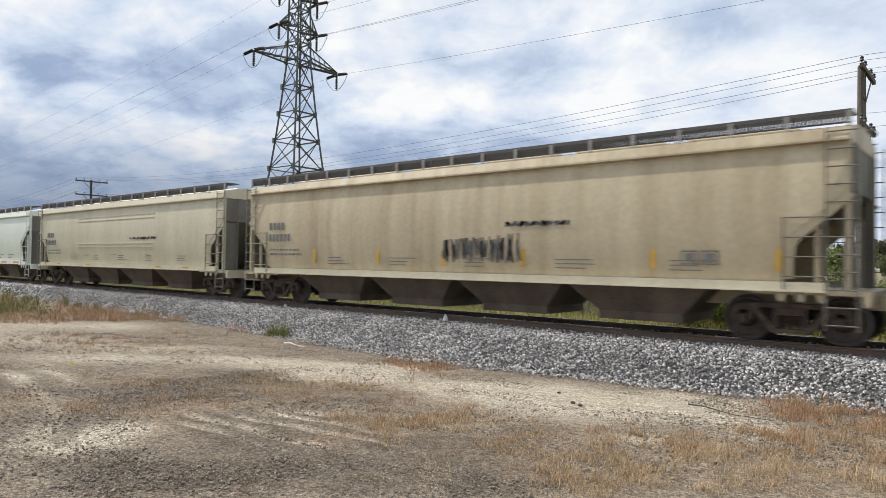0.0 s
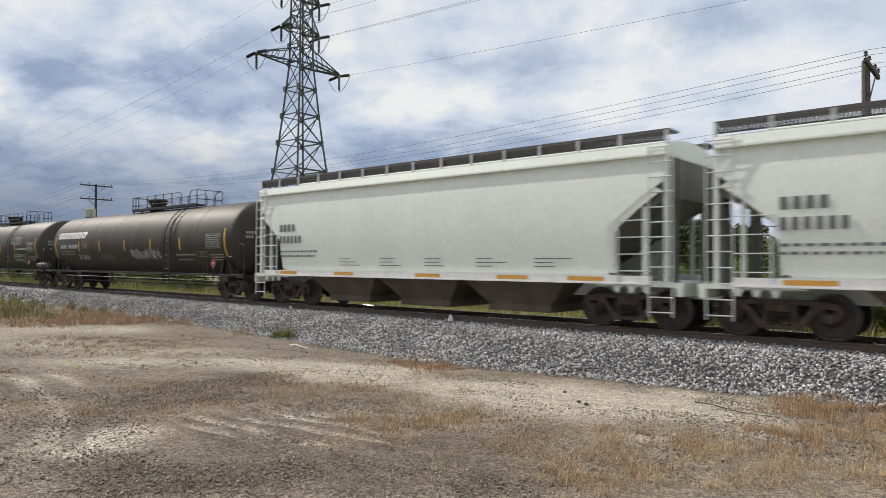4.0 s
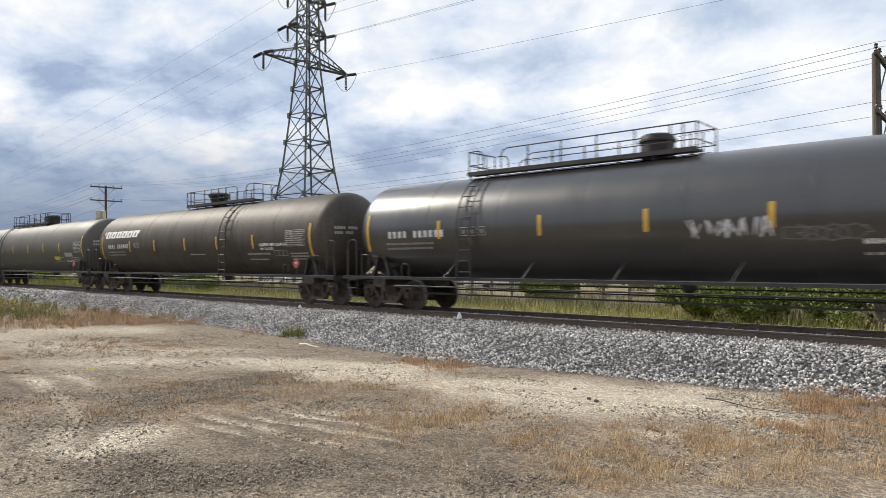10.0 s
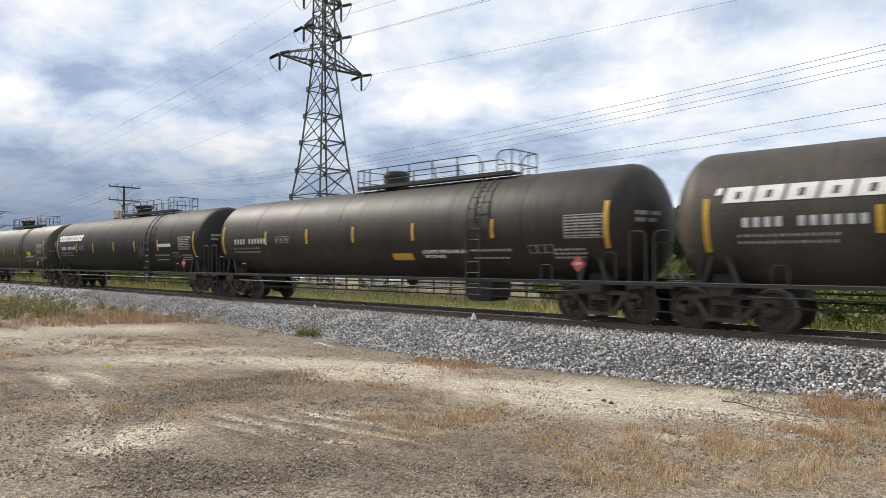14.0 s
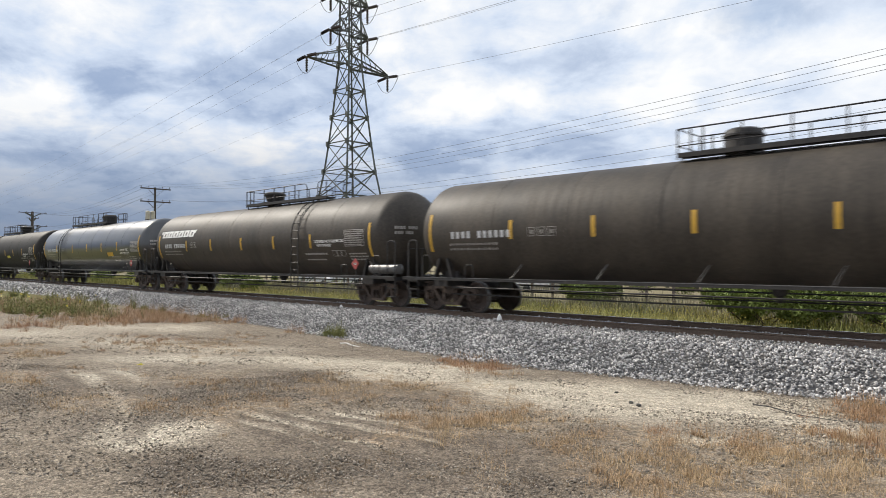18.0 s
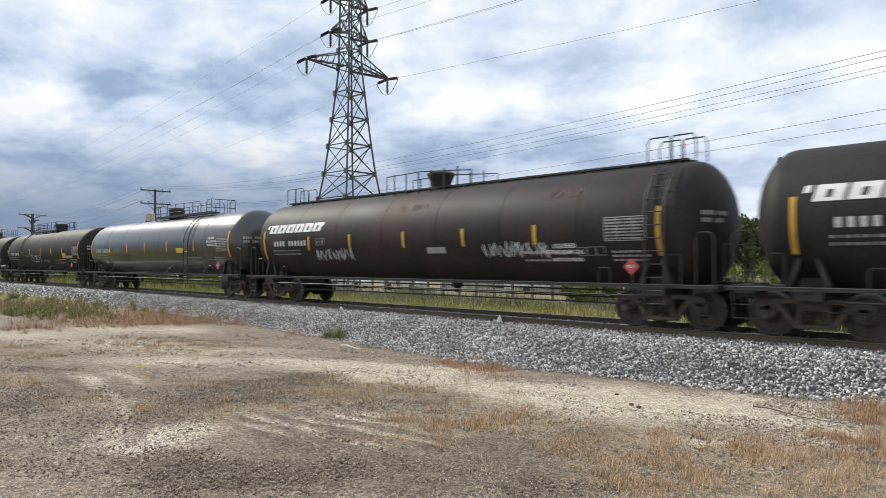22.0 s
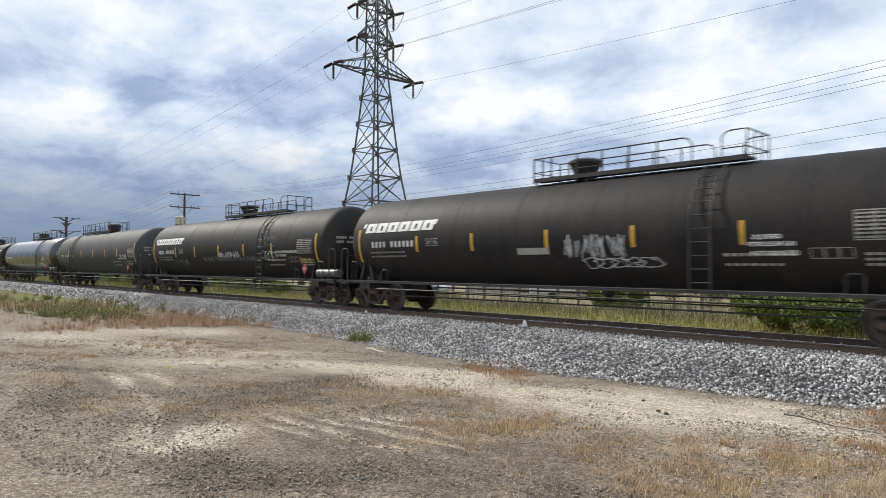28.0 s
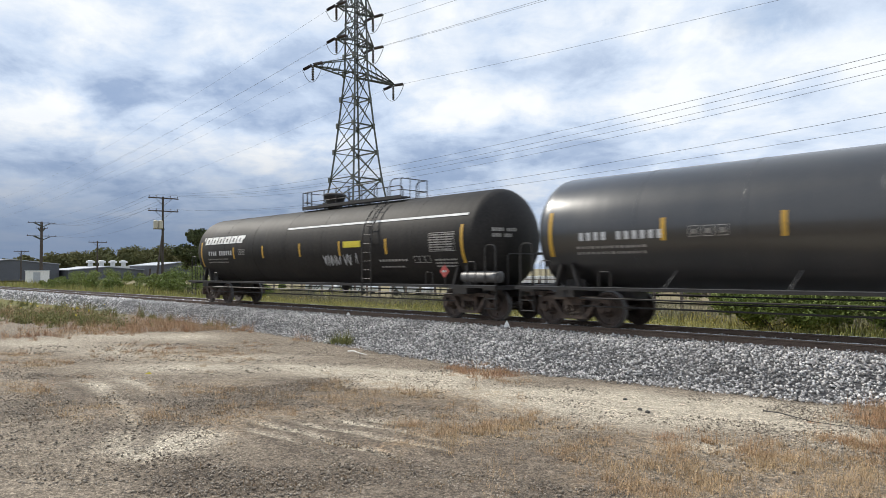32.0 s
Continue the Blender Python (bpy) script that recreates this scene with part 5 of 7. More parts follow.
make_tank_car(-114.7, "P", "tank_sunlit_brown", 1, 13, words=[(LPG, 0.10, 5.35, 2.22), (NOT, 0.09, 5.45, 2.08)], signs=[(8.0, 8.3, 1.4, 1.55, "pale_paint")])
make_tank_car(-134.95, "T", "tank_gloss", -1, 14, words=[(NON, 0.11, 6.1, 2.16), (LPG, 0.08, 6.0, 2.0), (NON, 0.09, 4.8, 1.56)], signs=[(4.0, 4.9, 1.85, 2.08, "yellow_paint")])
make_tank_car(-155.1, "P", "tank_dark", -1, 15, words=[(LPG, 0.09, 5.25, 2.08), (NOT, 0.08, 5.3, 1.94)], signs=[(0.4, 1.35, 1.86, 2.04, "lime_paint")])
make_tank_car(-175.1, "P", "tank_rusty", 1, 16, words=[("LIQUEFIED", 0.11, 5.6, 1.92), ("PETROLEUM GAS", 0.11, 5.35, 1.76), (NOT, 0.09, 5.5, 1.58)], spray=[(-5.0, -2.9, 1.6, 2.1, "white_spray", False), (3.2, 5.4, 1.65, 2.15, "white_spray", False), (5.3, 6.6, 3.15, 3.5, "rust_stain", False), (-0.6, 0.8, 3.2, 3.45, "rust_stain", False)], signs=[(0.9, 1.7, 1.83, 2.02, "pale_paint")])
make_tank_car(-195.6, "T", "tank_gloss", 1, 17, words=[("LIQUEFIED", 0.09, 6.9, 2.66), ("PETROLEUM GAS", 0.09, 6.75, 2.5), (NON, 0.09, 6.85, 2.34)], spray=[(-4.6, -2.8, 1.6, 2.1, "dark_spray", True)], signs=[(3.5, 4.3, 2.06, 2.3, "lime_paint")])
make_tank_car(-216.0, "T", "tank_dark", -1, 18, spray=[(-2.1, 0.2, 1.6, 2.25, "white_spray", True), (-3.9, -2.8, 2.0, 2.3, "grey_spray", False), (0.5, 2.4, 1.6, 1.9, "grey_spray", False), (3.4, 4.8, 1.5, 1.85, "grey_spray", True)], signs=[(5.55, 6.35, 1.92, 2.25, "yellow_paint"), (6.4, 7.65, 1.92, 2.08, "pale_paint")])
make_tank_car(-236.5, "P", "tank_dark", 1, 19, words=[(NOT, 0.09, 5.2, 1.6)], signs=[(5.1, 5.7, 1.72, 1.94, "pale_paint"), (5.75, 6.2, 1.72, 1.94, "pale_paint")])
make_tank_car(-256.5, "P", "tank_dark", 1, 20, spray=[(-1.4, 0.6, 1.7, 2.1, "grey_spray", False)])
make_tank_car(-276.55, "P", "tank_dark", 1, 21, words=[("LIQUEFIED", 0.09, 5.25, 2.14), ("PETROLEUM GAS", 0.09, 5.15, 1.99), (NOT, 0.09, 5.2, 1.80)], spray=[(0.3, 2.2, 1.75, 2.4, "white_spray", False), (1.0, 3.0, 1.5, 1.8, "white_spray", True)], signs=[(-1.2, -0.1, 1.88, 2.06, "pale_paint")])
make_tank_car(-296.6, "P", "tank_dark", 1, 22, words=[(LPG, 0.10, 5.35, 2.1), (NOT, 0.08, 5.4, 1.96)], spray=[(-5.7, -4.0, 1.6, 1.95, "grey_spray", False), (-2.0, 4.0, 1.75, 2.05, "grey_spray", False), (-0.2, 2.1, 1.9, 2.25, "white_spray", False), (4.2, 5.3, 2.35, 2.9, "grey_spray", True), (4.2, 5.3, 1.75, 2.25, "white_spray", True), (7.2, 8.0, 1.6, 1.95, "lime_paint", False)])
make_tank_car(-317.4, "G", "tank_grey", -1, 23, words=[(NON, 0.12, 6.1, 2.14), (LPG, 0.09, 5.75, 1.98)])
make_tank_car(-338.0, "T", "tank_gloss", 1, 24, words=[("LIQUEFIED", 0.11, 6.3, 2.16), ("PETROLEUM GAS", 0.11, 6.05, 1.99), (LPG, 0.08, 5.2, 1.72), (NON, 0.08, 5.4, 1.56)])
make_tank_car(-358.5, "P", "tank_dark", 1, 25, spray=[(1.4, 3.4, 1.65, 2.1, "white_spray", False)], signs=[(2.7, 3.7, 2.3, 2.52, "lime_paint"), (-1.2, 8.7, 3.12, 3.19, "white_spray")])


# ---- train: covered hoppers ----
def flat_patch(bm, x0, x1, z0, z1, y):
    vs = [bm.verts.new(p) for p in ((x0, y, z0), (x1, y, z0), (x1, y, z1), (x0, y, z1))]
    bm.faces.new(vs)


def side_depth(z):
    """The hopper's side bulges a little."""
    k = (z - 2.6) / 1.45
    return 1.60 - 0.15 * k * k


def corner_cut(L):
    """Heights, and how far the sheet stops short of the end: the short cars have the larger opening."""
    if L > 17:
        return [1.30, 1.75, 2.02, 2.14, 2.55, 2.82, 2.97, 3.2], [1.16, 1.14, 1.10, 1.02, 0.55, 0.24, 0.10, 0.05]
    return [1.30, 1.90, 2.34, 2.46, 2.80, 3.05, 3.22, 3.36], [1.44, 1.42, 1.40, 1.30, 0.88, 0.55, 0.30, 0.06]


def hopper_side(bm, L):
    """One curved side sheet with its corners cut away above the trucks; outline by height."""
    zs, cut = corner_cut(L)
    zs, cut = [1.22] + zs + [3.6, 3.8, 3.98], [cut[0] + 0.02] + cut + [0.05, 0.03, 0.03]
    cols = 14
    rows, back = [], []
    for z, c in zip(zs, cut):
        h = L / 2 - c
        y = side_depth(z)
        rows.append([bm.verts.new((-h + 2 * h * i / cols, -y, z)) for i in range(cols + 1)])
        back.append([bm.verts.new((-h + 2 * h * i / cols, -y + 0.05, z)) for i in range(cols + 1)])
    for a, b in zip(rows, rows[1:]):
        for i in range(cols):
            bm.faces.new((a[i], a[i + 1], b[i + 1], b[i]))
    for a, b in zip(back, back[1:]):
        for i in range(cols):
            bm.faces.new((a[i], b[i], b[i + 1], a[i + 1]))
    for k in (0, cols):
        for i in range(len(rows) - 1):
            bm.faces.new((rows[i][k], rows[i + 1][k], back[i + 1][k], back[i][k]))


def hopper_roof(bm, L):
    h = L / 2 - 0.03
    prof = [(-1.44, 3.90), (-1.62, 3.91), (-1.62, 3.95), (-1.55, 4.16), (-1.30, 4.22), (-0.6, 4.34), (0, 4.37), (0.6, 4.34), (1.30, 4.22), (1.55, 4.16), (1.62, 3.95), (1.62, 3.91), (1.44, 3.90)]
    a = [bm.verts.new((-h, y, z)) for y, z in prof]
    b = [bm.verts.new((h, y, z)) for y, z in prof]
    for i in range(len(prof) - 1):
        bm.faces.new((a[i], a[i + 1], b[i + 1], b[i]))
    bm.faces.new(a[::-1])
    bm.faces.new(b)


def hopper_inside(bm, L):
    """The end wall and its sloped floor behind the cut corner, drawn for +x."""
    a = [(L / 2 - 0.05, 3.96), (L / 2 - 0.05, 3.0), (L / 2 - 3.2, 1.1), (L / 2 - 3.6, 1.1), (L / 2 - 3.6, 3.96)]
    prism(bm, a, -1.42, 1.42)


def end_panel_mesh(bm, L):
    """A folded upright plate inside one corner of the end, drawn for +x."""
    h = L / 2
    box(bm, h - 0.16, h - 0.11, -0.27, 0.27, 1.1, 3.95)
    for y in (-0.27, 0.24):
        box(bm, h - 0.11, h - 0.02, y, y + 0.03, 1.1, 3.95)


def hopper_flange(bm, L, m):
    """The stiffening flange round the cut corner, drawn for +x on the near side."""
    h = L / 2
    pts = [(c, z) for z, c in zip(*corner_cut(L))][:-1]
    a = [(h - c, z) for c, z in pts]
    b = [(h - c + 0.15, z - (0.0 if i == 0 else 0.09)) for i, (c, z) in enumerate(pts)]
    for i in range(len(a) - 1):
        vs = []
        for d in (0.0, 0.03):
            vs += [bm.verts.new((m * x, -side_depth(z) + 0.02 + d, z)) for x, z in (a[i], b[i], b[i + 1], a[i + 1])]
        for f in ((0, 1, 2, 3), (7, 6, 5, 4), (0, 4, 5, 1), (1, 5, 6, 2), (2, 6, 7, 3), (3, 7, 4, 0)):
            bm.faces.new([vs[k] for k in f])
    bmesh.ops.remove_doubles(bm, verts=bm.verts[:], dist=0.001)


def bay(bm, w):
    """One discharge bay."""
    top = [(-w, -1.42), (w, -1.42), (w, 1.42), (-w, 1.42)]
    e = 0.58 * w
    bot = [(-e, -0.98), (e, -0.98), (e, 0.98), (-e, 0.98)]
    a = [bm.verts.new((x, y, 1.14)) for x, y in top]
    m = [bm.verts.new((x, y, 0.44)) for x, y in bot]
    b = [bm.verts.new((x, y, 0.24)) for x, y in bot]
    for p, q in ((a, m), (m, b)):
        for i in range(4):
            bm.faces.new((p[i], p[(i + 1) % 4], q[(i + 1) % 4], q[i]))
    bm.faces.new(a[::-1])
    bm.faces.new(b)


def hopper_sill(bm, L):
    box(bm, -L / 2 + 0.4, L / 2 - 0.4, -1.63, -1.50, 1.08, 1.24)
    box(bm, -L / 2 + 0.4, L / 2 - 0.4, -1.66, -1.60, 1.05, 1.08)


def hopper_end(bm, L):
    """End deck, corner posts and end sill, drawn for +x."""
    h = L / 2
    box(bm, h - 1.75, h + 0.32, -1.55, 1.55, 1.00, 1.10)
    box(bm, h - 3.4, h + 0.5, -0.30, 0.30, 0.70, 1.0)
    box(bm, h + 0.18, h + 0.30, -1.55, 1.55, 0.80, 1.06)
    for s in (-1, 1):
        box(bm, h - 0.10, h - 0.02, s * 1.5 - 0.05, s * 1.5 + 0.05, 1.1, 4.0)
        box(bm, h - 0.62, h - 0.54, s * 1.45 - 0.04, s * 1.45 + 0.04, 1.1, 2.8)
        for k in range(3):
            x = h - 1.2 + 0.35 * k
            prism(bm, [(x - 0.09, 1.0), (x + 0.09, 1.0), (x + 0.04, 0.86), (x - 0.04, 0.86)], s * 1.56 - 0.015, s * 1.56 + 0.015)


def stile_mesh(bm):
    rod(bm, (0, 0, 0), (0, 0, 3.8), 0.017)


def rung_mesh(bm):
    rod(bm, (0, 0, 0), (0.54, 0, 0), 0.014)


def hopper_ladder(name, car, paint, at):
    """Two stiles and twelve rungs; the second stile and the rungs hang on the first."""
    first = part(name, stored("ladder_stile", paint, stile_mesh), paint, car, "", at)
    part("stile", stored("ladder_stile", paint, stile_mesh), paint, first, "", pose(0.54, 0, 0))
    for k in range(12):
        part("rung", stored("ladder_rung", paint, rung_mesh), paint, first, "", pose(0, 0, 0.10 + 0.33 * k))


def grab_mesh(bm):
    """One bent grab iron, 0.73 m wide."""
    pipe(bm, [(-0.365, 0.07, 0), (-0.365, 0, 0), (0.365, 0, 0), (0.365, 0.07, 0)], 0.013, 5)


def grab_post_mesh(bm):
    rod(bm, (0, 0, 0), (0, 0, 1.4), 0.02)


def board_mesh(bm, L):
    """The roof's running board: a dark open grating on edge and its deck."""
    box(bm, -L / 2, L / 2, -0.28, 0.28, 4.46, 4.50)


def board_rail_mesh(bm, L):
    box(bm, -L / 2, L / 2, -0.008, 0.008, -0.016, 0.016)


def grating_bars(bm, L):
    """The board's slanted bars, near edge."""
    x = -L / 2
    while x < L / 2 - 0.06:
        vs = [bm.verts.new((x + d, y, z)) for y in (-1.50, -1.44) for d, z in ((0, 4.26), (0.035, 4.26), (0.075, 4.42), (0.04, 4.42))]
        for f in ((3, 2, 1, 0), (4, 5, 6, 7), (0, 1, 5, 4), (1, 2, 6, 5), (2, 3, 7, 6), (3, 0, 4, 7)):
            bm.faces.new([vs[i] for i in f])
        x += 0.07


def support_mesh(bm):
    box(bm, -0.032, 0.032, -1.545, -1.505, 4.10, 4.46)


def hatch_mesh(bm):
    box(bm, -1.2, 1.2, -0.32, 0.32, 4.34, 4.46)
    bevelled(bm, 0.03)


def make_hopper(centre, L, skin, seed, bays, kind):
    rng = random.Random(seed)
    look_of = {"hopper_tan": "dusty tan covered hopper car with rust stains on the rails",
               "hopper_beige": "pale beige covered hopper car with ribbed side on the rails",
               "hopper_grey": "clean light grey covered hopper car with orange sill marks"}[skin]
    car = tagged(new("hopper_car"), look_of, "hopper car", "cars of the freight train")
    CARS.append((car, centre))
    key = "%d" % round(L * 10)
    for s in (-1, 1):
        turn = pose(0, 0, 0, 0, 0, 0 if s < 0 else 180)
        part("side_sheet", stored("hopper_side" + key, skin, lambda bm: hopper_side(bm, L), True), skin, car, "", turn)
        part("side_sill", stored("hopper_sill" + key, "white_paint" if kind == "grey" else "hopper_beige", lambda bm: hopper_sill(bm, L)), skin, car, "pale side sill", turn)
        hopper_ladder("end_ladder", car, "pale_panel" if kind == "grey" else "hopper_shaded", turn @ pose(L / 2 - 0.42, -1.62, 0.35))
        paint = "pale_panel" if kind == "grey" else "hopper_shaded"
        for dx in (L / 2 - 0.785, -L / 2 + 0.785):
            for k in range(4):
                part("grab_iron", stored("grab_iron", paint, grab_mesh), paint, car, "", turn @ pose(dx, -1.63, 1.35 + 0.38 * k))
            part("grab_post", stored("grab_post", paint, grab_post_mesh), paint, car, "", turn @ pose(dx - math.copysign(0.365, dx), -1.63, 1.1))
        hopper_ladder("corner_ladder", car, "pale_panel" if kind == "grey" else "hopper_shaded", turn @ pose(-L / 2 - 0.12, -1.62, 0.35))
        ends = pose(0, 0, 0, 0, 0, 0 if s > 0 else 180)
        part("end_slope", stored("hopper_inside" + key, "hopper_shaded", lambda bm: hopper_inside(bm, L)), skin, car, "sloped end floor and end wall, grime and shade in the colour", ends)
        for side in (-1, 1):
            part("end_panel", stored("end_panel" + key, "hopper_shaded", lambda bm: end_panel_mesh(bm, L)), skin, car, "upright corner panel of the open end", ends @ pose(0, side * 1.17, 0))
        for mirror in (1, -1):
            part("corner_flange", stored("hopper_flange%d%s" % (mirror, key), skin, lambda bm: hopper_flange(bm, L, mirror)), skin, car, "", turn)
        part("end_frame", stored("hopper_end" + key, skin, lambda bm: hopper_end(bm, L)), skin, car, "", ends)
        part("coupler", stored("coupler", "running_gear", coupler_mesh), "running_gear", car, "", ends @ pose(L / 2 + 0.28, 0, 0))
        make_truck(car, s * (L / 2 - 1.15))
    part("roof", stored("hopper_roof" + key, skin, lambda bm: hopper_roof(bm, L)), skin, car)
    for s in (-1, 1):
        part("running_board", stored("hopper_board" + key, "grating", lambda bm: board_mesh(bm, L)), "grating", car, "dark steel grating running board", pose(0, s * 1.20, 0))
        for z in (4.44, 4.246):
            part("board_rail", stored("board_rail" + key, "grating", lambda bm: board_rail_mesh(bm, L)), "grating", car, "", pose(0, s * 1.48, z))
    tagged(part("board_grating", stored("board_grating" + key, "grating", lambda bm: grating_bars(bm, L)), "grating", car, "close dark steel bars"), kind="stuff")
    n = int(L / 1.05)
    for i in range(n + 1):
        part("board_support", stored("board_support", "pale_panel" if kind == "grey" else "pale_paint", support_mesh), "pale_paint", car, "", pose(-L / 2 + 0.05 + (L - 0.1) * i / n, 0, 0))
    for i in range(6):
        part("hatch", stored("hatch", skin, hatch_mesh), skin, car, "", pose((i - 2.5) * L / 6.6, 0, 0))
    w = (L - 5.2) / bays / 2
    for i in range(bays):
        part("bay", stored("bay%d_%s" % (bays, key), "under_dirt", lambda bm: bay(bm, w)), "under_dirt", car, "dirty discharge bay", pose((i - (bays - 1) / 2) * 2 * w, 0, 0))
    # writing and marks on the near side
    y = -1.615
    x0 = -L / 2 + 1.3
    bm = bmesh.new()
    for j, (count, wd) in enumerate(((4, 0.15), (6, 0.13))):
        for i in range(count):
            flat_patch(bm, x0 + i * (wd + 0.08), x0 + i * (wd + 0.08) + wd, 2.58 - 0.40 * j, 2.83 - 0.40 * j, -side_depth(2.7) - 0.02)
    for j in range(2):
        x = x0
        for i in range(9):
            ww = rng.uniform(0.1, 0.2)
            flat_patch(bm, x, x + ww, 1.86 - 0.16 * j, 1.92 - 0.16 * j, -side_depth(1.8) - 0.014)
            x += ww + 0.06
    tagged(part("number_mark", bm, "grey_spray", car, "dark grey painted number marks"), kind="stuff")
    bm = bmesh.new()
    for x in np.linspace(-L / 2 + 4.5, L / 2 - 3.4, 5):
        for j in range(3):
            flat_patch(bm, x, x + rng.uniform(0.5, 1.1), 1.42 + 0.10 * j, 1.445 + 0.10 * j, y)
    tagged(part("small_print", bm, "grey_spray", car, "rows of small print"), kind="stuff")
    if kind == "tan":
        for x in (-5.9, -2.9, -0.3, 2.35, 5.75, 8.3):
            bm = bmesh.new()
            flat_patch(bm, x, x + 0.12, 1.45, 2.1, -side_depth(1.8) - 0.008)
            part("reflector", bm, "yellow_paint", car)
        bm = bmesh.new()
        scrawl(bm, -0.3, 2.35, 1.5, 2.35, 77, 15, 0.05, -side_depth(1.9) - 0.02)
        tagged(part("graffiti", bm, "dark_spray", car, "smeared dark graffiti"), kind="stuff")
        bm = bmesh.new()
        scrawl(bm, 1.9, 3.8, 2.46, 2.6, 78, 12, 0.06, -side_depth(2.5) - 0.02)
        tagged(part("grease_mark", bm, "dark_spray", car, "dark grease drips"), kind="stuff")
        bm = bmesh.new()
        for j in range(2):
            x = 6.45 + 0.42 * j
            for a, b, c, d in ((0, 0.36, 0, 0.03), (0, 0.36, 0.27, 0.30), (0, 0.03, 0, 0.30), (0.33, 0.36, 0, 0.30), (0.1, 0.26, 0.06, 0.24)):
                flat_patch(bm, x + a, x + b, 1.55 + c, 1.55 + d, y - 0.003 - 0.001 * (a == 0.1))
        tagged(part("test_mark", bm, "grey_spray", car, "dark framed test boxes"), kind="stuff")
    elif kind == "beige":
        for z in (3.52, 3.34, 2.2, 2.04):
            bm = bmesh.new()
            box(bm, -4.2, 3.9, -side_depth(z) - 0.022, -side_depth(z) + 0.01, z - 0.016, z + 0.016)
            part("side_rib", bm, skin, car)
        bm = bmesh.new()
        scrawl(bm, 1.7, 4.3, 2.38, 2.48, 79, 12, 0.06, -side_depth(2.2) - 0.02)
        tagged(part("grease_mark", bm, "dark_spray", car, "dark grease marks"), kind="stuff")
        for x in (-3.4, -0.4, 3.0):
            bm = bmesh.new()
            for j in range(4):
                flat_patch(bm, x, x + 0.6, 1.60 + 0.07 * j, 1.612 + 0.07 * j, -side_depth(1.6) - 0.012)
            tagged(part("red_print", bm, "red_paint", car, "faded red small print"), kind="stuff")
        for x in (-6.7, -3.0, 4.2, 6.5):
            bm = bmesh.new()
            flat_patch(bm, x, x + 0.5, 1.13, 1.19, -1.634)
            part("reflector", bm, "orange_paint", car, "faded orange reflective strip")
    else:
        for x in (-6.3, -3.4, 0.2, 3.1, 5.2):
            bm = bmesh.new()
            flat_patch(bm, x, x + 0.95, 1.11, 1.21, -1.634)
            part("reflector", bm, "orange_paint", car, "orange reflective strip")
    return car


make_hopper(238.8, 19.2, "hopper_tan", 30, 4, "tan")
make_hopper(218.3, 19.2, "hopper_tan", 31, 4, "tan")
make_hopper(197.5, 18.9, "hopper_beige", 32, 4, "beige")
make_hopper(178.8, 15.3, "hopper_grey", 33, 3, "grey")
make_hopper(162.15, 15.3, "hopper_grey", 34, 3, "grey")
make_hopper(145.9, 15.3, "hopper_grey", 35, 3, "grey")


# ---- power lines ----
PX, PY = -42.4, 32.25      # the pylon's foot


def beam(bm, a, b, w):
    """An angle iron from a to b."""
    a, b = Vector(a), Vector(b)
    d = (b - a).normalized()
    u = d.orthogonal().normalized()
    v = d.cross(u)
    for p, q in ((u, v), (v, u)):
        vs = []
        for e in (a, b):
            vs += [bm.verts.new(e), bm.verts.new(e + p * w), bm.verts.new(e + p * w + q * w * 0.15), bm.verts.new(e + q * w * 0.15)]
        for i in range(4):
            bm.faces.new((vs[i], vs[(i + 1) % 4], vs[4 + (i + 1) % 4], vs[4 + i]))


def half_width(z):
    return float(np.interp(z, [-0.8, 6.5, 8.5, 10.8, 12.9, 17.0, 27.0], [2.75, 1.75, 1.44, 1.19, 0.99, 0.64, 0.5]))


LEVELS = [-0.8, 3.6, 6.6, 8.6, 10.8, 12.9, 15.0, 17.0, 18.4, 19.7, 21.0, 22.3, 23.8, 25.4, 27.0]
ARMS = [(17.0, 4.05), (19.6, 1.85), (22.2, 1.85)]


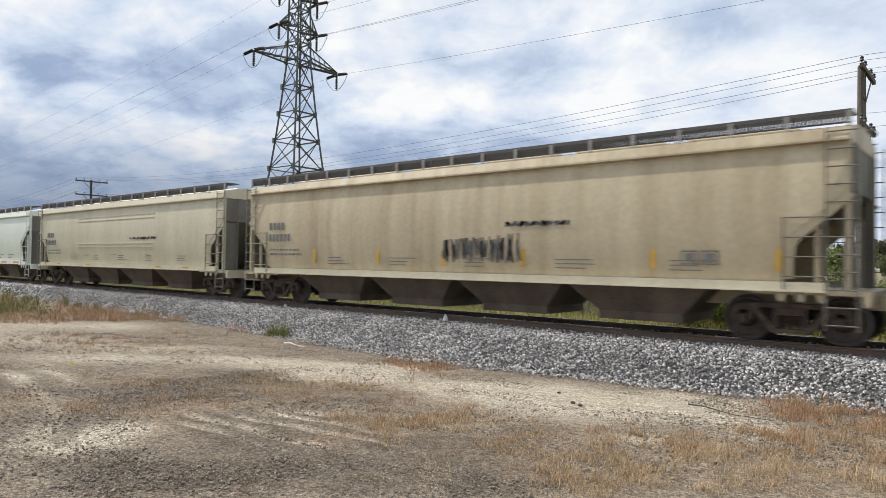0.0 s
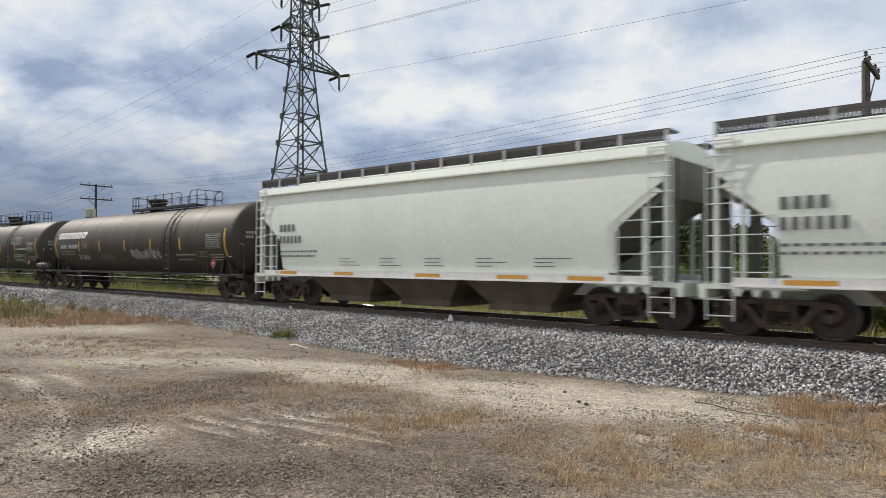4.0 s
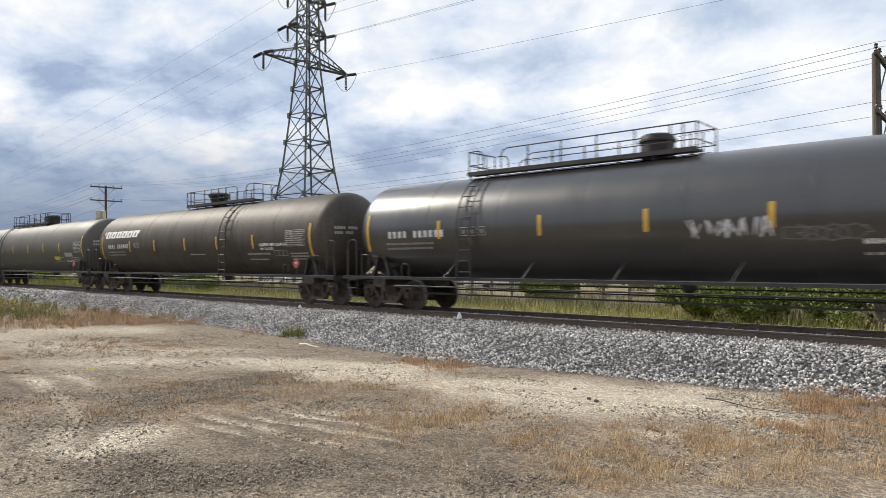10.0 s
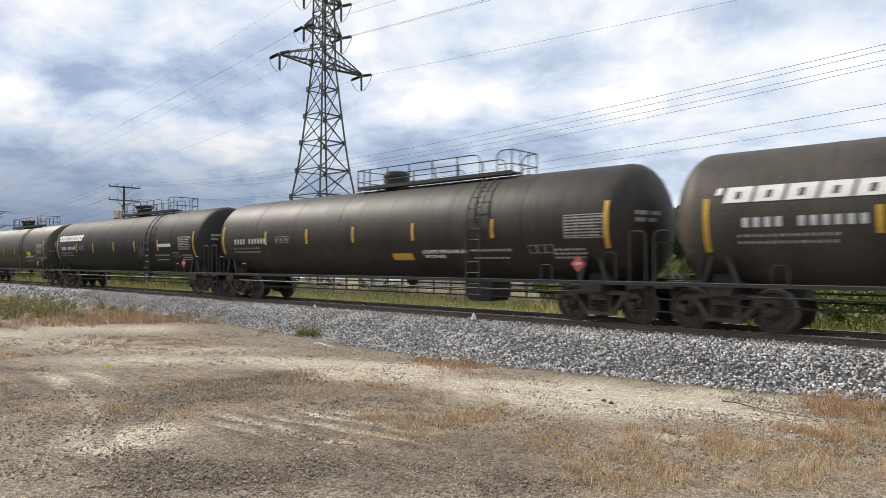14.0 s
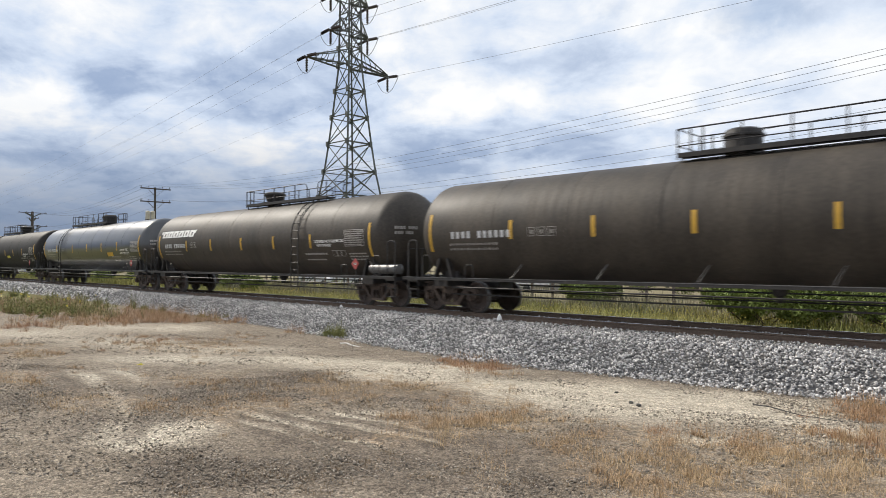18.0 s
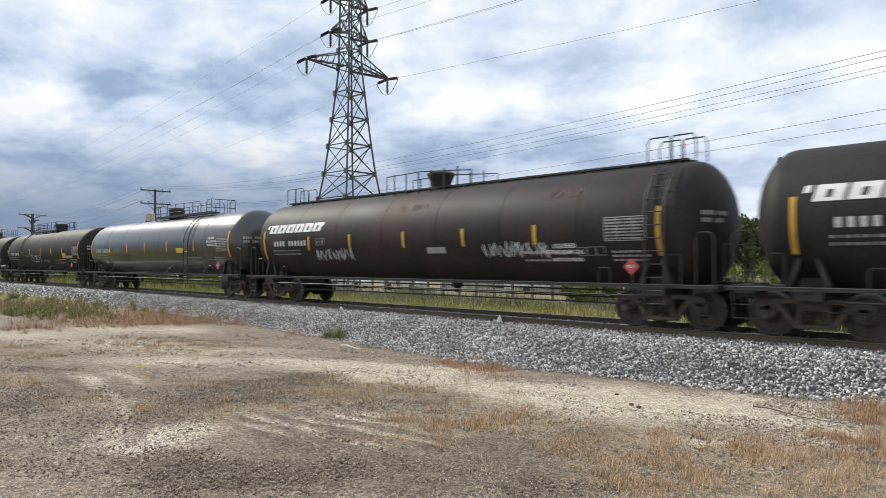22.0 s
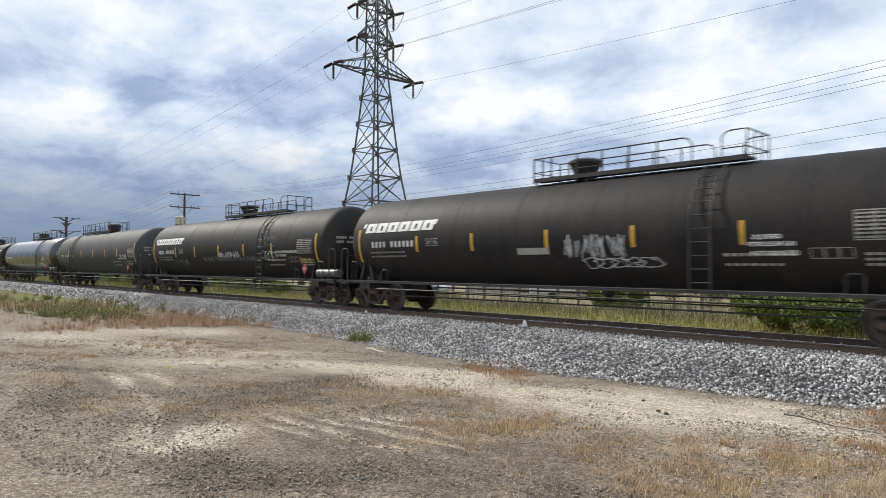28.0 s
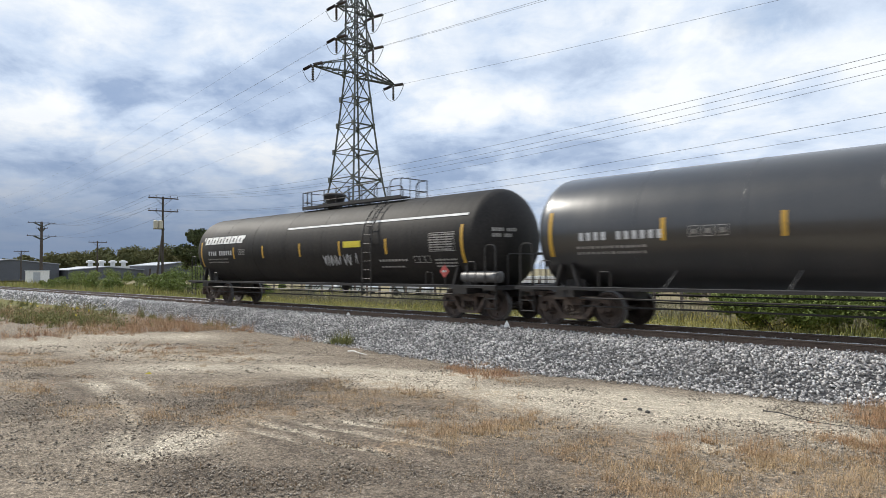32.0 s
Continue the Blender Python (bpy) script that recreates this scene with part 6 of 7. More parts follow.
def make_pylon():
    tower = tagged(new("transmission_tower"), "tall galvanised steel lattice transmission tower behind the track", "tower")
    tower.matrix_basis = pose(PX, PY, 0, 0, 0, 1.5)
    corner = lambda z, i: Vector((half_width(z) * (1 if i in (1, 2) else -1), half_width(z) * (1 if i in (2, 3) else -1), z))
    for i in range(4):
        for a, b in zip(LEVELS, LEVELS[1:]):
            bm = bmesh.new()
            beam(bm, corner(a, i), corner(b, i), 0.14)
            part("leg", bm, "galvanised", tower)
    for a, b in zip(LEVELS, LEVELS[1:]):
        for i in range(4):
            j = (i + 1) % 4
            bm = bmesh.new()
            beam(bm, corner(b, i), corner(b, j), 0.09)
            part("tie", bm, "galvanised", tower)
            for c, d in ((corner(a, i), corner(b, j)), (corner(a, j), corner(b, i))):
                bm = bmesh.new()
                beam(bm, c, d, 0.065)
                part("brace", bm, "galvanised", tower)
    for z in LEVELS[2:9]:
        for i in range(4):
            c = corner(z, i)
            bm = bmesh.new()
            box(bm, c.x - 0.11, c.x + 0.11, c.y - 0.11, c.y + 0.11, z - 0.2, z + 0.2)
            part("gusset", bm, "galvanised", tower)
    for z, reach in ARMS:
        w = half_width(z)
        for s in (-1, 1):
            bars_of_arm = []
            tip = Vector((0, s * reach, z - 0.05))
            for e in (-1, 1):
                bars_of_arm.append((Vector((e * w, s * w, z)), tip, 0.14))
                bars_of_arm.append((Vector((e * w, s * w, z + 1.15)), tip + Vector((0, 0, 0.12)), 0.10))
                for k in range(1, 5):
                    f, g = k / 5, (k - 0.5) / 5
                    p = Vector((e * w, s * w, z)).lerp(tip, f)
                    q = Vector((e * w, s * w, z + 1.15)).lerp(tip, g)
                    bars_of_arm.append((p, q, 0.055))
            for k in range(1, 5):
                f = k / 5
                bars_of_arm.append((Vector((-w, s * w, z)).lerp(tip, f), Vector((w, s * w, z)).lerp(tip, f - 0.2), 0.06))
            arm_ob = None
            for p, q, wide in bars_of_arm:
                bm = bmesh.new()
                beam(bm, p, q, wide)
                if arm_ob is None:
                    arm_ob = part("cross_arm", bm, "galvanised", tower)
                else:
                    part("arm_bar", bm, "galvanised", arm_ob)
            # strain strings towards both spans, and the jumper's hanging string
            for dx in (-1, 1):
                st = bmesh.new()
                d = Vector((dx * 1.25, 0, -0.12))
                lathe_along(st, tip + d * 0.18, tip + d, 0.125)
                part("insulator_string", st, "porcelain", arm_ob)
            st = bmesh.new()
            lathe_along(st, tip + Vector((0, 0, -0.1)), tip + Vector((0, 0, -1.25)), 0.12)
            part("insulator_string", st, "porcelain", arm_ob)
            ju = bmesh.new()
            pts = [tip + Vector((1.35 * u, 0, -0.12 - 1.2 * (1 - u * u))) for u in np.linspace(-1, 1, 11)]
            pipe(ju, pts, 0.02, 4)
            part("jumper", ju, "wire", arm_ob)


def lathe_along(bm, a, b, r):
    a, b = Vector(a), Vector(b)
    n = 9
    for i in range(n):
        p, q = a.lerp(b, i / n), a.lerp(b, (i + 0.55) / n)
        rod(bm, p, q, r, 8, r * 0.55)
    rod(bm, a, b, 0.03, 5)


def wire(a, b, sag, r, name="overhead_wire", label="thin dark overhead power wire"):
    a, b = Vector(a), Vector(b)
    bm = bmesh.new()
    pts = [a.lerp(b, u) - Vector((0, 0, 4 * sag * u * (1 - u))) for u in np.linspace(0, 1, 25)]
    pipe(bm, pts, r, 4)
    tagged(new(name, mesh_of(bm, name, "wire")), label, "wire", "overhead wires")


make_pylon()
for z, reach in ARMS:
    for s in (-1, 1):
        tip = (PX, PY + s * reach, z - 0.17)
        wire((tip[0] + 1.25, tip[1], tip[2]), (PX + 190, PY + s * reach + 3, z + 1.5), 3.2, 0.009)
        wire((tip[0] - 1.25, tip[1], tip[2]), (PX - 240, PY + s * reach + 8, z + 0.5), 4.5, 0.006)


def pole_shaft(bm, h, k=1.0):
    lathe(bm, [(-1.3, 0.175 * k), (0, 0.17 * k), (h * 0.5, 0.15 * k), (h - 0.05, 0.12 * k), (h, 0.09 * k)], 12, "z")


def make_pole(x, y, foot, h, arms, turn=0.0, label="weathered wooden utility pole with two cross-arms", thin=1.0, cans=0, wood="pole_wood_shaded"):
    pole = tagged(new("utility_pole"), label, "utility pole", "wooden poles along the track")
    pole.matrix_basis = pose(x, y, foot, 0, 0, turn)
    bm = bmesh.new()
    pole_shaft(bm, h, thin)
    part("shaft", bm, wood, pole)
    for z, reach in arms:
        bm = bmesh.new()
        box(bm, 0.13, 0.23, -reach, reach, z - 0.07, z + 0.07)
        arm = part("cross_arm", bm, "pole_wood_shaded", pole)
        bm = bmesh.new()
        for s in (-1, 1):
            beam(bm, (0.2, s * reach * 0.55, z - 0.05), (0.13, 0, z - 0.95), 0.05 * thin * thin)
        part("arm_brace", bm, "galvanised", arm)
        for s in (-0.94, -0.45, 0.45, 0.94):
            bm = bmesh.new()
            lathe(bm, [(0.07, 0.02), (0.15, 0.02), (0.16, 0.07), (0.22, 0.045), (0.26, 0.06), (0.30, 0.03)], 8, "z", (0.18, s * reach, z))
            part("insulator", bm, "porcelain", arm)
    for i in range(cans):
        bm = bmesh.new()
        lathe(bm, [(0, 0.24), (0.05, 0.27), (0.95, 0.27), (1.0, 0.2), (1.06, 0.05)], 14, "z", (0.40 - 0.1 * i, -0.42 - 0.55 * i, 7.5))
        part("transformer", bm, "cream_paint", pole, "cream pole-mounted transformer")
    if cans:
        bm = bmesh.new()
        rod(bm, (0.2, -1.0, -0.4), (0.2, -0.15, 6.6), 0.15, 10, 0.11)
        part("brace_pole", bm, "pole_wood_shaded", pole, "leaning wooden brace")
        bm = bmesh.new()
        rod(bm, (0.05, -1.7, -0.4), (0.1, -1.55, 2.6), 0.12, 10, 0.10)
        part("stub_pole", bm, "pole_wood_shaded", pole)
        bm = bmesh.new()
        box(bm, 0.1, 0.2, -1.2, 0.2, 7.42, 7.52)
        part("platform", bm, "pole_wood_shaded", pole)
    return pole


make_pole(-3.7, 25.7, -0.8, 9.06, [(8.72, 1.3), (6.9, 1.3)], wood="pole_wood_lit")
make_pole(-83.1, 33.5, -0.8, 11.5, [(11.3, 1.85), (9.7, 1.85)], cans=2)
make_pole(-184.4, 45.0, -0.8, 14.5, [(14.2, 3.0), (12.9, 1.3), (11.0, 3.2)], label="heavy wooden utility pole with three cross-arms", thin=2.3)
make_pole(-143.2, 44.8, -0.8, 8.4, [(8.1, 1.7)], label="slim wooden utility pole with one cross-arm")
make_pole(-185.5, 41.0, 1.0, 5.6, [(5.4, 1.6)], label="short distant wooden pole with one cross-arm")
make_pole(-17.2, 53.3, -0.8, 10.3, [(9.8, 1.2)], label="slim wooden utility pole with one cross-arm")
for dy, za, zb, s in ((-1.22, 8.25, 10.85, 1.3), (-0.58, 8.25, 10.85, 1.5), (0.58, 8.25, 10.85, 1.4), (1.22, 8.25, 10.85, 1.6), (-1.22, 6.4, 9.2, 1.4), (1.22, 6.4, 9.2, 1.2)):
    wire((-3.5, 25.7 + dy, za), (-82.9, 33.5 + dy * 1.42, zb), s, 0.008)
    wire((-3.5, 25.7 + dy, za), (70, 19.0 + dy, za + 1.0), s, 0.007)
    wire((-82.9, 33.5 + dy * 1.42, zb), (-184.2, 45.0 + dy * 2.3, zb + 2.6 if za > 7 else zb + 1.3), 1.8, 0.012)


# ---- plants ----
def blades(name, x, y, z, h, mat, label, seed, width=0.006, lean=0.5, category="grass"):
    """Grass: a bent two-piece blade for every root, all in one mesh."""
    rng = np.random.default_rng(seed)
    n = len(x)
    a = rng.uniform(0, math.tau, n)
    l = lean * rng.uniform(0.05, 1.7, n)
    h = h * rng.uniform(0.55, 1.35, n)
    ux, uy = np.cos(a), np.sin(a)
    wx, wy = -uy * width, ux * width
    wx, wy = wx * rng.uniform(0.6, 1.6, n), wy * rng.uniform(0.6, 1.6, n)
    z0 = z - 0.02
    P = np.empty((n, 5, 3))
    P[:, 0] = np.stack([x - wx, y - wy, z0], -1)
    P[:, 1] = np.stack([x + wx, y + wy, z0], -1)
    l = np.minimum(l, 1.45)
    b = rng.uniform(0.3, 0.62, n)
    mx, my, mz = x + ux * h * np.sin(l * 0.7) * b, y + uy * h * np.sin(l * 0.7) * b, z + h * b * np.cos(l * 0.7)
    mx, my = mx + rng.normal(0, 0.05, n) * h, my + rng.normal(0, 0.05, n) * h
    P[:, 2] = np.stack([mx + wx * 0.7, my + wy * 0.7, mz], -1)
    P[:, 3] = np.stack([mx - wx * 0.7, my - wy * 0.7, mz], -1)
    P[:, 4] = np.stack([x + ux * h * np.sin(l), y + uy * h * np.sin(l), z + h * np.cos(l)], -1)
    base = 5 * np.arange(n)[:, None]
    tri = np.concatenate([base + [0, 1, 2], base + [0, 2, 3], base + [3, 2, 4]])
    return tagged(soup(name, P.reshape(-1, 3), tri, mat), label, category, kind="stuff")


def scattered(rng, spots):
    xs, ys, hs = [], [], []
    for cx, cy, rx, ry, turn, count, h in spots:
        # roots gather in tufts
        k = max(1, count // 24)
        tu, tv = rng.normal(0, 0.85, k) * rx, rng.normal(0, 0.85, k) * ry
        c, s = math.cos(turn), math.sin(turn)
        grows = np.array([noise.noise(((cx + a * c - b * s) * 1.7, (cy + a * s + b * c) * 1.7, 3.3)) for a, b in zip(tu, tv)]) + rng.normal(0, 0.12, k)
        best = np.argsort(-grows)[:max(1, k * 6 // 10)]          # the barer spots stay bare
        pick = best[rng.integers(0, len(best), count)]
        wide = rng.uniform(0.03, 0.11, k)[pick]
        u, v = tu[pick] + rng.normal(0, 1, count) * wide, tv[pick] + rng.normal(0, 1, count) * wide
        xs.append(cx + u * c - v * s)
        ys.append(cy + u * s + v * c)
        hs.append(h * rng.uniform(0.4, 1.15, count) * rng.uniform(0.35, 1.4, k)[pick])
    return np.concatenate(xs), np.concatenate(ys), np.concatenate(hs)


def make_lot_plants():
    rng = np.random.default_rng(21)
    x, y, h = scattered(rng, DRY + [(-33.0, 8.4, 3.6, 1.5, 0.2, 2600, 0.42), (-27.5, 9.6, 2.2, 1.2, 0.1, 1700, 0.36), (-40.0, 10.5, 5.0, 2.0, 0.1, 1600, 0.5)])
    blades("dry_grass", x, y, ground_height(x, y), h * 0.9, "dry_grass", "sparse tufts of straw-coloured dead grass on the lot", 22, 0.0019, 1.15)
    RED_FAR = [(-34.5, 9.3, 2.6, 1.1, 0.2, 2600, 0.65), (-36, 7.4, 3.0, 1.2, 0.2, 2800, 0.5), (-31, 7.5, 2.5, 2.0, 0.2, 2300, 0.40), (-27.3, 11.2, 1.6, 1.0, 0.2, 2600, 0.5), (-24.2, 9.9, 1.1, 1.6, 0.1, 4300, 0.48),
           (-24.0, 7.8, 1.3, 1.2, 0.2, 2200, 0.36), (-22.6, 5.6, 1.3, 1.6, 0.2, 2200, 0.28)]
    RED_MIDDLE = [(-15.95, 7.17, 1.05, 0.75, 1.21, 1162, 0.11), (-17.82, 6.81, 0.69, 0.54, -0.38, 670, 0.10), (-23.55, 12.56, 1.42, 0.45, -0.47, 989, 0.28), (-18.57, 12.08, 1.09, 0.25, -0.57, 547, 0.25), (-14.86, 3.64, 1.05, 0.57, -0.15, 934, 0.10), (-11.34, 2.53, 0.54, 0.24, -0.13, 376, 0.10), (-11.97, 3.67, 0.52, 0.34, 0.88, 434, 0.06), (-17.20, 9.53, 0.59, 0.45, -0.74, 543, 0.10)]
    RED_NEAR = [(-9.13, 10.42, 0.72, 0.32, -0.95, 1600, 0.20), (-10.00, 10.67, 0.57, 0.27, -0.92, 1132, 0.14), (-8.43, 10.21, 0.57, 0.32, -1.08, 1312, 0.10), (-2.73, 7.64, 0.31, 0.16, 1.26, 506, 0.10), (-3.80, 7.21, 0.30, 0.16, 1.21, 516, 0.10), (-2.56, 11.11, 0.95, 0.27, -1.43, 1745, 0.20), (-2.04, 9.36, 0.67, 0.17, -1.42, 886, 0.16), (-2.42, 8.85, 0.29, 0.14, 1.40, 459, 0.10)]
    RED_EDGE = [(-2.12, 12.37, 0.78, 0.35, 1.49, 1627, 0.18), (-1.52, 11.76, 1.05, 0.27, -1.52, 1678, 0.18), (-2.28, 10.99, 0.46, 0.19, 1.51, 690, 0.10)]
    RED = RED_FAR + RED_MIDDLE + RED_NEAR + RED_EDGE
    x, y, h = scattered(rng, RED)
    blades("rusty_weeds", x, y, ground_height(x, y), h, "red_grass", "rust-red dried weeds at the edge of the ballast", 23, 0.0026, 0.95)
    GREEN = [(-29.5, 7.7, 2.2, 1.1, 0.25, 3600, 0.42), (-36, 10.2, 4.0, 1.8, 0.25, 2600, 0.45), (-16.3, 11.95, 0.26, 0.2, 0, 700, 0.4), (-28, 12.4, 2.5, 0.4, 0.1, 900, 0.25), (-45, 11, 8, 3.0, 0.1, 2500, 0.6)]
    x, y, h = scattered(rng, GREEN)
    blades("green_weeds", x, y, ground_height(x, y), h, "green_weed", "low green weeds growing by the dirt track", 24, 0.009, 0.9)
    # leafy clumps in the green patch
    k = 150
    cen = np.stack([rng.normal(-30.6, 2.6, k), rng.normal(7.9, 1.0, k), np.zeros(k)], -1)
    cen[:, 2] = ground_height(cen[:, 0], cen[:, 1]) + rng.uniform(0.05, 0.28, k)
    pts, f = leaf_cloud(rng, cen, rng.uniform(0.14, 0.34, k), 3200, 0.035)
    tagged(soup("leafy_weeds", pts, f, "green_weed"), "leafy green weeds in a clump beside the dirt track", "weeds", kind="stuff")
    # short dead weeds in the dark gravel
    WEED = [(d[0], d[1], d[2] * 1.1, d[3] * 1.2, d[4], int((1500 if 3.5 < d[1] < 7 else 700) * d[2] * d[3] + 120), 0.045) for d in DAMP if d[1] < 9 and d[0] < -2.5]
    x, y, h = scattered(rng, WEED)
    blades("dead_weeds", x, y, ground_height(x, y), h, "brown_weed", "short brown dead weeds in the dark gravel", 27, 0.002, 1.3)
    cx, cy = [], []
    for d in DAMP:
        if d[1] < 9:
            k = int(1500 * d[2] * d[3] + 150)
            u, v = rng.normal(0, 0.95, k) * d[2], rng.normal(0, 0.95, k) * d[3]
            cx.append(d[0] + u * math.cos(d[4]) - v * math.sin(d[4]))
            cy.append(d[1] + u * math.sin(d[4]) + v * math.cos(d[4]))
    cx, cy = np.concatenate(cx), np.concatenate(cy)
    ch = 0.014 * rng.random(len(cx)) ** 1.7
    stones("dark_gravel", cx, cy, ground_height(cx, cy) + 0.002, ch + 0.004, "dark_chip", "dark damp gravel chips on the lot", 28)
    # yellow blooms among the weeds
    bx, by = rng.normal(-31, 2.4, 26), rng.normal(8.0, 0.9, 26)
    blooms("yellow_flowers", bx, by, ground_height(bx, by) + rng.uniform(0.35, 0.75, 26), 0.05, "small yellow blooms among the weeds", 25)
    # pebbles and chips on the near ground
    n = 150000
    px = -0.5 - 19 * rng.random(n) ** 1.25
    py = 1.4 + 11.0 * rng.random(n) ** 1.2
    away = np.hypot(px, py)
    keep = (away > 2.6) & (py > -px * 0.13) & (py < -px * 4.8) & (rng.random(n) < np.clip(5.6 / away, 0.2, 1) * (0.75 + 0.25 * np.sin(px * 2.3 + np.sin(py * 3.1)) * np.sin(py * 2.7)))
    px, py = px[keep], py[keep]
    size = (0.0035 + 0.0145 * rng.random(len(px)) ** 3.2) * (0.8 + 0.03 * np.hypot(px, py))
    stones("pebbles", px, py, ground_height(px, py) + size * 0.1, size, "pebble", "loose pale and dark pebbles strewn over the lot", 26)


def pale_gravel():
    rng = np.random.default_rng(29)
    n = 5200
    x = np.concatenate([rng.normal(-2.2, 0.8, n), rng.normal(-4.5, 2.6, n // 2), rng.normal(-17, 3.0, n // 4)])
    y = np.concatenate([rng.normal(9.0, 1.3, n), rng.normal(11.0, 0.7, n // 2), rng.normal(8.2, 1.4, n // 4)])
    size = 0.005 + 0.02 * rng.random(len(x)) ** 3
    stones("pale_gravel", x, y, ground_height(x, y) + size * 0.2, size, "pebble", "scattered pale gravel near the ballast", 30)


def blooms(name, x, y, z, size, label, seed, mat="flower"):
    n = len(x)
    rng = np.random.default_rng(seed)
    d = rng.normal(0, 1, (n, 6, 3)) * size * 0.6
    P = np.stack([x, y, z], -1)[:, None] + d
    f = (np.array([[0, 1, 2], [3, 4, 5]])[None] + 6 * np.arange(n)[:, None, None]).reshape(-1, 3)
    tagged(soup(name, P.reshape(-1, 3), f, mat), label, "flowers", kind="stuff")


def make_field():
    rng = np.random.default_rng(31)
    n = 70000
    x = 8 - 110 * rng.random(n) ** 1.5
    y = 18.0 + 13 * rng.random(n) ** 1.3
    h = np.interp(y, [18, 19.5, 23, 31], [0.12, 0.30, 0.45, 0.55]) * rng.uniform(0.5, 1.3, n)
    h *= 0.8 + 0.4 * np.sin(x * 0.7) * np.sin(y * 1.3)
    z = np.maximum(ground_height(x, y), np.where(y < TRACK + 4.2, bed_height(x, y), -9))
    blades("field_grass", x, y, z, np.maximum(h, 0.06), "field_grass", "long yellow-green grass along the far side of the track", 32, 0.009, 0.6)
    n = 20000
    x, y = 8 - 80 * rng.random(n), 27.5 + 5.5 * rng.random(n)
    h = (0.75 + 0.35 * np.sin(x * 0.6 + y) * np.sin(x * 0.23)) * rng.uniform(0.6, 1.3, n)
    blades("dry_brush", x, y, ground_height(x, y), h, "brush", "tall dull brown and olive brush behind the field", 35, 0.012)
    n = 26000
    x = -58 - 90 * rng.random(n) ** 1.2
    y = np.interp(x, [-150, -58], [16.5, 18.5]) + rng.random(n) ** 1.2 * 26
    tuft = np.sin(x * 0.55) * np.sin(y * 0.8 + x * 0.2) + rng.normal(0, 0.35, n)
    h = np.clip(0.5 + 0.5 * tuft, 0.15, 1.3)
    blades("far_weeds", x, y, ground_height(x, y), h, "field_grass", "rough tall yellow-green weeds along the far track", 34, 0.03)
    n = 4200
    x, y = -2 - 42 * rng.random(n), 20 + 7 * rng.random(n)
    keep = np.sin(x * 0.45 + 1) + np.sin(y * 0.9) > -0.2
    x, y = x[keep], y[keep]
    blooms("goldenrod", x, y, ground_height(x, y) + rng.uniform(0.35, 0.6, len(x)), 0.022, "yellow goldenrod blooms in the long grass", 33)


def leaf_cloud(rng, centres, radii, count, size):
    """Leaves on and inside clumps: two-triangle leaves, uneven, with gaps."""
    k = len(centres)
    pick = rng.choice(k, count, p=radii ** 2 / (radii ** 2).sum())
    d = rng.normal(0, 1, (count, 3))
    d /= np.linalg.norm(d, axis=1)[:, None]
    rad = radii[pick] * rng.uniform(0.45, 1.08, count)
    c = centres[pick] + d * rad[:, None] * [1, 1, 0.85]
    u = rng.normal(0, 1, (count, 3))
    u /= np.linalg.norm(u, axis=1)[:, None]
    v = np.cross(u, rng.normal(0, 1, (count, 3)))
    v /= np.linalg.norm(v, axis=1)[:, None]
    s = size * rng.uniform(0.6, 1.4, count)[:, None]
    P = np.stack([c - u * s, c + v * s * 0.55, c + u * s, c - v * s * 0.55], 1)
    f = np.arange(count * 4).reshape(count, 4)
    return P.reshape(-1, 3), f


def leaf_part(name, pts, faces, mat, parent, label=""):
    ob = soup(name, pts, faces, mat)
    ob.parent = parent
    if label:
        ob["label"] = label
    return ob


def make_tree(x, y, foot, h, spread, seed, leaves=2600, size=0.16, mat="tree_leaf", label="leafy green tree with an uneven crown", bare=0.25):
    rng = np.random.default_rng(seed)
    tree = tagged(new("tree"), label, "tree", "trees behind the track")
    tree.matrix_basis = pose(x, y, foot)
    bm = bmesh.new()
    r = h * 0.028
    rod(bm, (0, 0, -0.3), (0.05 * h * rng.normal(0, 0.4), 0.0, h * 0.45), r, 8, r * 0.65)
    part("trunk", bm, "bark", tree)
    centres, radii = [], []
    limbs = 7
    for i in range(limbs):
        a = i * math.tau / limbs + rng.normal(0, 0.4)
        z0 = h * rng.uniform(bare, 0.45)
        p = Vector((0, 0, z0))
        q = Vector((math.cos(a) * spread * rng.uniform(0.45, 0.85), math.sin(a) * spread * rng.uniform(0.45, 0.85), h * rng.uniform(0.5, 0.86)))
        bm = bmesh.new()
        rod(bm, p, q, r * 0.42, 5, r * 0.12)
        part("limb", bm, "bark", tree)
        for f in (0.6, 0.85, 1.05):
            c = p.lerp(q, f)
            centres.append((c.x + rng.normal(0, 0.1) * spread, c.y + rng.normal(0, 0.1) * spread, c.z + rng.normal(0, 0.04) * h))
            radii.append(spread * rng.uniform(0.22, 0.42))
    for i in range(4):
        centres.append((rng.normal(0, 0.2) * spread, rng.normal(0, 0.2) * spread, h * rng.uniform(0.78, 0.93)))
        radii.append(spread * rng.uniform(0.2, 0.36))
    pts, f = leaf_cloud(rng, np.array(centres), np.array(radii), leaves, size)
    leaf_part("crown", pts, f, mat, tree)
    return tree


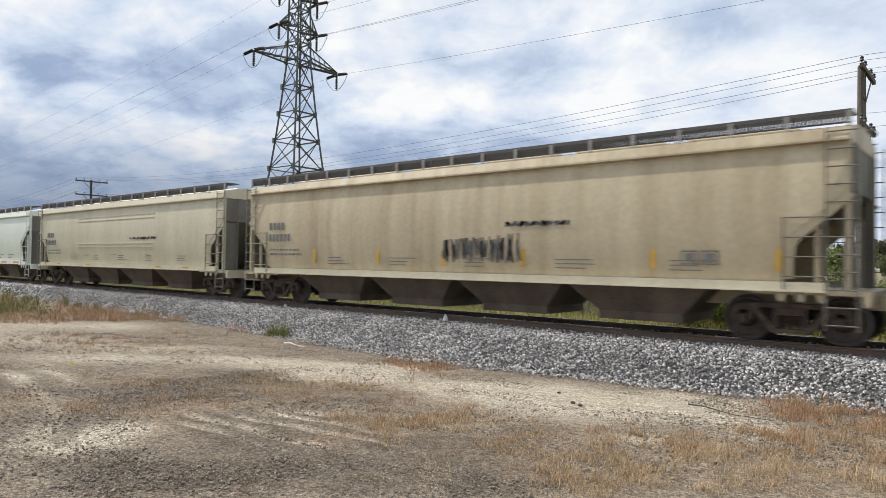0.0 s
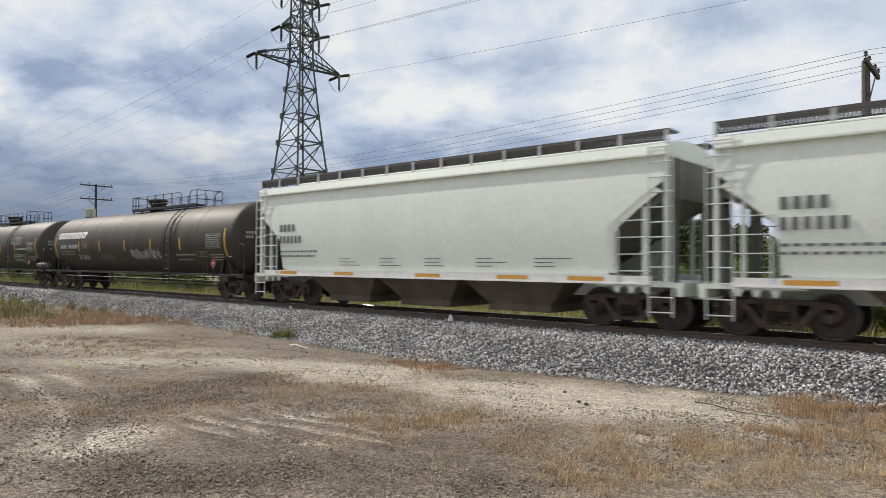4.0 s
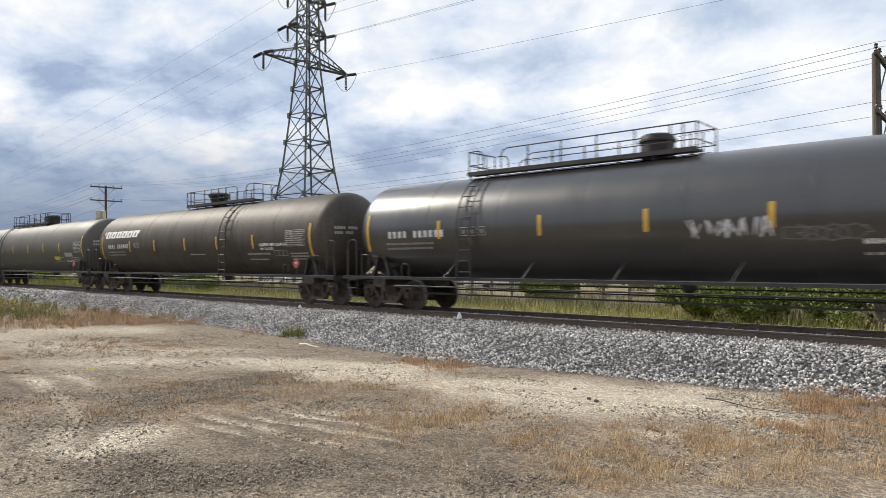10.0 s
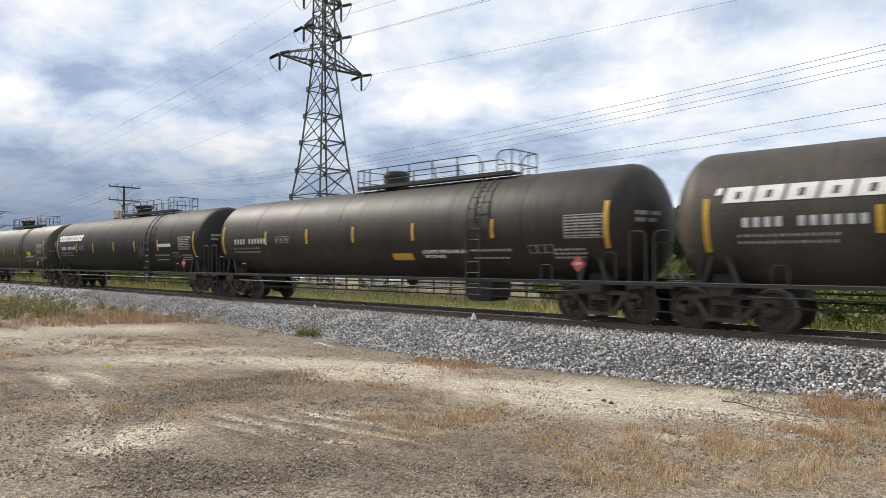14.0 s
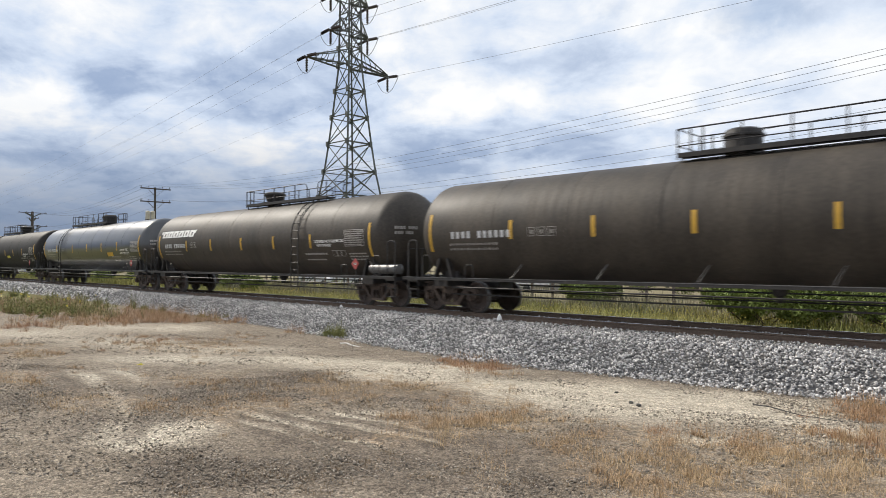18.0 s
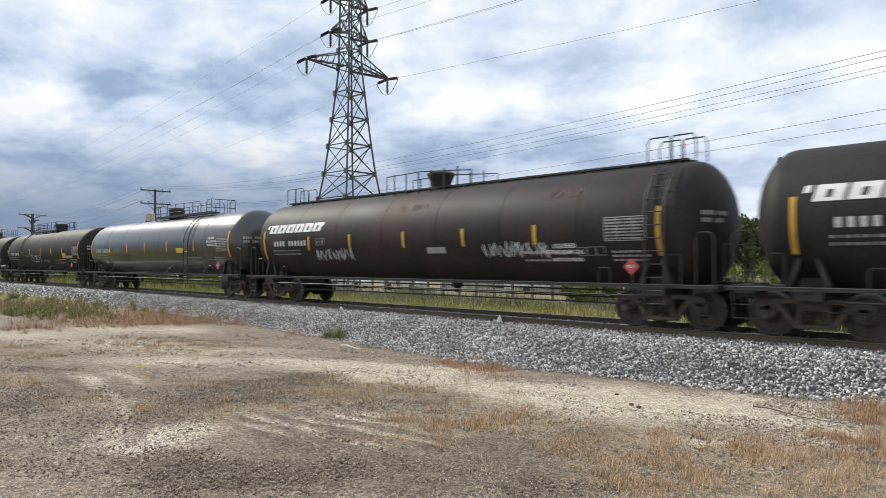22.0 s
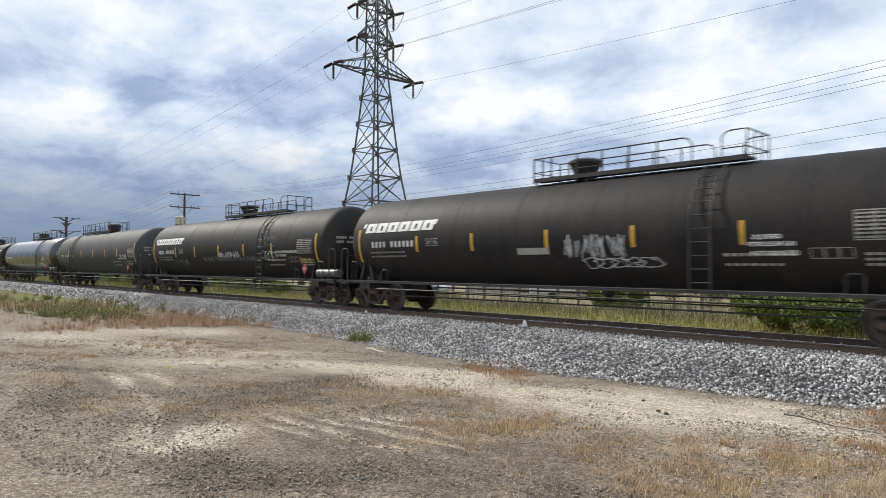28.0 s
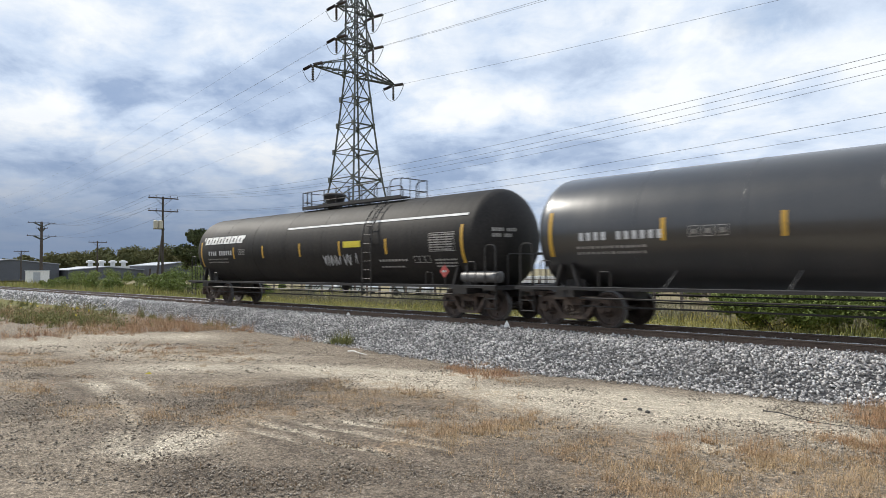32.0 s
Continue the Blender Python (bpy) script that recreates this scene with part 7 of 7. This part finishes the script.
def make_bush(x, y, w, h, seed, leaves=2600, size=0.07, mat="bush_leaf", foot=-0.82):
    rng = np.random.default_rng(seed)
    bush = tagged(new("bush"), "dense dark green bush in the long grass", "bush", "bushes behind the track")
    bush.matrix_basis = pose(x, y, foot)
    k = 14
    c = np.stack([rng.uniform(-w, w, k), rng.uniform(-w, w, k) * 0.6, h * rng.uniform(0.2, 0.78, k)], -1)
    r = h * rng.uniform(0.16, 0.32, k)
    pts, f = leaf_cloud(rng, c, r, leaves, size)
    leaf_part("foliage", pts, f, mat, bush)
    bm = bmesh.new()
    for i in range(5):
        rod(bm, (rng.uniform(-0.3, 0.3) * w, 0, 0), tuple(c[i]), 0.03, 5, 0.01)
    part("stem", bm, "bark", bush)


make_lot_plants()
pale_gravel()
make_field()
prng = np.random.default_rng(41)
for i, (x, y, w, h) in enumerate([(-9.6, 26.0, 1.5, 1.7), (-8.6, 25.4, 1.5, 1.9), (-7.0, 26.4, 1.6, 2.0), (-5.2, 26.0, 1.5, 1.9), (-2.4, 26.6, 1.5, 2.1), (-0.8, 27.2, 1.6, 2.2),
                                  (0.8, 26.8, 1.6, 2.2), (2.6, 27.2, 1.7, 2.3), (4.6, 27.4, 1.7, 2.3), (-8.5, 41.0, 1.8, 4.2), (-5.8, 41.5, 2.0, 3.6), (-2.5, 41.0, 2.2, 3.8), (-19.5, 31.5, 1.2, 1.7), (-21.0, 32.0, 1.2, 1.5), (-24.0, 45.0, 2.0, 2.2), (-19.5, 46.0, 1.8, 2.8), (-15.0, 44.0, 2.0, 3.0), (-12.0, 45.0, 1.6, 3.4), (-30.0, 47.0, 2.0, 2.4), (-22.5, 47.5, 2.0, 2.6)]):
    make_bush(x, y, w, h, 50 + i, 6500, 0.058)
for i, (x, y, w, h) in enumerate([(-62, 30, 2.5, 1.8), (-70, 31, 2.2, 1.6), (-57, 29.5, 2.0, 1.6), (-50, 28.5, 1.8, 1.5), (-76, 31, 3.0, 2.4), (-88, 33, 3.5, 2.2), (-97, 33, 4, 2.4), (-108, 34, 4, 2.8), (-120, 35, 4, 2.6), (-80, 36, 3, 3.4), (-95, 26, 3, 1.9), (-87, 27, 2.5, 1.7), (-76, 25, 2, 1.8), (-105, 27, 2.5, 1.5), (-66, 27, 2.0, 1.6)]):
    make_bush(x, y, w, h, 70 + i, 5000, 0.075)
for i, (x, y, h, s, mt) in enumerate([(-86.4, 39.4, 8.0, 2.7, "tree_leaf"), (-85.2, 42.4, 8.3, 2.8, "tree_leaf"), (-80, 43.5, 8.6, 3.0, "tree_leaf"), (-28.5, 64, 8.2, 2.9, "tree_leaf"), (-24.5, 66, 7.2, 2.6, "tree_leaf"), (-21.5, 68, 6.4, 2.3, "tree_leaf"), (-17.5, 70, 4.6, 2.4, "bush_leaf"),
                                      (-32.5, 66, 6.8, 2.6, "tree_leaf"), (-14.5, 68, 5.0, 2.4, "tree_leaf"), (-11, 67, 4.6, 2.2, "tree_leaf"), (-36, 72, 5.8, 2.4, "tree_leaf"), (-17.4, 47.2, 5.6, 2.5, "tree_leaf"), (-14.2, 49.0, 5.2, 2.4, "tree_leaf"), (-20.6, 49.5, 5.4, 2.4, "tree_leaf"), (-7, 66, 5.2, 2.3, "tree_leaf"), (-3, 66, 5.2, 2.3, "tree_leaf"), (2, 66, 5.5, 2.4, "tree_leaf")]):
    make_tree(x, y, -1.2, h + 0.3, s, 90 + i, 10000 if i < 3 else 5200, 0.2 if i < 3 else 0.16, mt, bare=0.12)
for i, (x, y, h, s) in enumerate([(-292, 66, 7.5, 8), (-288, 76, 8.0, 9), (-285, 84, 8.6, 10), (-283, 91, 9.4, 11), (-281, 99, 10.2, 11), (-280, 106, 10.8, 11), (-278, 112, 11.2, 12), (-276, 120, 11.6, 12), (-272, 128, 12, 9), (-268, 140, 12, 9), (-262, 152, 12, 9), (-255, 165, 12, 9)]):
    make_tree(x, y, -1.3, h + 0.6, s, 130 + i, 9000, 0.45, "hazy_leaf", "far rounded tree on the wooded skyline", 0.1)


# ---- small things on the lot ----
def pebble_thing(name, x, y, z, size, mat, label, category, seed, peak=0.0):
    rng = random.Random(seed)
    bm = bmesh.new()
    bmesh.ops.create_icosphere(bm, subdivisions=2, radius=1)
    for v in bm.verts:
        k = 1 + rng.uniform(-0.12, 0.12)
        w = 1 - peak * (v.co.z + 1) / 2
        v.co = Vector((v.co.x * size * k * 1.2 * w, v.co.y * size * k * w, v.co.z * size * k * (0.8 + peak * 0.5)))
    ob = new(name, mesh_of(bm, name, mat))
    ob.matrix_basis = pose(x, y, z + size * 0.6, 0, 0, rng.uniform(0, 180))
    tagged(ob, label, category)


pebble_thing("stone", -12.3, 14.70, -0.13, 0.10, "white_stone", "pointed white stone lying against the near rail", "stone", 1, 0.8)
pebble_thing("stone", -19.8, 14.72, -0.17, 0.08, "white_stone", "small white stone lying by the rail", "stone", 2, 0.6)
pebble_thing("stone", -4.95, 8.9, -0.56, 0.035, "dark_stone", "dark stone on the pale gravel", "stone", 3)
pebble_thing("stone", -4.78, 8.8, -0.56, 0.035, "dark_stone", "dark stone on the pale gravel", "stone", 4)
pebble_thing("stone", -5.6, 9.6, -0.6, 0.03, "dark_stone", "dark stone on the pale gravel", "stone", 5)


def make_stick():
    bm = bmesh.new()
    pts = [(-3.68, 10.13, -0.56), (-3.45, 10.10, -0.55), (-3.22, 10.05, -0.57), (-3.02, 10.06, -0.60), (-2.80, 10.02, -0.59), (-2.45, 10.05, -0.60)]
    pipe(bm, pts, 0.011, 6, 0.004)
    tagged(new("stick", mesh_of(bm, "stick", "dark_stone")), "dark bent stick lying on the gravel", "stick")


def make_litter():
    bm = bmesh.new()
    vs = [bm.verts.new(p) for p in ((-0.07, -0.05, 0.01), (0.06, -0.06, 0.03), (0.08, 0.05, 0.012), (0.0, 0.03, 0.05), (-0.06, 0.06, 0.02))]
    bm.faces.new((vs[0], vs[1], vs[3]))
    bm.faces.new((vs[1], vs[2], vs[3]))
    bm.faces.new((vs[3], vs[4], vs[0]))
    bmesh.ops.solidify(bm, geom=bm.faces[:], thickness=0.004)
    ob = new("plastic_scrap", mesh_of(bm, "plastic_scrap", "lime_paint"))
    ob.matrix_basis = pose(-12.3, 4.71, -0.345)
    tagged(ob, "crumpled yellow plastic scrap on the ground", "litter")


def make_twig():
    bm = bmesh.new()
    pipe(bm, [(-14.3, 10.62, -0.62), (-14.0, 10.60, -0.59), (-13.7, 10.5, -0.60), (-13.3, 10.46, -0.61)], 0.018, 6, 0.008)
    tagged(new("stick", mesh_of(bm, "stick", "white_stone")), "pale bleached stick lying on the gravel", "stick")


make_stick()
make_twig()
make_litter()


# ---- far side: sheds, fence, parked trailers ----
def make_shed(x0, x1, y0, y1, foot, eave, ridge, label, wall="shed_grey", roof="shed_roof"):
    shed = tagged(new("industrial_shed"), label, "building", "sheds beyond the track")
    shed.matrix_basis = pose((x0 + x1) / 2, (y0 + y1) / 2, foot)
    w, d = (x1 - x0) / 2, (y1 - y0) / 2
    bm = bmesh.new()
    a = [(-d, 0), (d, 0), (d, eave), (0, ridge), (-d, eave)]
    va = [bm.verts.new((-w, y, z)) for y, z in a]
    vb = [bm.verts.new((w, y, z)) for y, z in a]
    bm.faces.new(va[::-1]); bm.faces.new(vb)
    for i in range(5):
        bm.faces.new((va[i], va[(i + 1) % 5], vb[(i + 1) % 5], vb[i]))
    part("wall", bm, wall, shed)
    bm = bmesh.new()
    for s in (-1, 1):
        vs = [(-w - 0.3, s * (d + 0.3), eave - 0.02), (w + 0.3, s * (d + 0.3), eave - 0.02), (w + 0.3, 0, ridge + 0.1), (-w - 0.3, 0, ridge + 0.1)]
        lo = [bm.verts.new(v) for v in vs]
        hi = [bm.verts.new((v[0], v[1], v[2] + 0.18)) for v in vs]
        bm.faces.new(lo[::-1]); bm.faces.new(hi)
        for i in range(4):
            bm.faces.new((lo[i], lo[(i + 1) % 4], hi[(i + 1) % 4], hi[i]))
    part("roof", bm, roof, shed)
    for k in range(3):
        bm = bmesh.new()
        c = -d + 2 * d * (k + 0.5) / 3
        box(bm, w + 0.003, w + 0.06, c - d * 0.16, c + d * 0.16, 0.05, eave * 0.8)
        part("door", bm, wall, shed, "grey sheet-metal door")
    return shed


make_shed(-235, -196, 30, 52, -0.7, 4.1, 5.2, "long dark grey metal industrial shed with a pale roof")
make_shed(-215, -192, 53, 72, -0.8, 2.6, 3.4, "low dark grey metal shed with a pale roof")
make_shed(-205, -184, 73, 86, -0.8, 3.8, 4.6, "boxy dark grey industrial shed beyond the road")


def make_plant_roof():
    unit = tagged(new("roof_plant"), "pale flat roof with a row of round white vents", "building")
    unit.matrix_basis = pose(-236, 76, -0.8)
    bm = bmesh.new()
    box(bm, -6, 6, -7, 7, 0, 4.0)
    part("wall", bm, "pale_panel", unit)
    for i in range(4):
        bm = bmesh.new()
        y = -5.2 + 3.4 * i
        lathe(bm, [(4.0, 0.7), (5.0, 0.7), (5.1, 1.3), (5.6, 1.2), (5.9, 0.5)], 14, "z", (3, y, 0))
        part("vent", bm, "pale_panel", unit)


def make_cabinet():
    cab = tagged(new("signal_cabinet"), "white metal signal cabinet beside the track", "cabinet")
    cab.matrix_basis = pose(-143, 34.3, -0.8, 0, 0, 8)
    bm = bmesh.new()
    box(bm, -1.0, 1.0, -1.7, 1.7, 0.15, 2.5)
    bevelled(bm, 0.04)
    part("body", bm, "white_paint", cab)
    bm = bmesh.new()
    box(bm, -1.1, 1.1, -1.8, 1.8, 2.5, 2.62)
    part("roof", bm, "shed_roof", cab)
    bm = bmesh.new()
    box(bm, 1.0, 1.04, -1.1, 0.1, 0.3, 2.2)
    part("door", bm, "shed_roof", cab)


def make_parked_car(x, y, turn, label):
    car = tagged(new("parked_car"), label, "car", "vehicles parked beyond the field")
    car.matrix_basis = pose(x, y, -1.15, 0, 0, turn)
    bm = bmesh.new()
    prism(bm, [(-2.3, 0.35), (2.3, 0.35), (2.35, 0.65), (2.15, 0.85), (1.2, 0.95), (0.65, 1.42), (-1.7, 1.45), (-2.2, 0.95)], -0.9, 0.9)
    bevelled(bm, 0.06)
    part("body", bm, "pale_panel", car, "white painted body")
    for s in (-1, 1):
        for x0, x1 in ((-1.6, -0.55), (-0.45, 0.55)):
            bm = bmesh.new()
            prism(bm, [(x0, 0.98), (x1 + (0.2 if x1 > 0 else 0), 0.98), (x1, 1.34), (x0, 1.36)], s * 0.905 - 0.005, s * 0.905 + 0.005)
            part("window", bm, "window_dark", car)
        for wx in (-1.4, 1.45):
            bm = bmesh.new()
            lathe(bm, [(-0.1, 0.15), (-0.1, 0.29), (-0.07, 0.33), (0.07, 0.33), (0.1, 0.29), (0.1, 0.15)], 16, "y", (wx, s * 0.82, 0.33))
            part("wheel", bm, "tyre", car)


def make_fence():
    fence = tagged(new("fence"), "weathered dark wood and wire fence across the field", "fence")
    i = 0
    x = -58.0
    rng = random.Random(8)
    while x < -8:
        y = 33.5 + 0.02 * x
        bm = bmesh.new()
        h = rng.uniform(1.5, 1.9)
        box(bm, x - 0.06, x + 0.06, y - 0.06, y + 0.06, -0.9, -0.8 + h)
        part("post", bm, "fence_wood", fence)
        x += 1.5
    for z in (0.1, 0.5, 0.85):
        bm = bmesh.new()
        box(bm, -58, -8, 32.9, 32.94, z - 0.03, z + 0.03, Matrix.Rotation(math.atan(0.02), 4, "Z") @ Matrix.Translation((0, 0.75, 0)))
        part("rail", bm, "fence_wood", fence)


make_plant_roof()
make_cabinet()
make_parked_car(-50.5, 45.5, 10, "white car parked beyond the fence")
make_parked_car(-59.5, 45.5, 15, "white car parked beyond the fence")
make_parked_car(-63.5, 44.0, 15, "white car parked beyond the fence")
def make_trailer():
    unit = tagged(new("box_trailer"), "white box trailer parked beyond the fence", "trailer", "vehicles parked beyond the field")
    unit.matrix_basis = pose(-37.3, 48.4, -1.15, 0, 0, 38)
    bm = bmesh.new()
    box(bm, -2.0, 2.0, -0.95, 0.95, 0.45, 2.0)
    bevelled(bm, 0.04)
    part("body", bm, "white_paint", unit)
    for i in range(7):
        bm = bmesh.new()
        x = -1.8 + 0.6 * i
        box(bm, x - 0.03, x + 0.03, -0.975, -0.95, 0.5, 1.95)
        part("rib", bm, "shed_roof", unit)
    for s in (-1, 1):
        bm = bmesh.new()
        lathe(bm, [(-0.1, 0.12), (-0.1, 0.28), (-0.07, 0.33), (0.07, 0.33), (0.1, 0.28), (0.1, 0.12)], 16, "y", (0, s * 0.85, 0.33))
        part("wheel", bm, "tyre", unit)
    bm = bmesh.new()
    box(bm, -3.1, -1.9, -0.06, 0.06, 0.45, 0.55)
    box(bm, -3.05, -2.95, -0.04, 0.04, 0.0, 0.5)
    part("drawbar", bm, "steel_black", unit)


def make_slat_fence():
    fence = tagged(new("slat_fence"), "grey upright slat fence beyond the field", "fence")
    a, b = Vector((-47.5, 47.6, 0)), Vector((-33.0, 51.2, 0))
    n = 84
    d = (b - a) / n
    turn = math.degrees(math.atan2(d.y, d.x))
    slat = stored("slat", "slat_grey", lambda bm: box(bm, -0.06, 0.06, -0.012, 0.012, 0.05, 1.5))
    for i in range(n + 1):
        p = a + d * i
        part("slat", slat, "slat_grey", fence, "", pose(p.x, p.y, -1.15, 0, 0, turn))
    ln = (b - a).length / 2
    mid = (a + b) / 2
    for z in (0.35, 1.2):
        part("rail", stored("fence_rail", "slat_grey", lambda bm: box(bm, -ln, ln, 0.014, 0.06, -0.04, 0.04)), "slat_grey", fence, "", pose(mid.x, mid.y, -1.15 + z, 0, 0, turn))


make_fence()
make_trailer()
make_slat_fence()


# ---- what moves ----
def motions():
    for car, place in CARS:
        walk(car, [(t, pose(place + SPEED * (t - 13.0), TRACK, 0)) for t in (0, 4, 8, 12, 16, 20, 24, 28, 32)])
    # one roll for all wheelsets: 17.7 m/s on 0.457 m wheels
    turn = math.degrees(SPEED / 0.457)
    step = 1 / 30
    first = WHEELSETS[0]
    walk(first, [(i * step, pose(0, 0, 0, 0, turn * step * i, 0)) for i in range(961)])
    keys = first.animation_data
    for w in WHEELSETS[1:]:
        w.rotation_mode = "QUATERNION"
        a = w.animation_data_create()
        a.action = keys.action
        a.action_slot = keys.action_slot


motions()
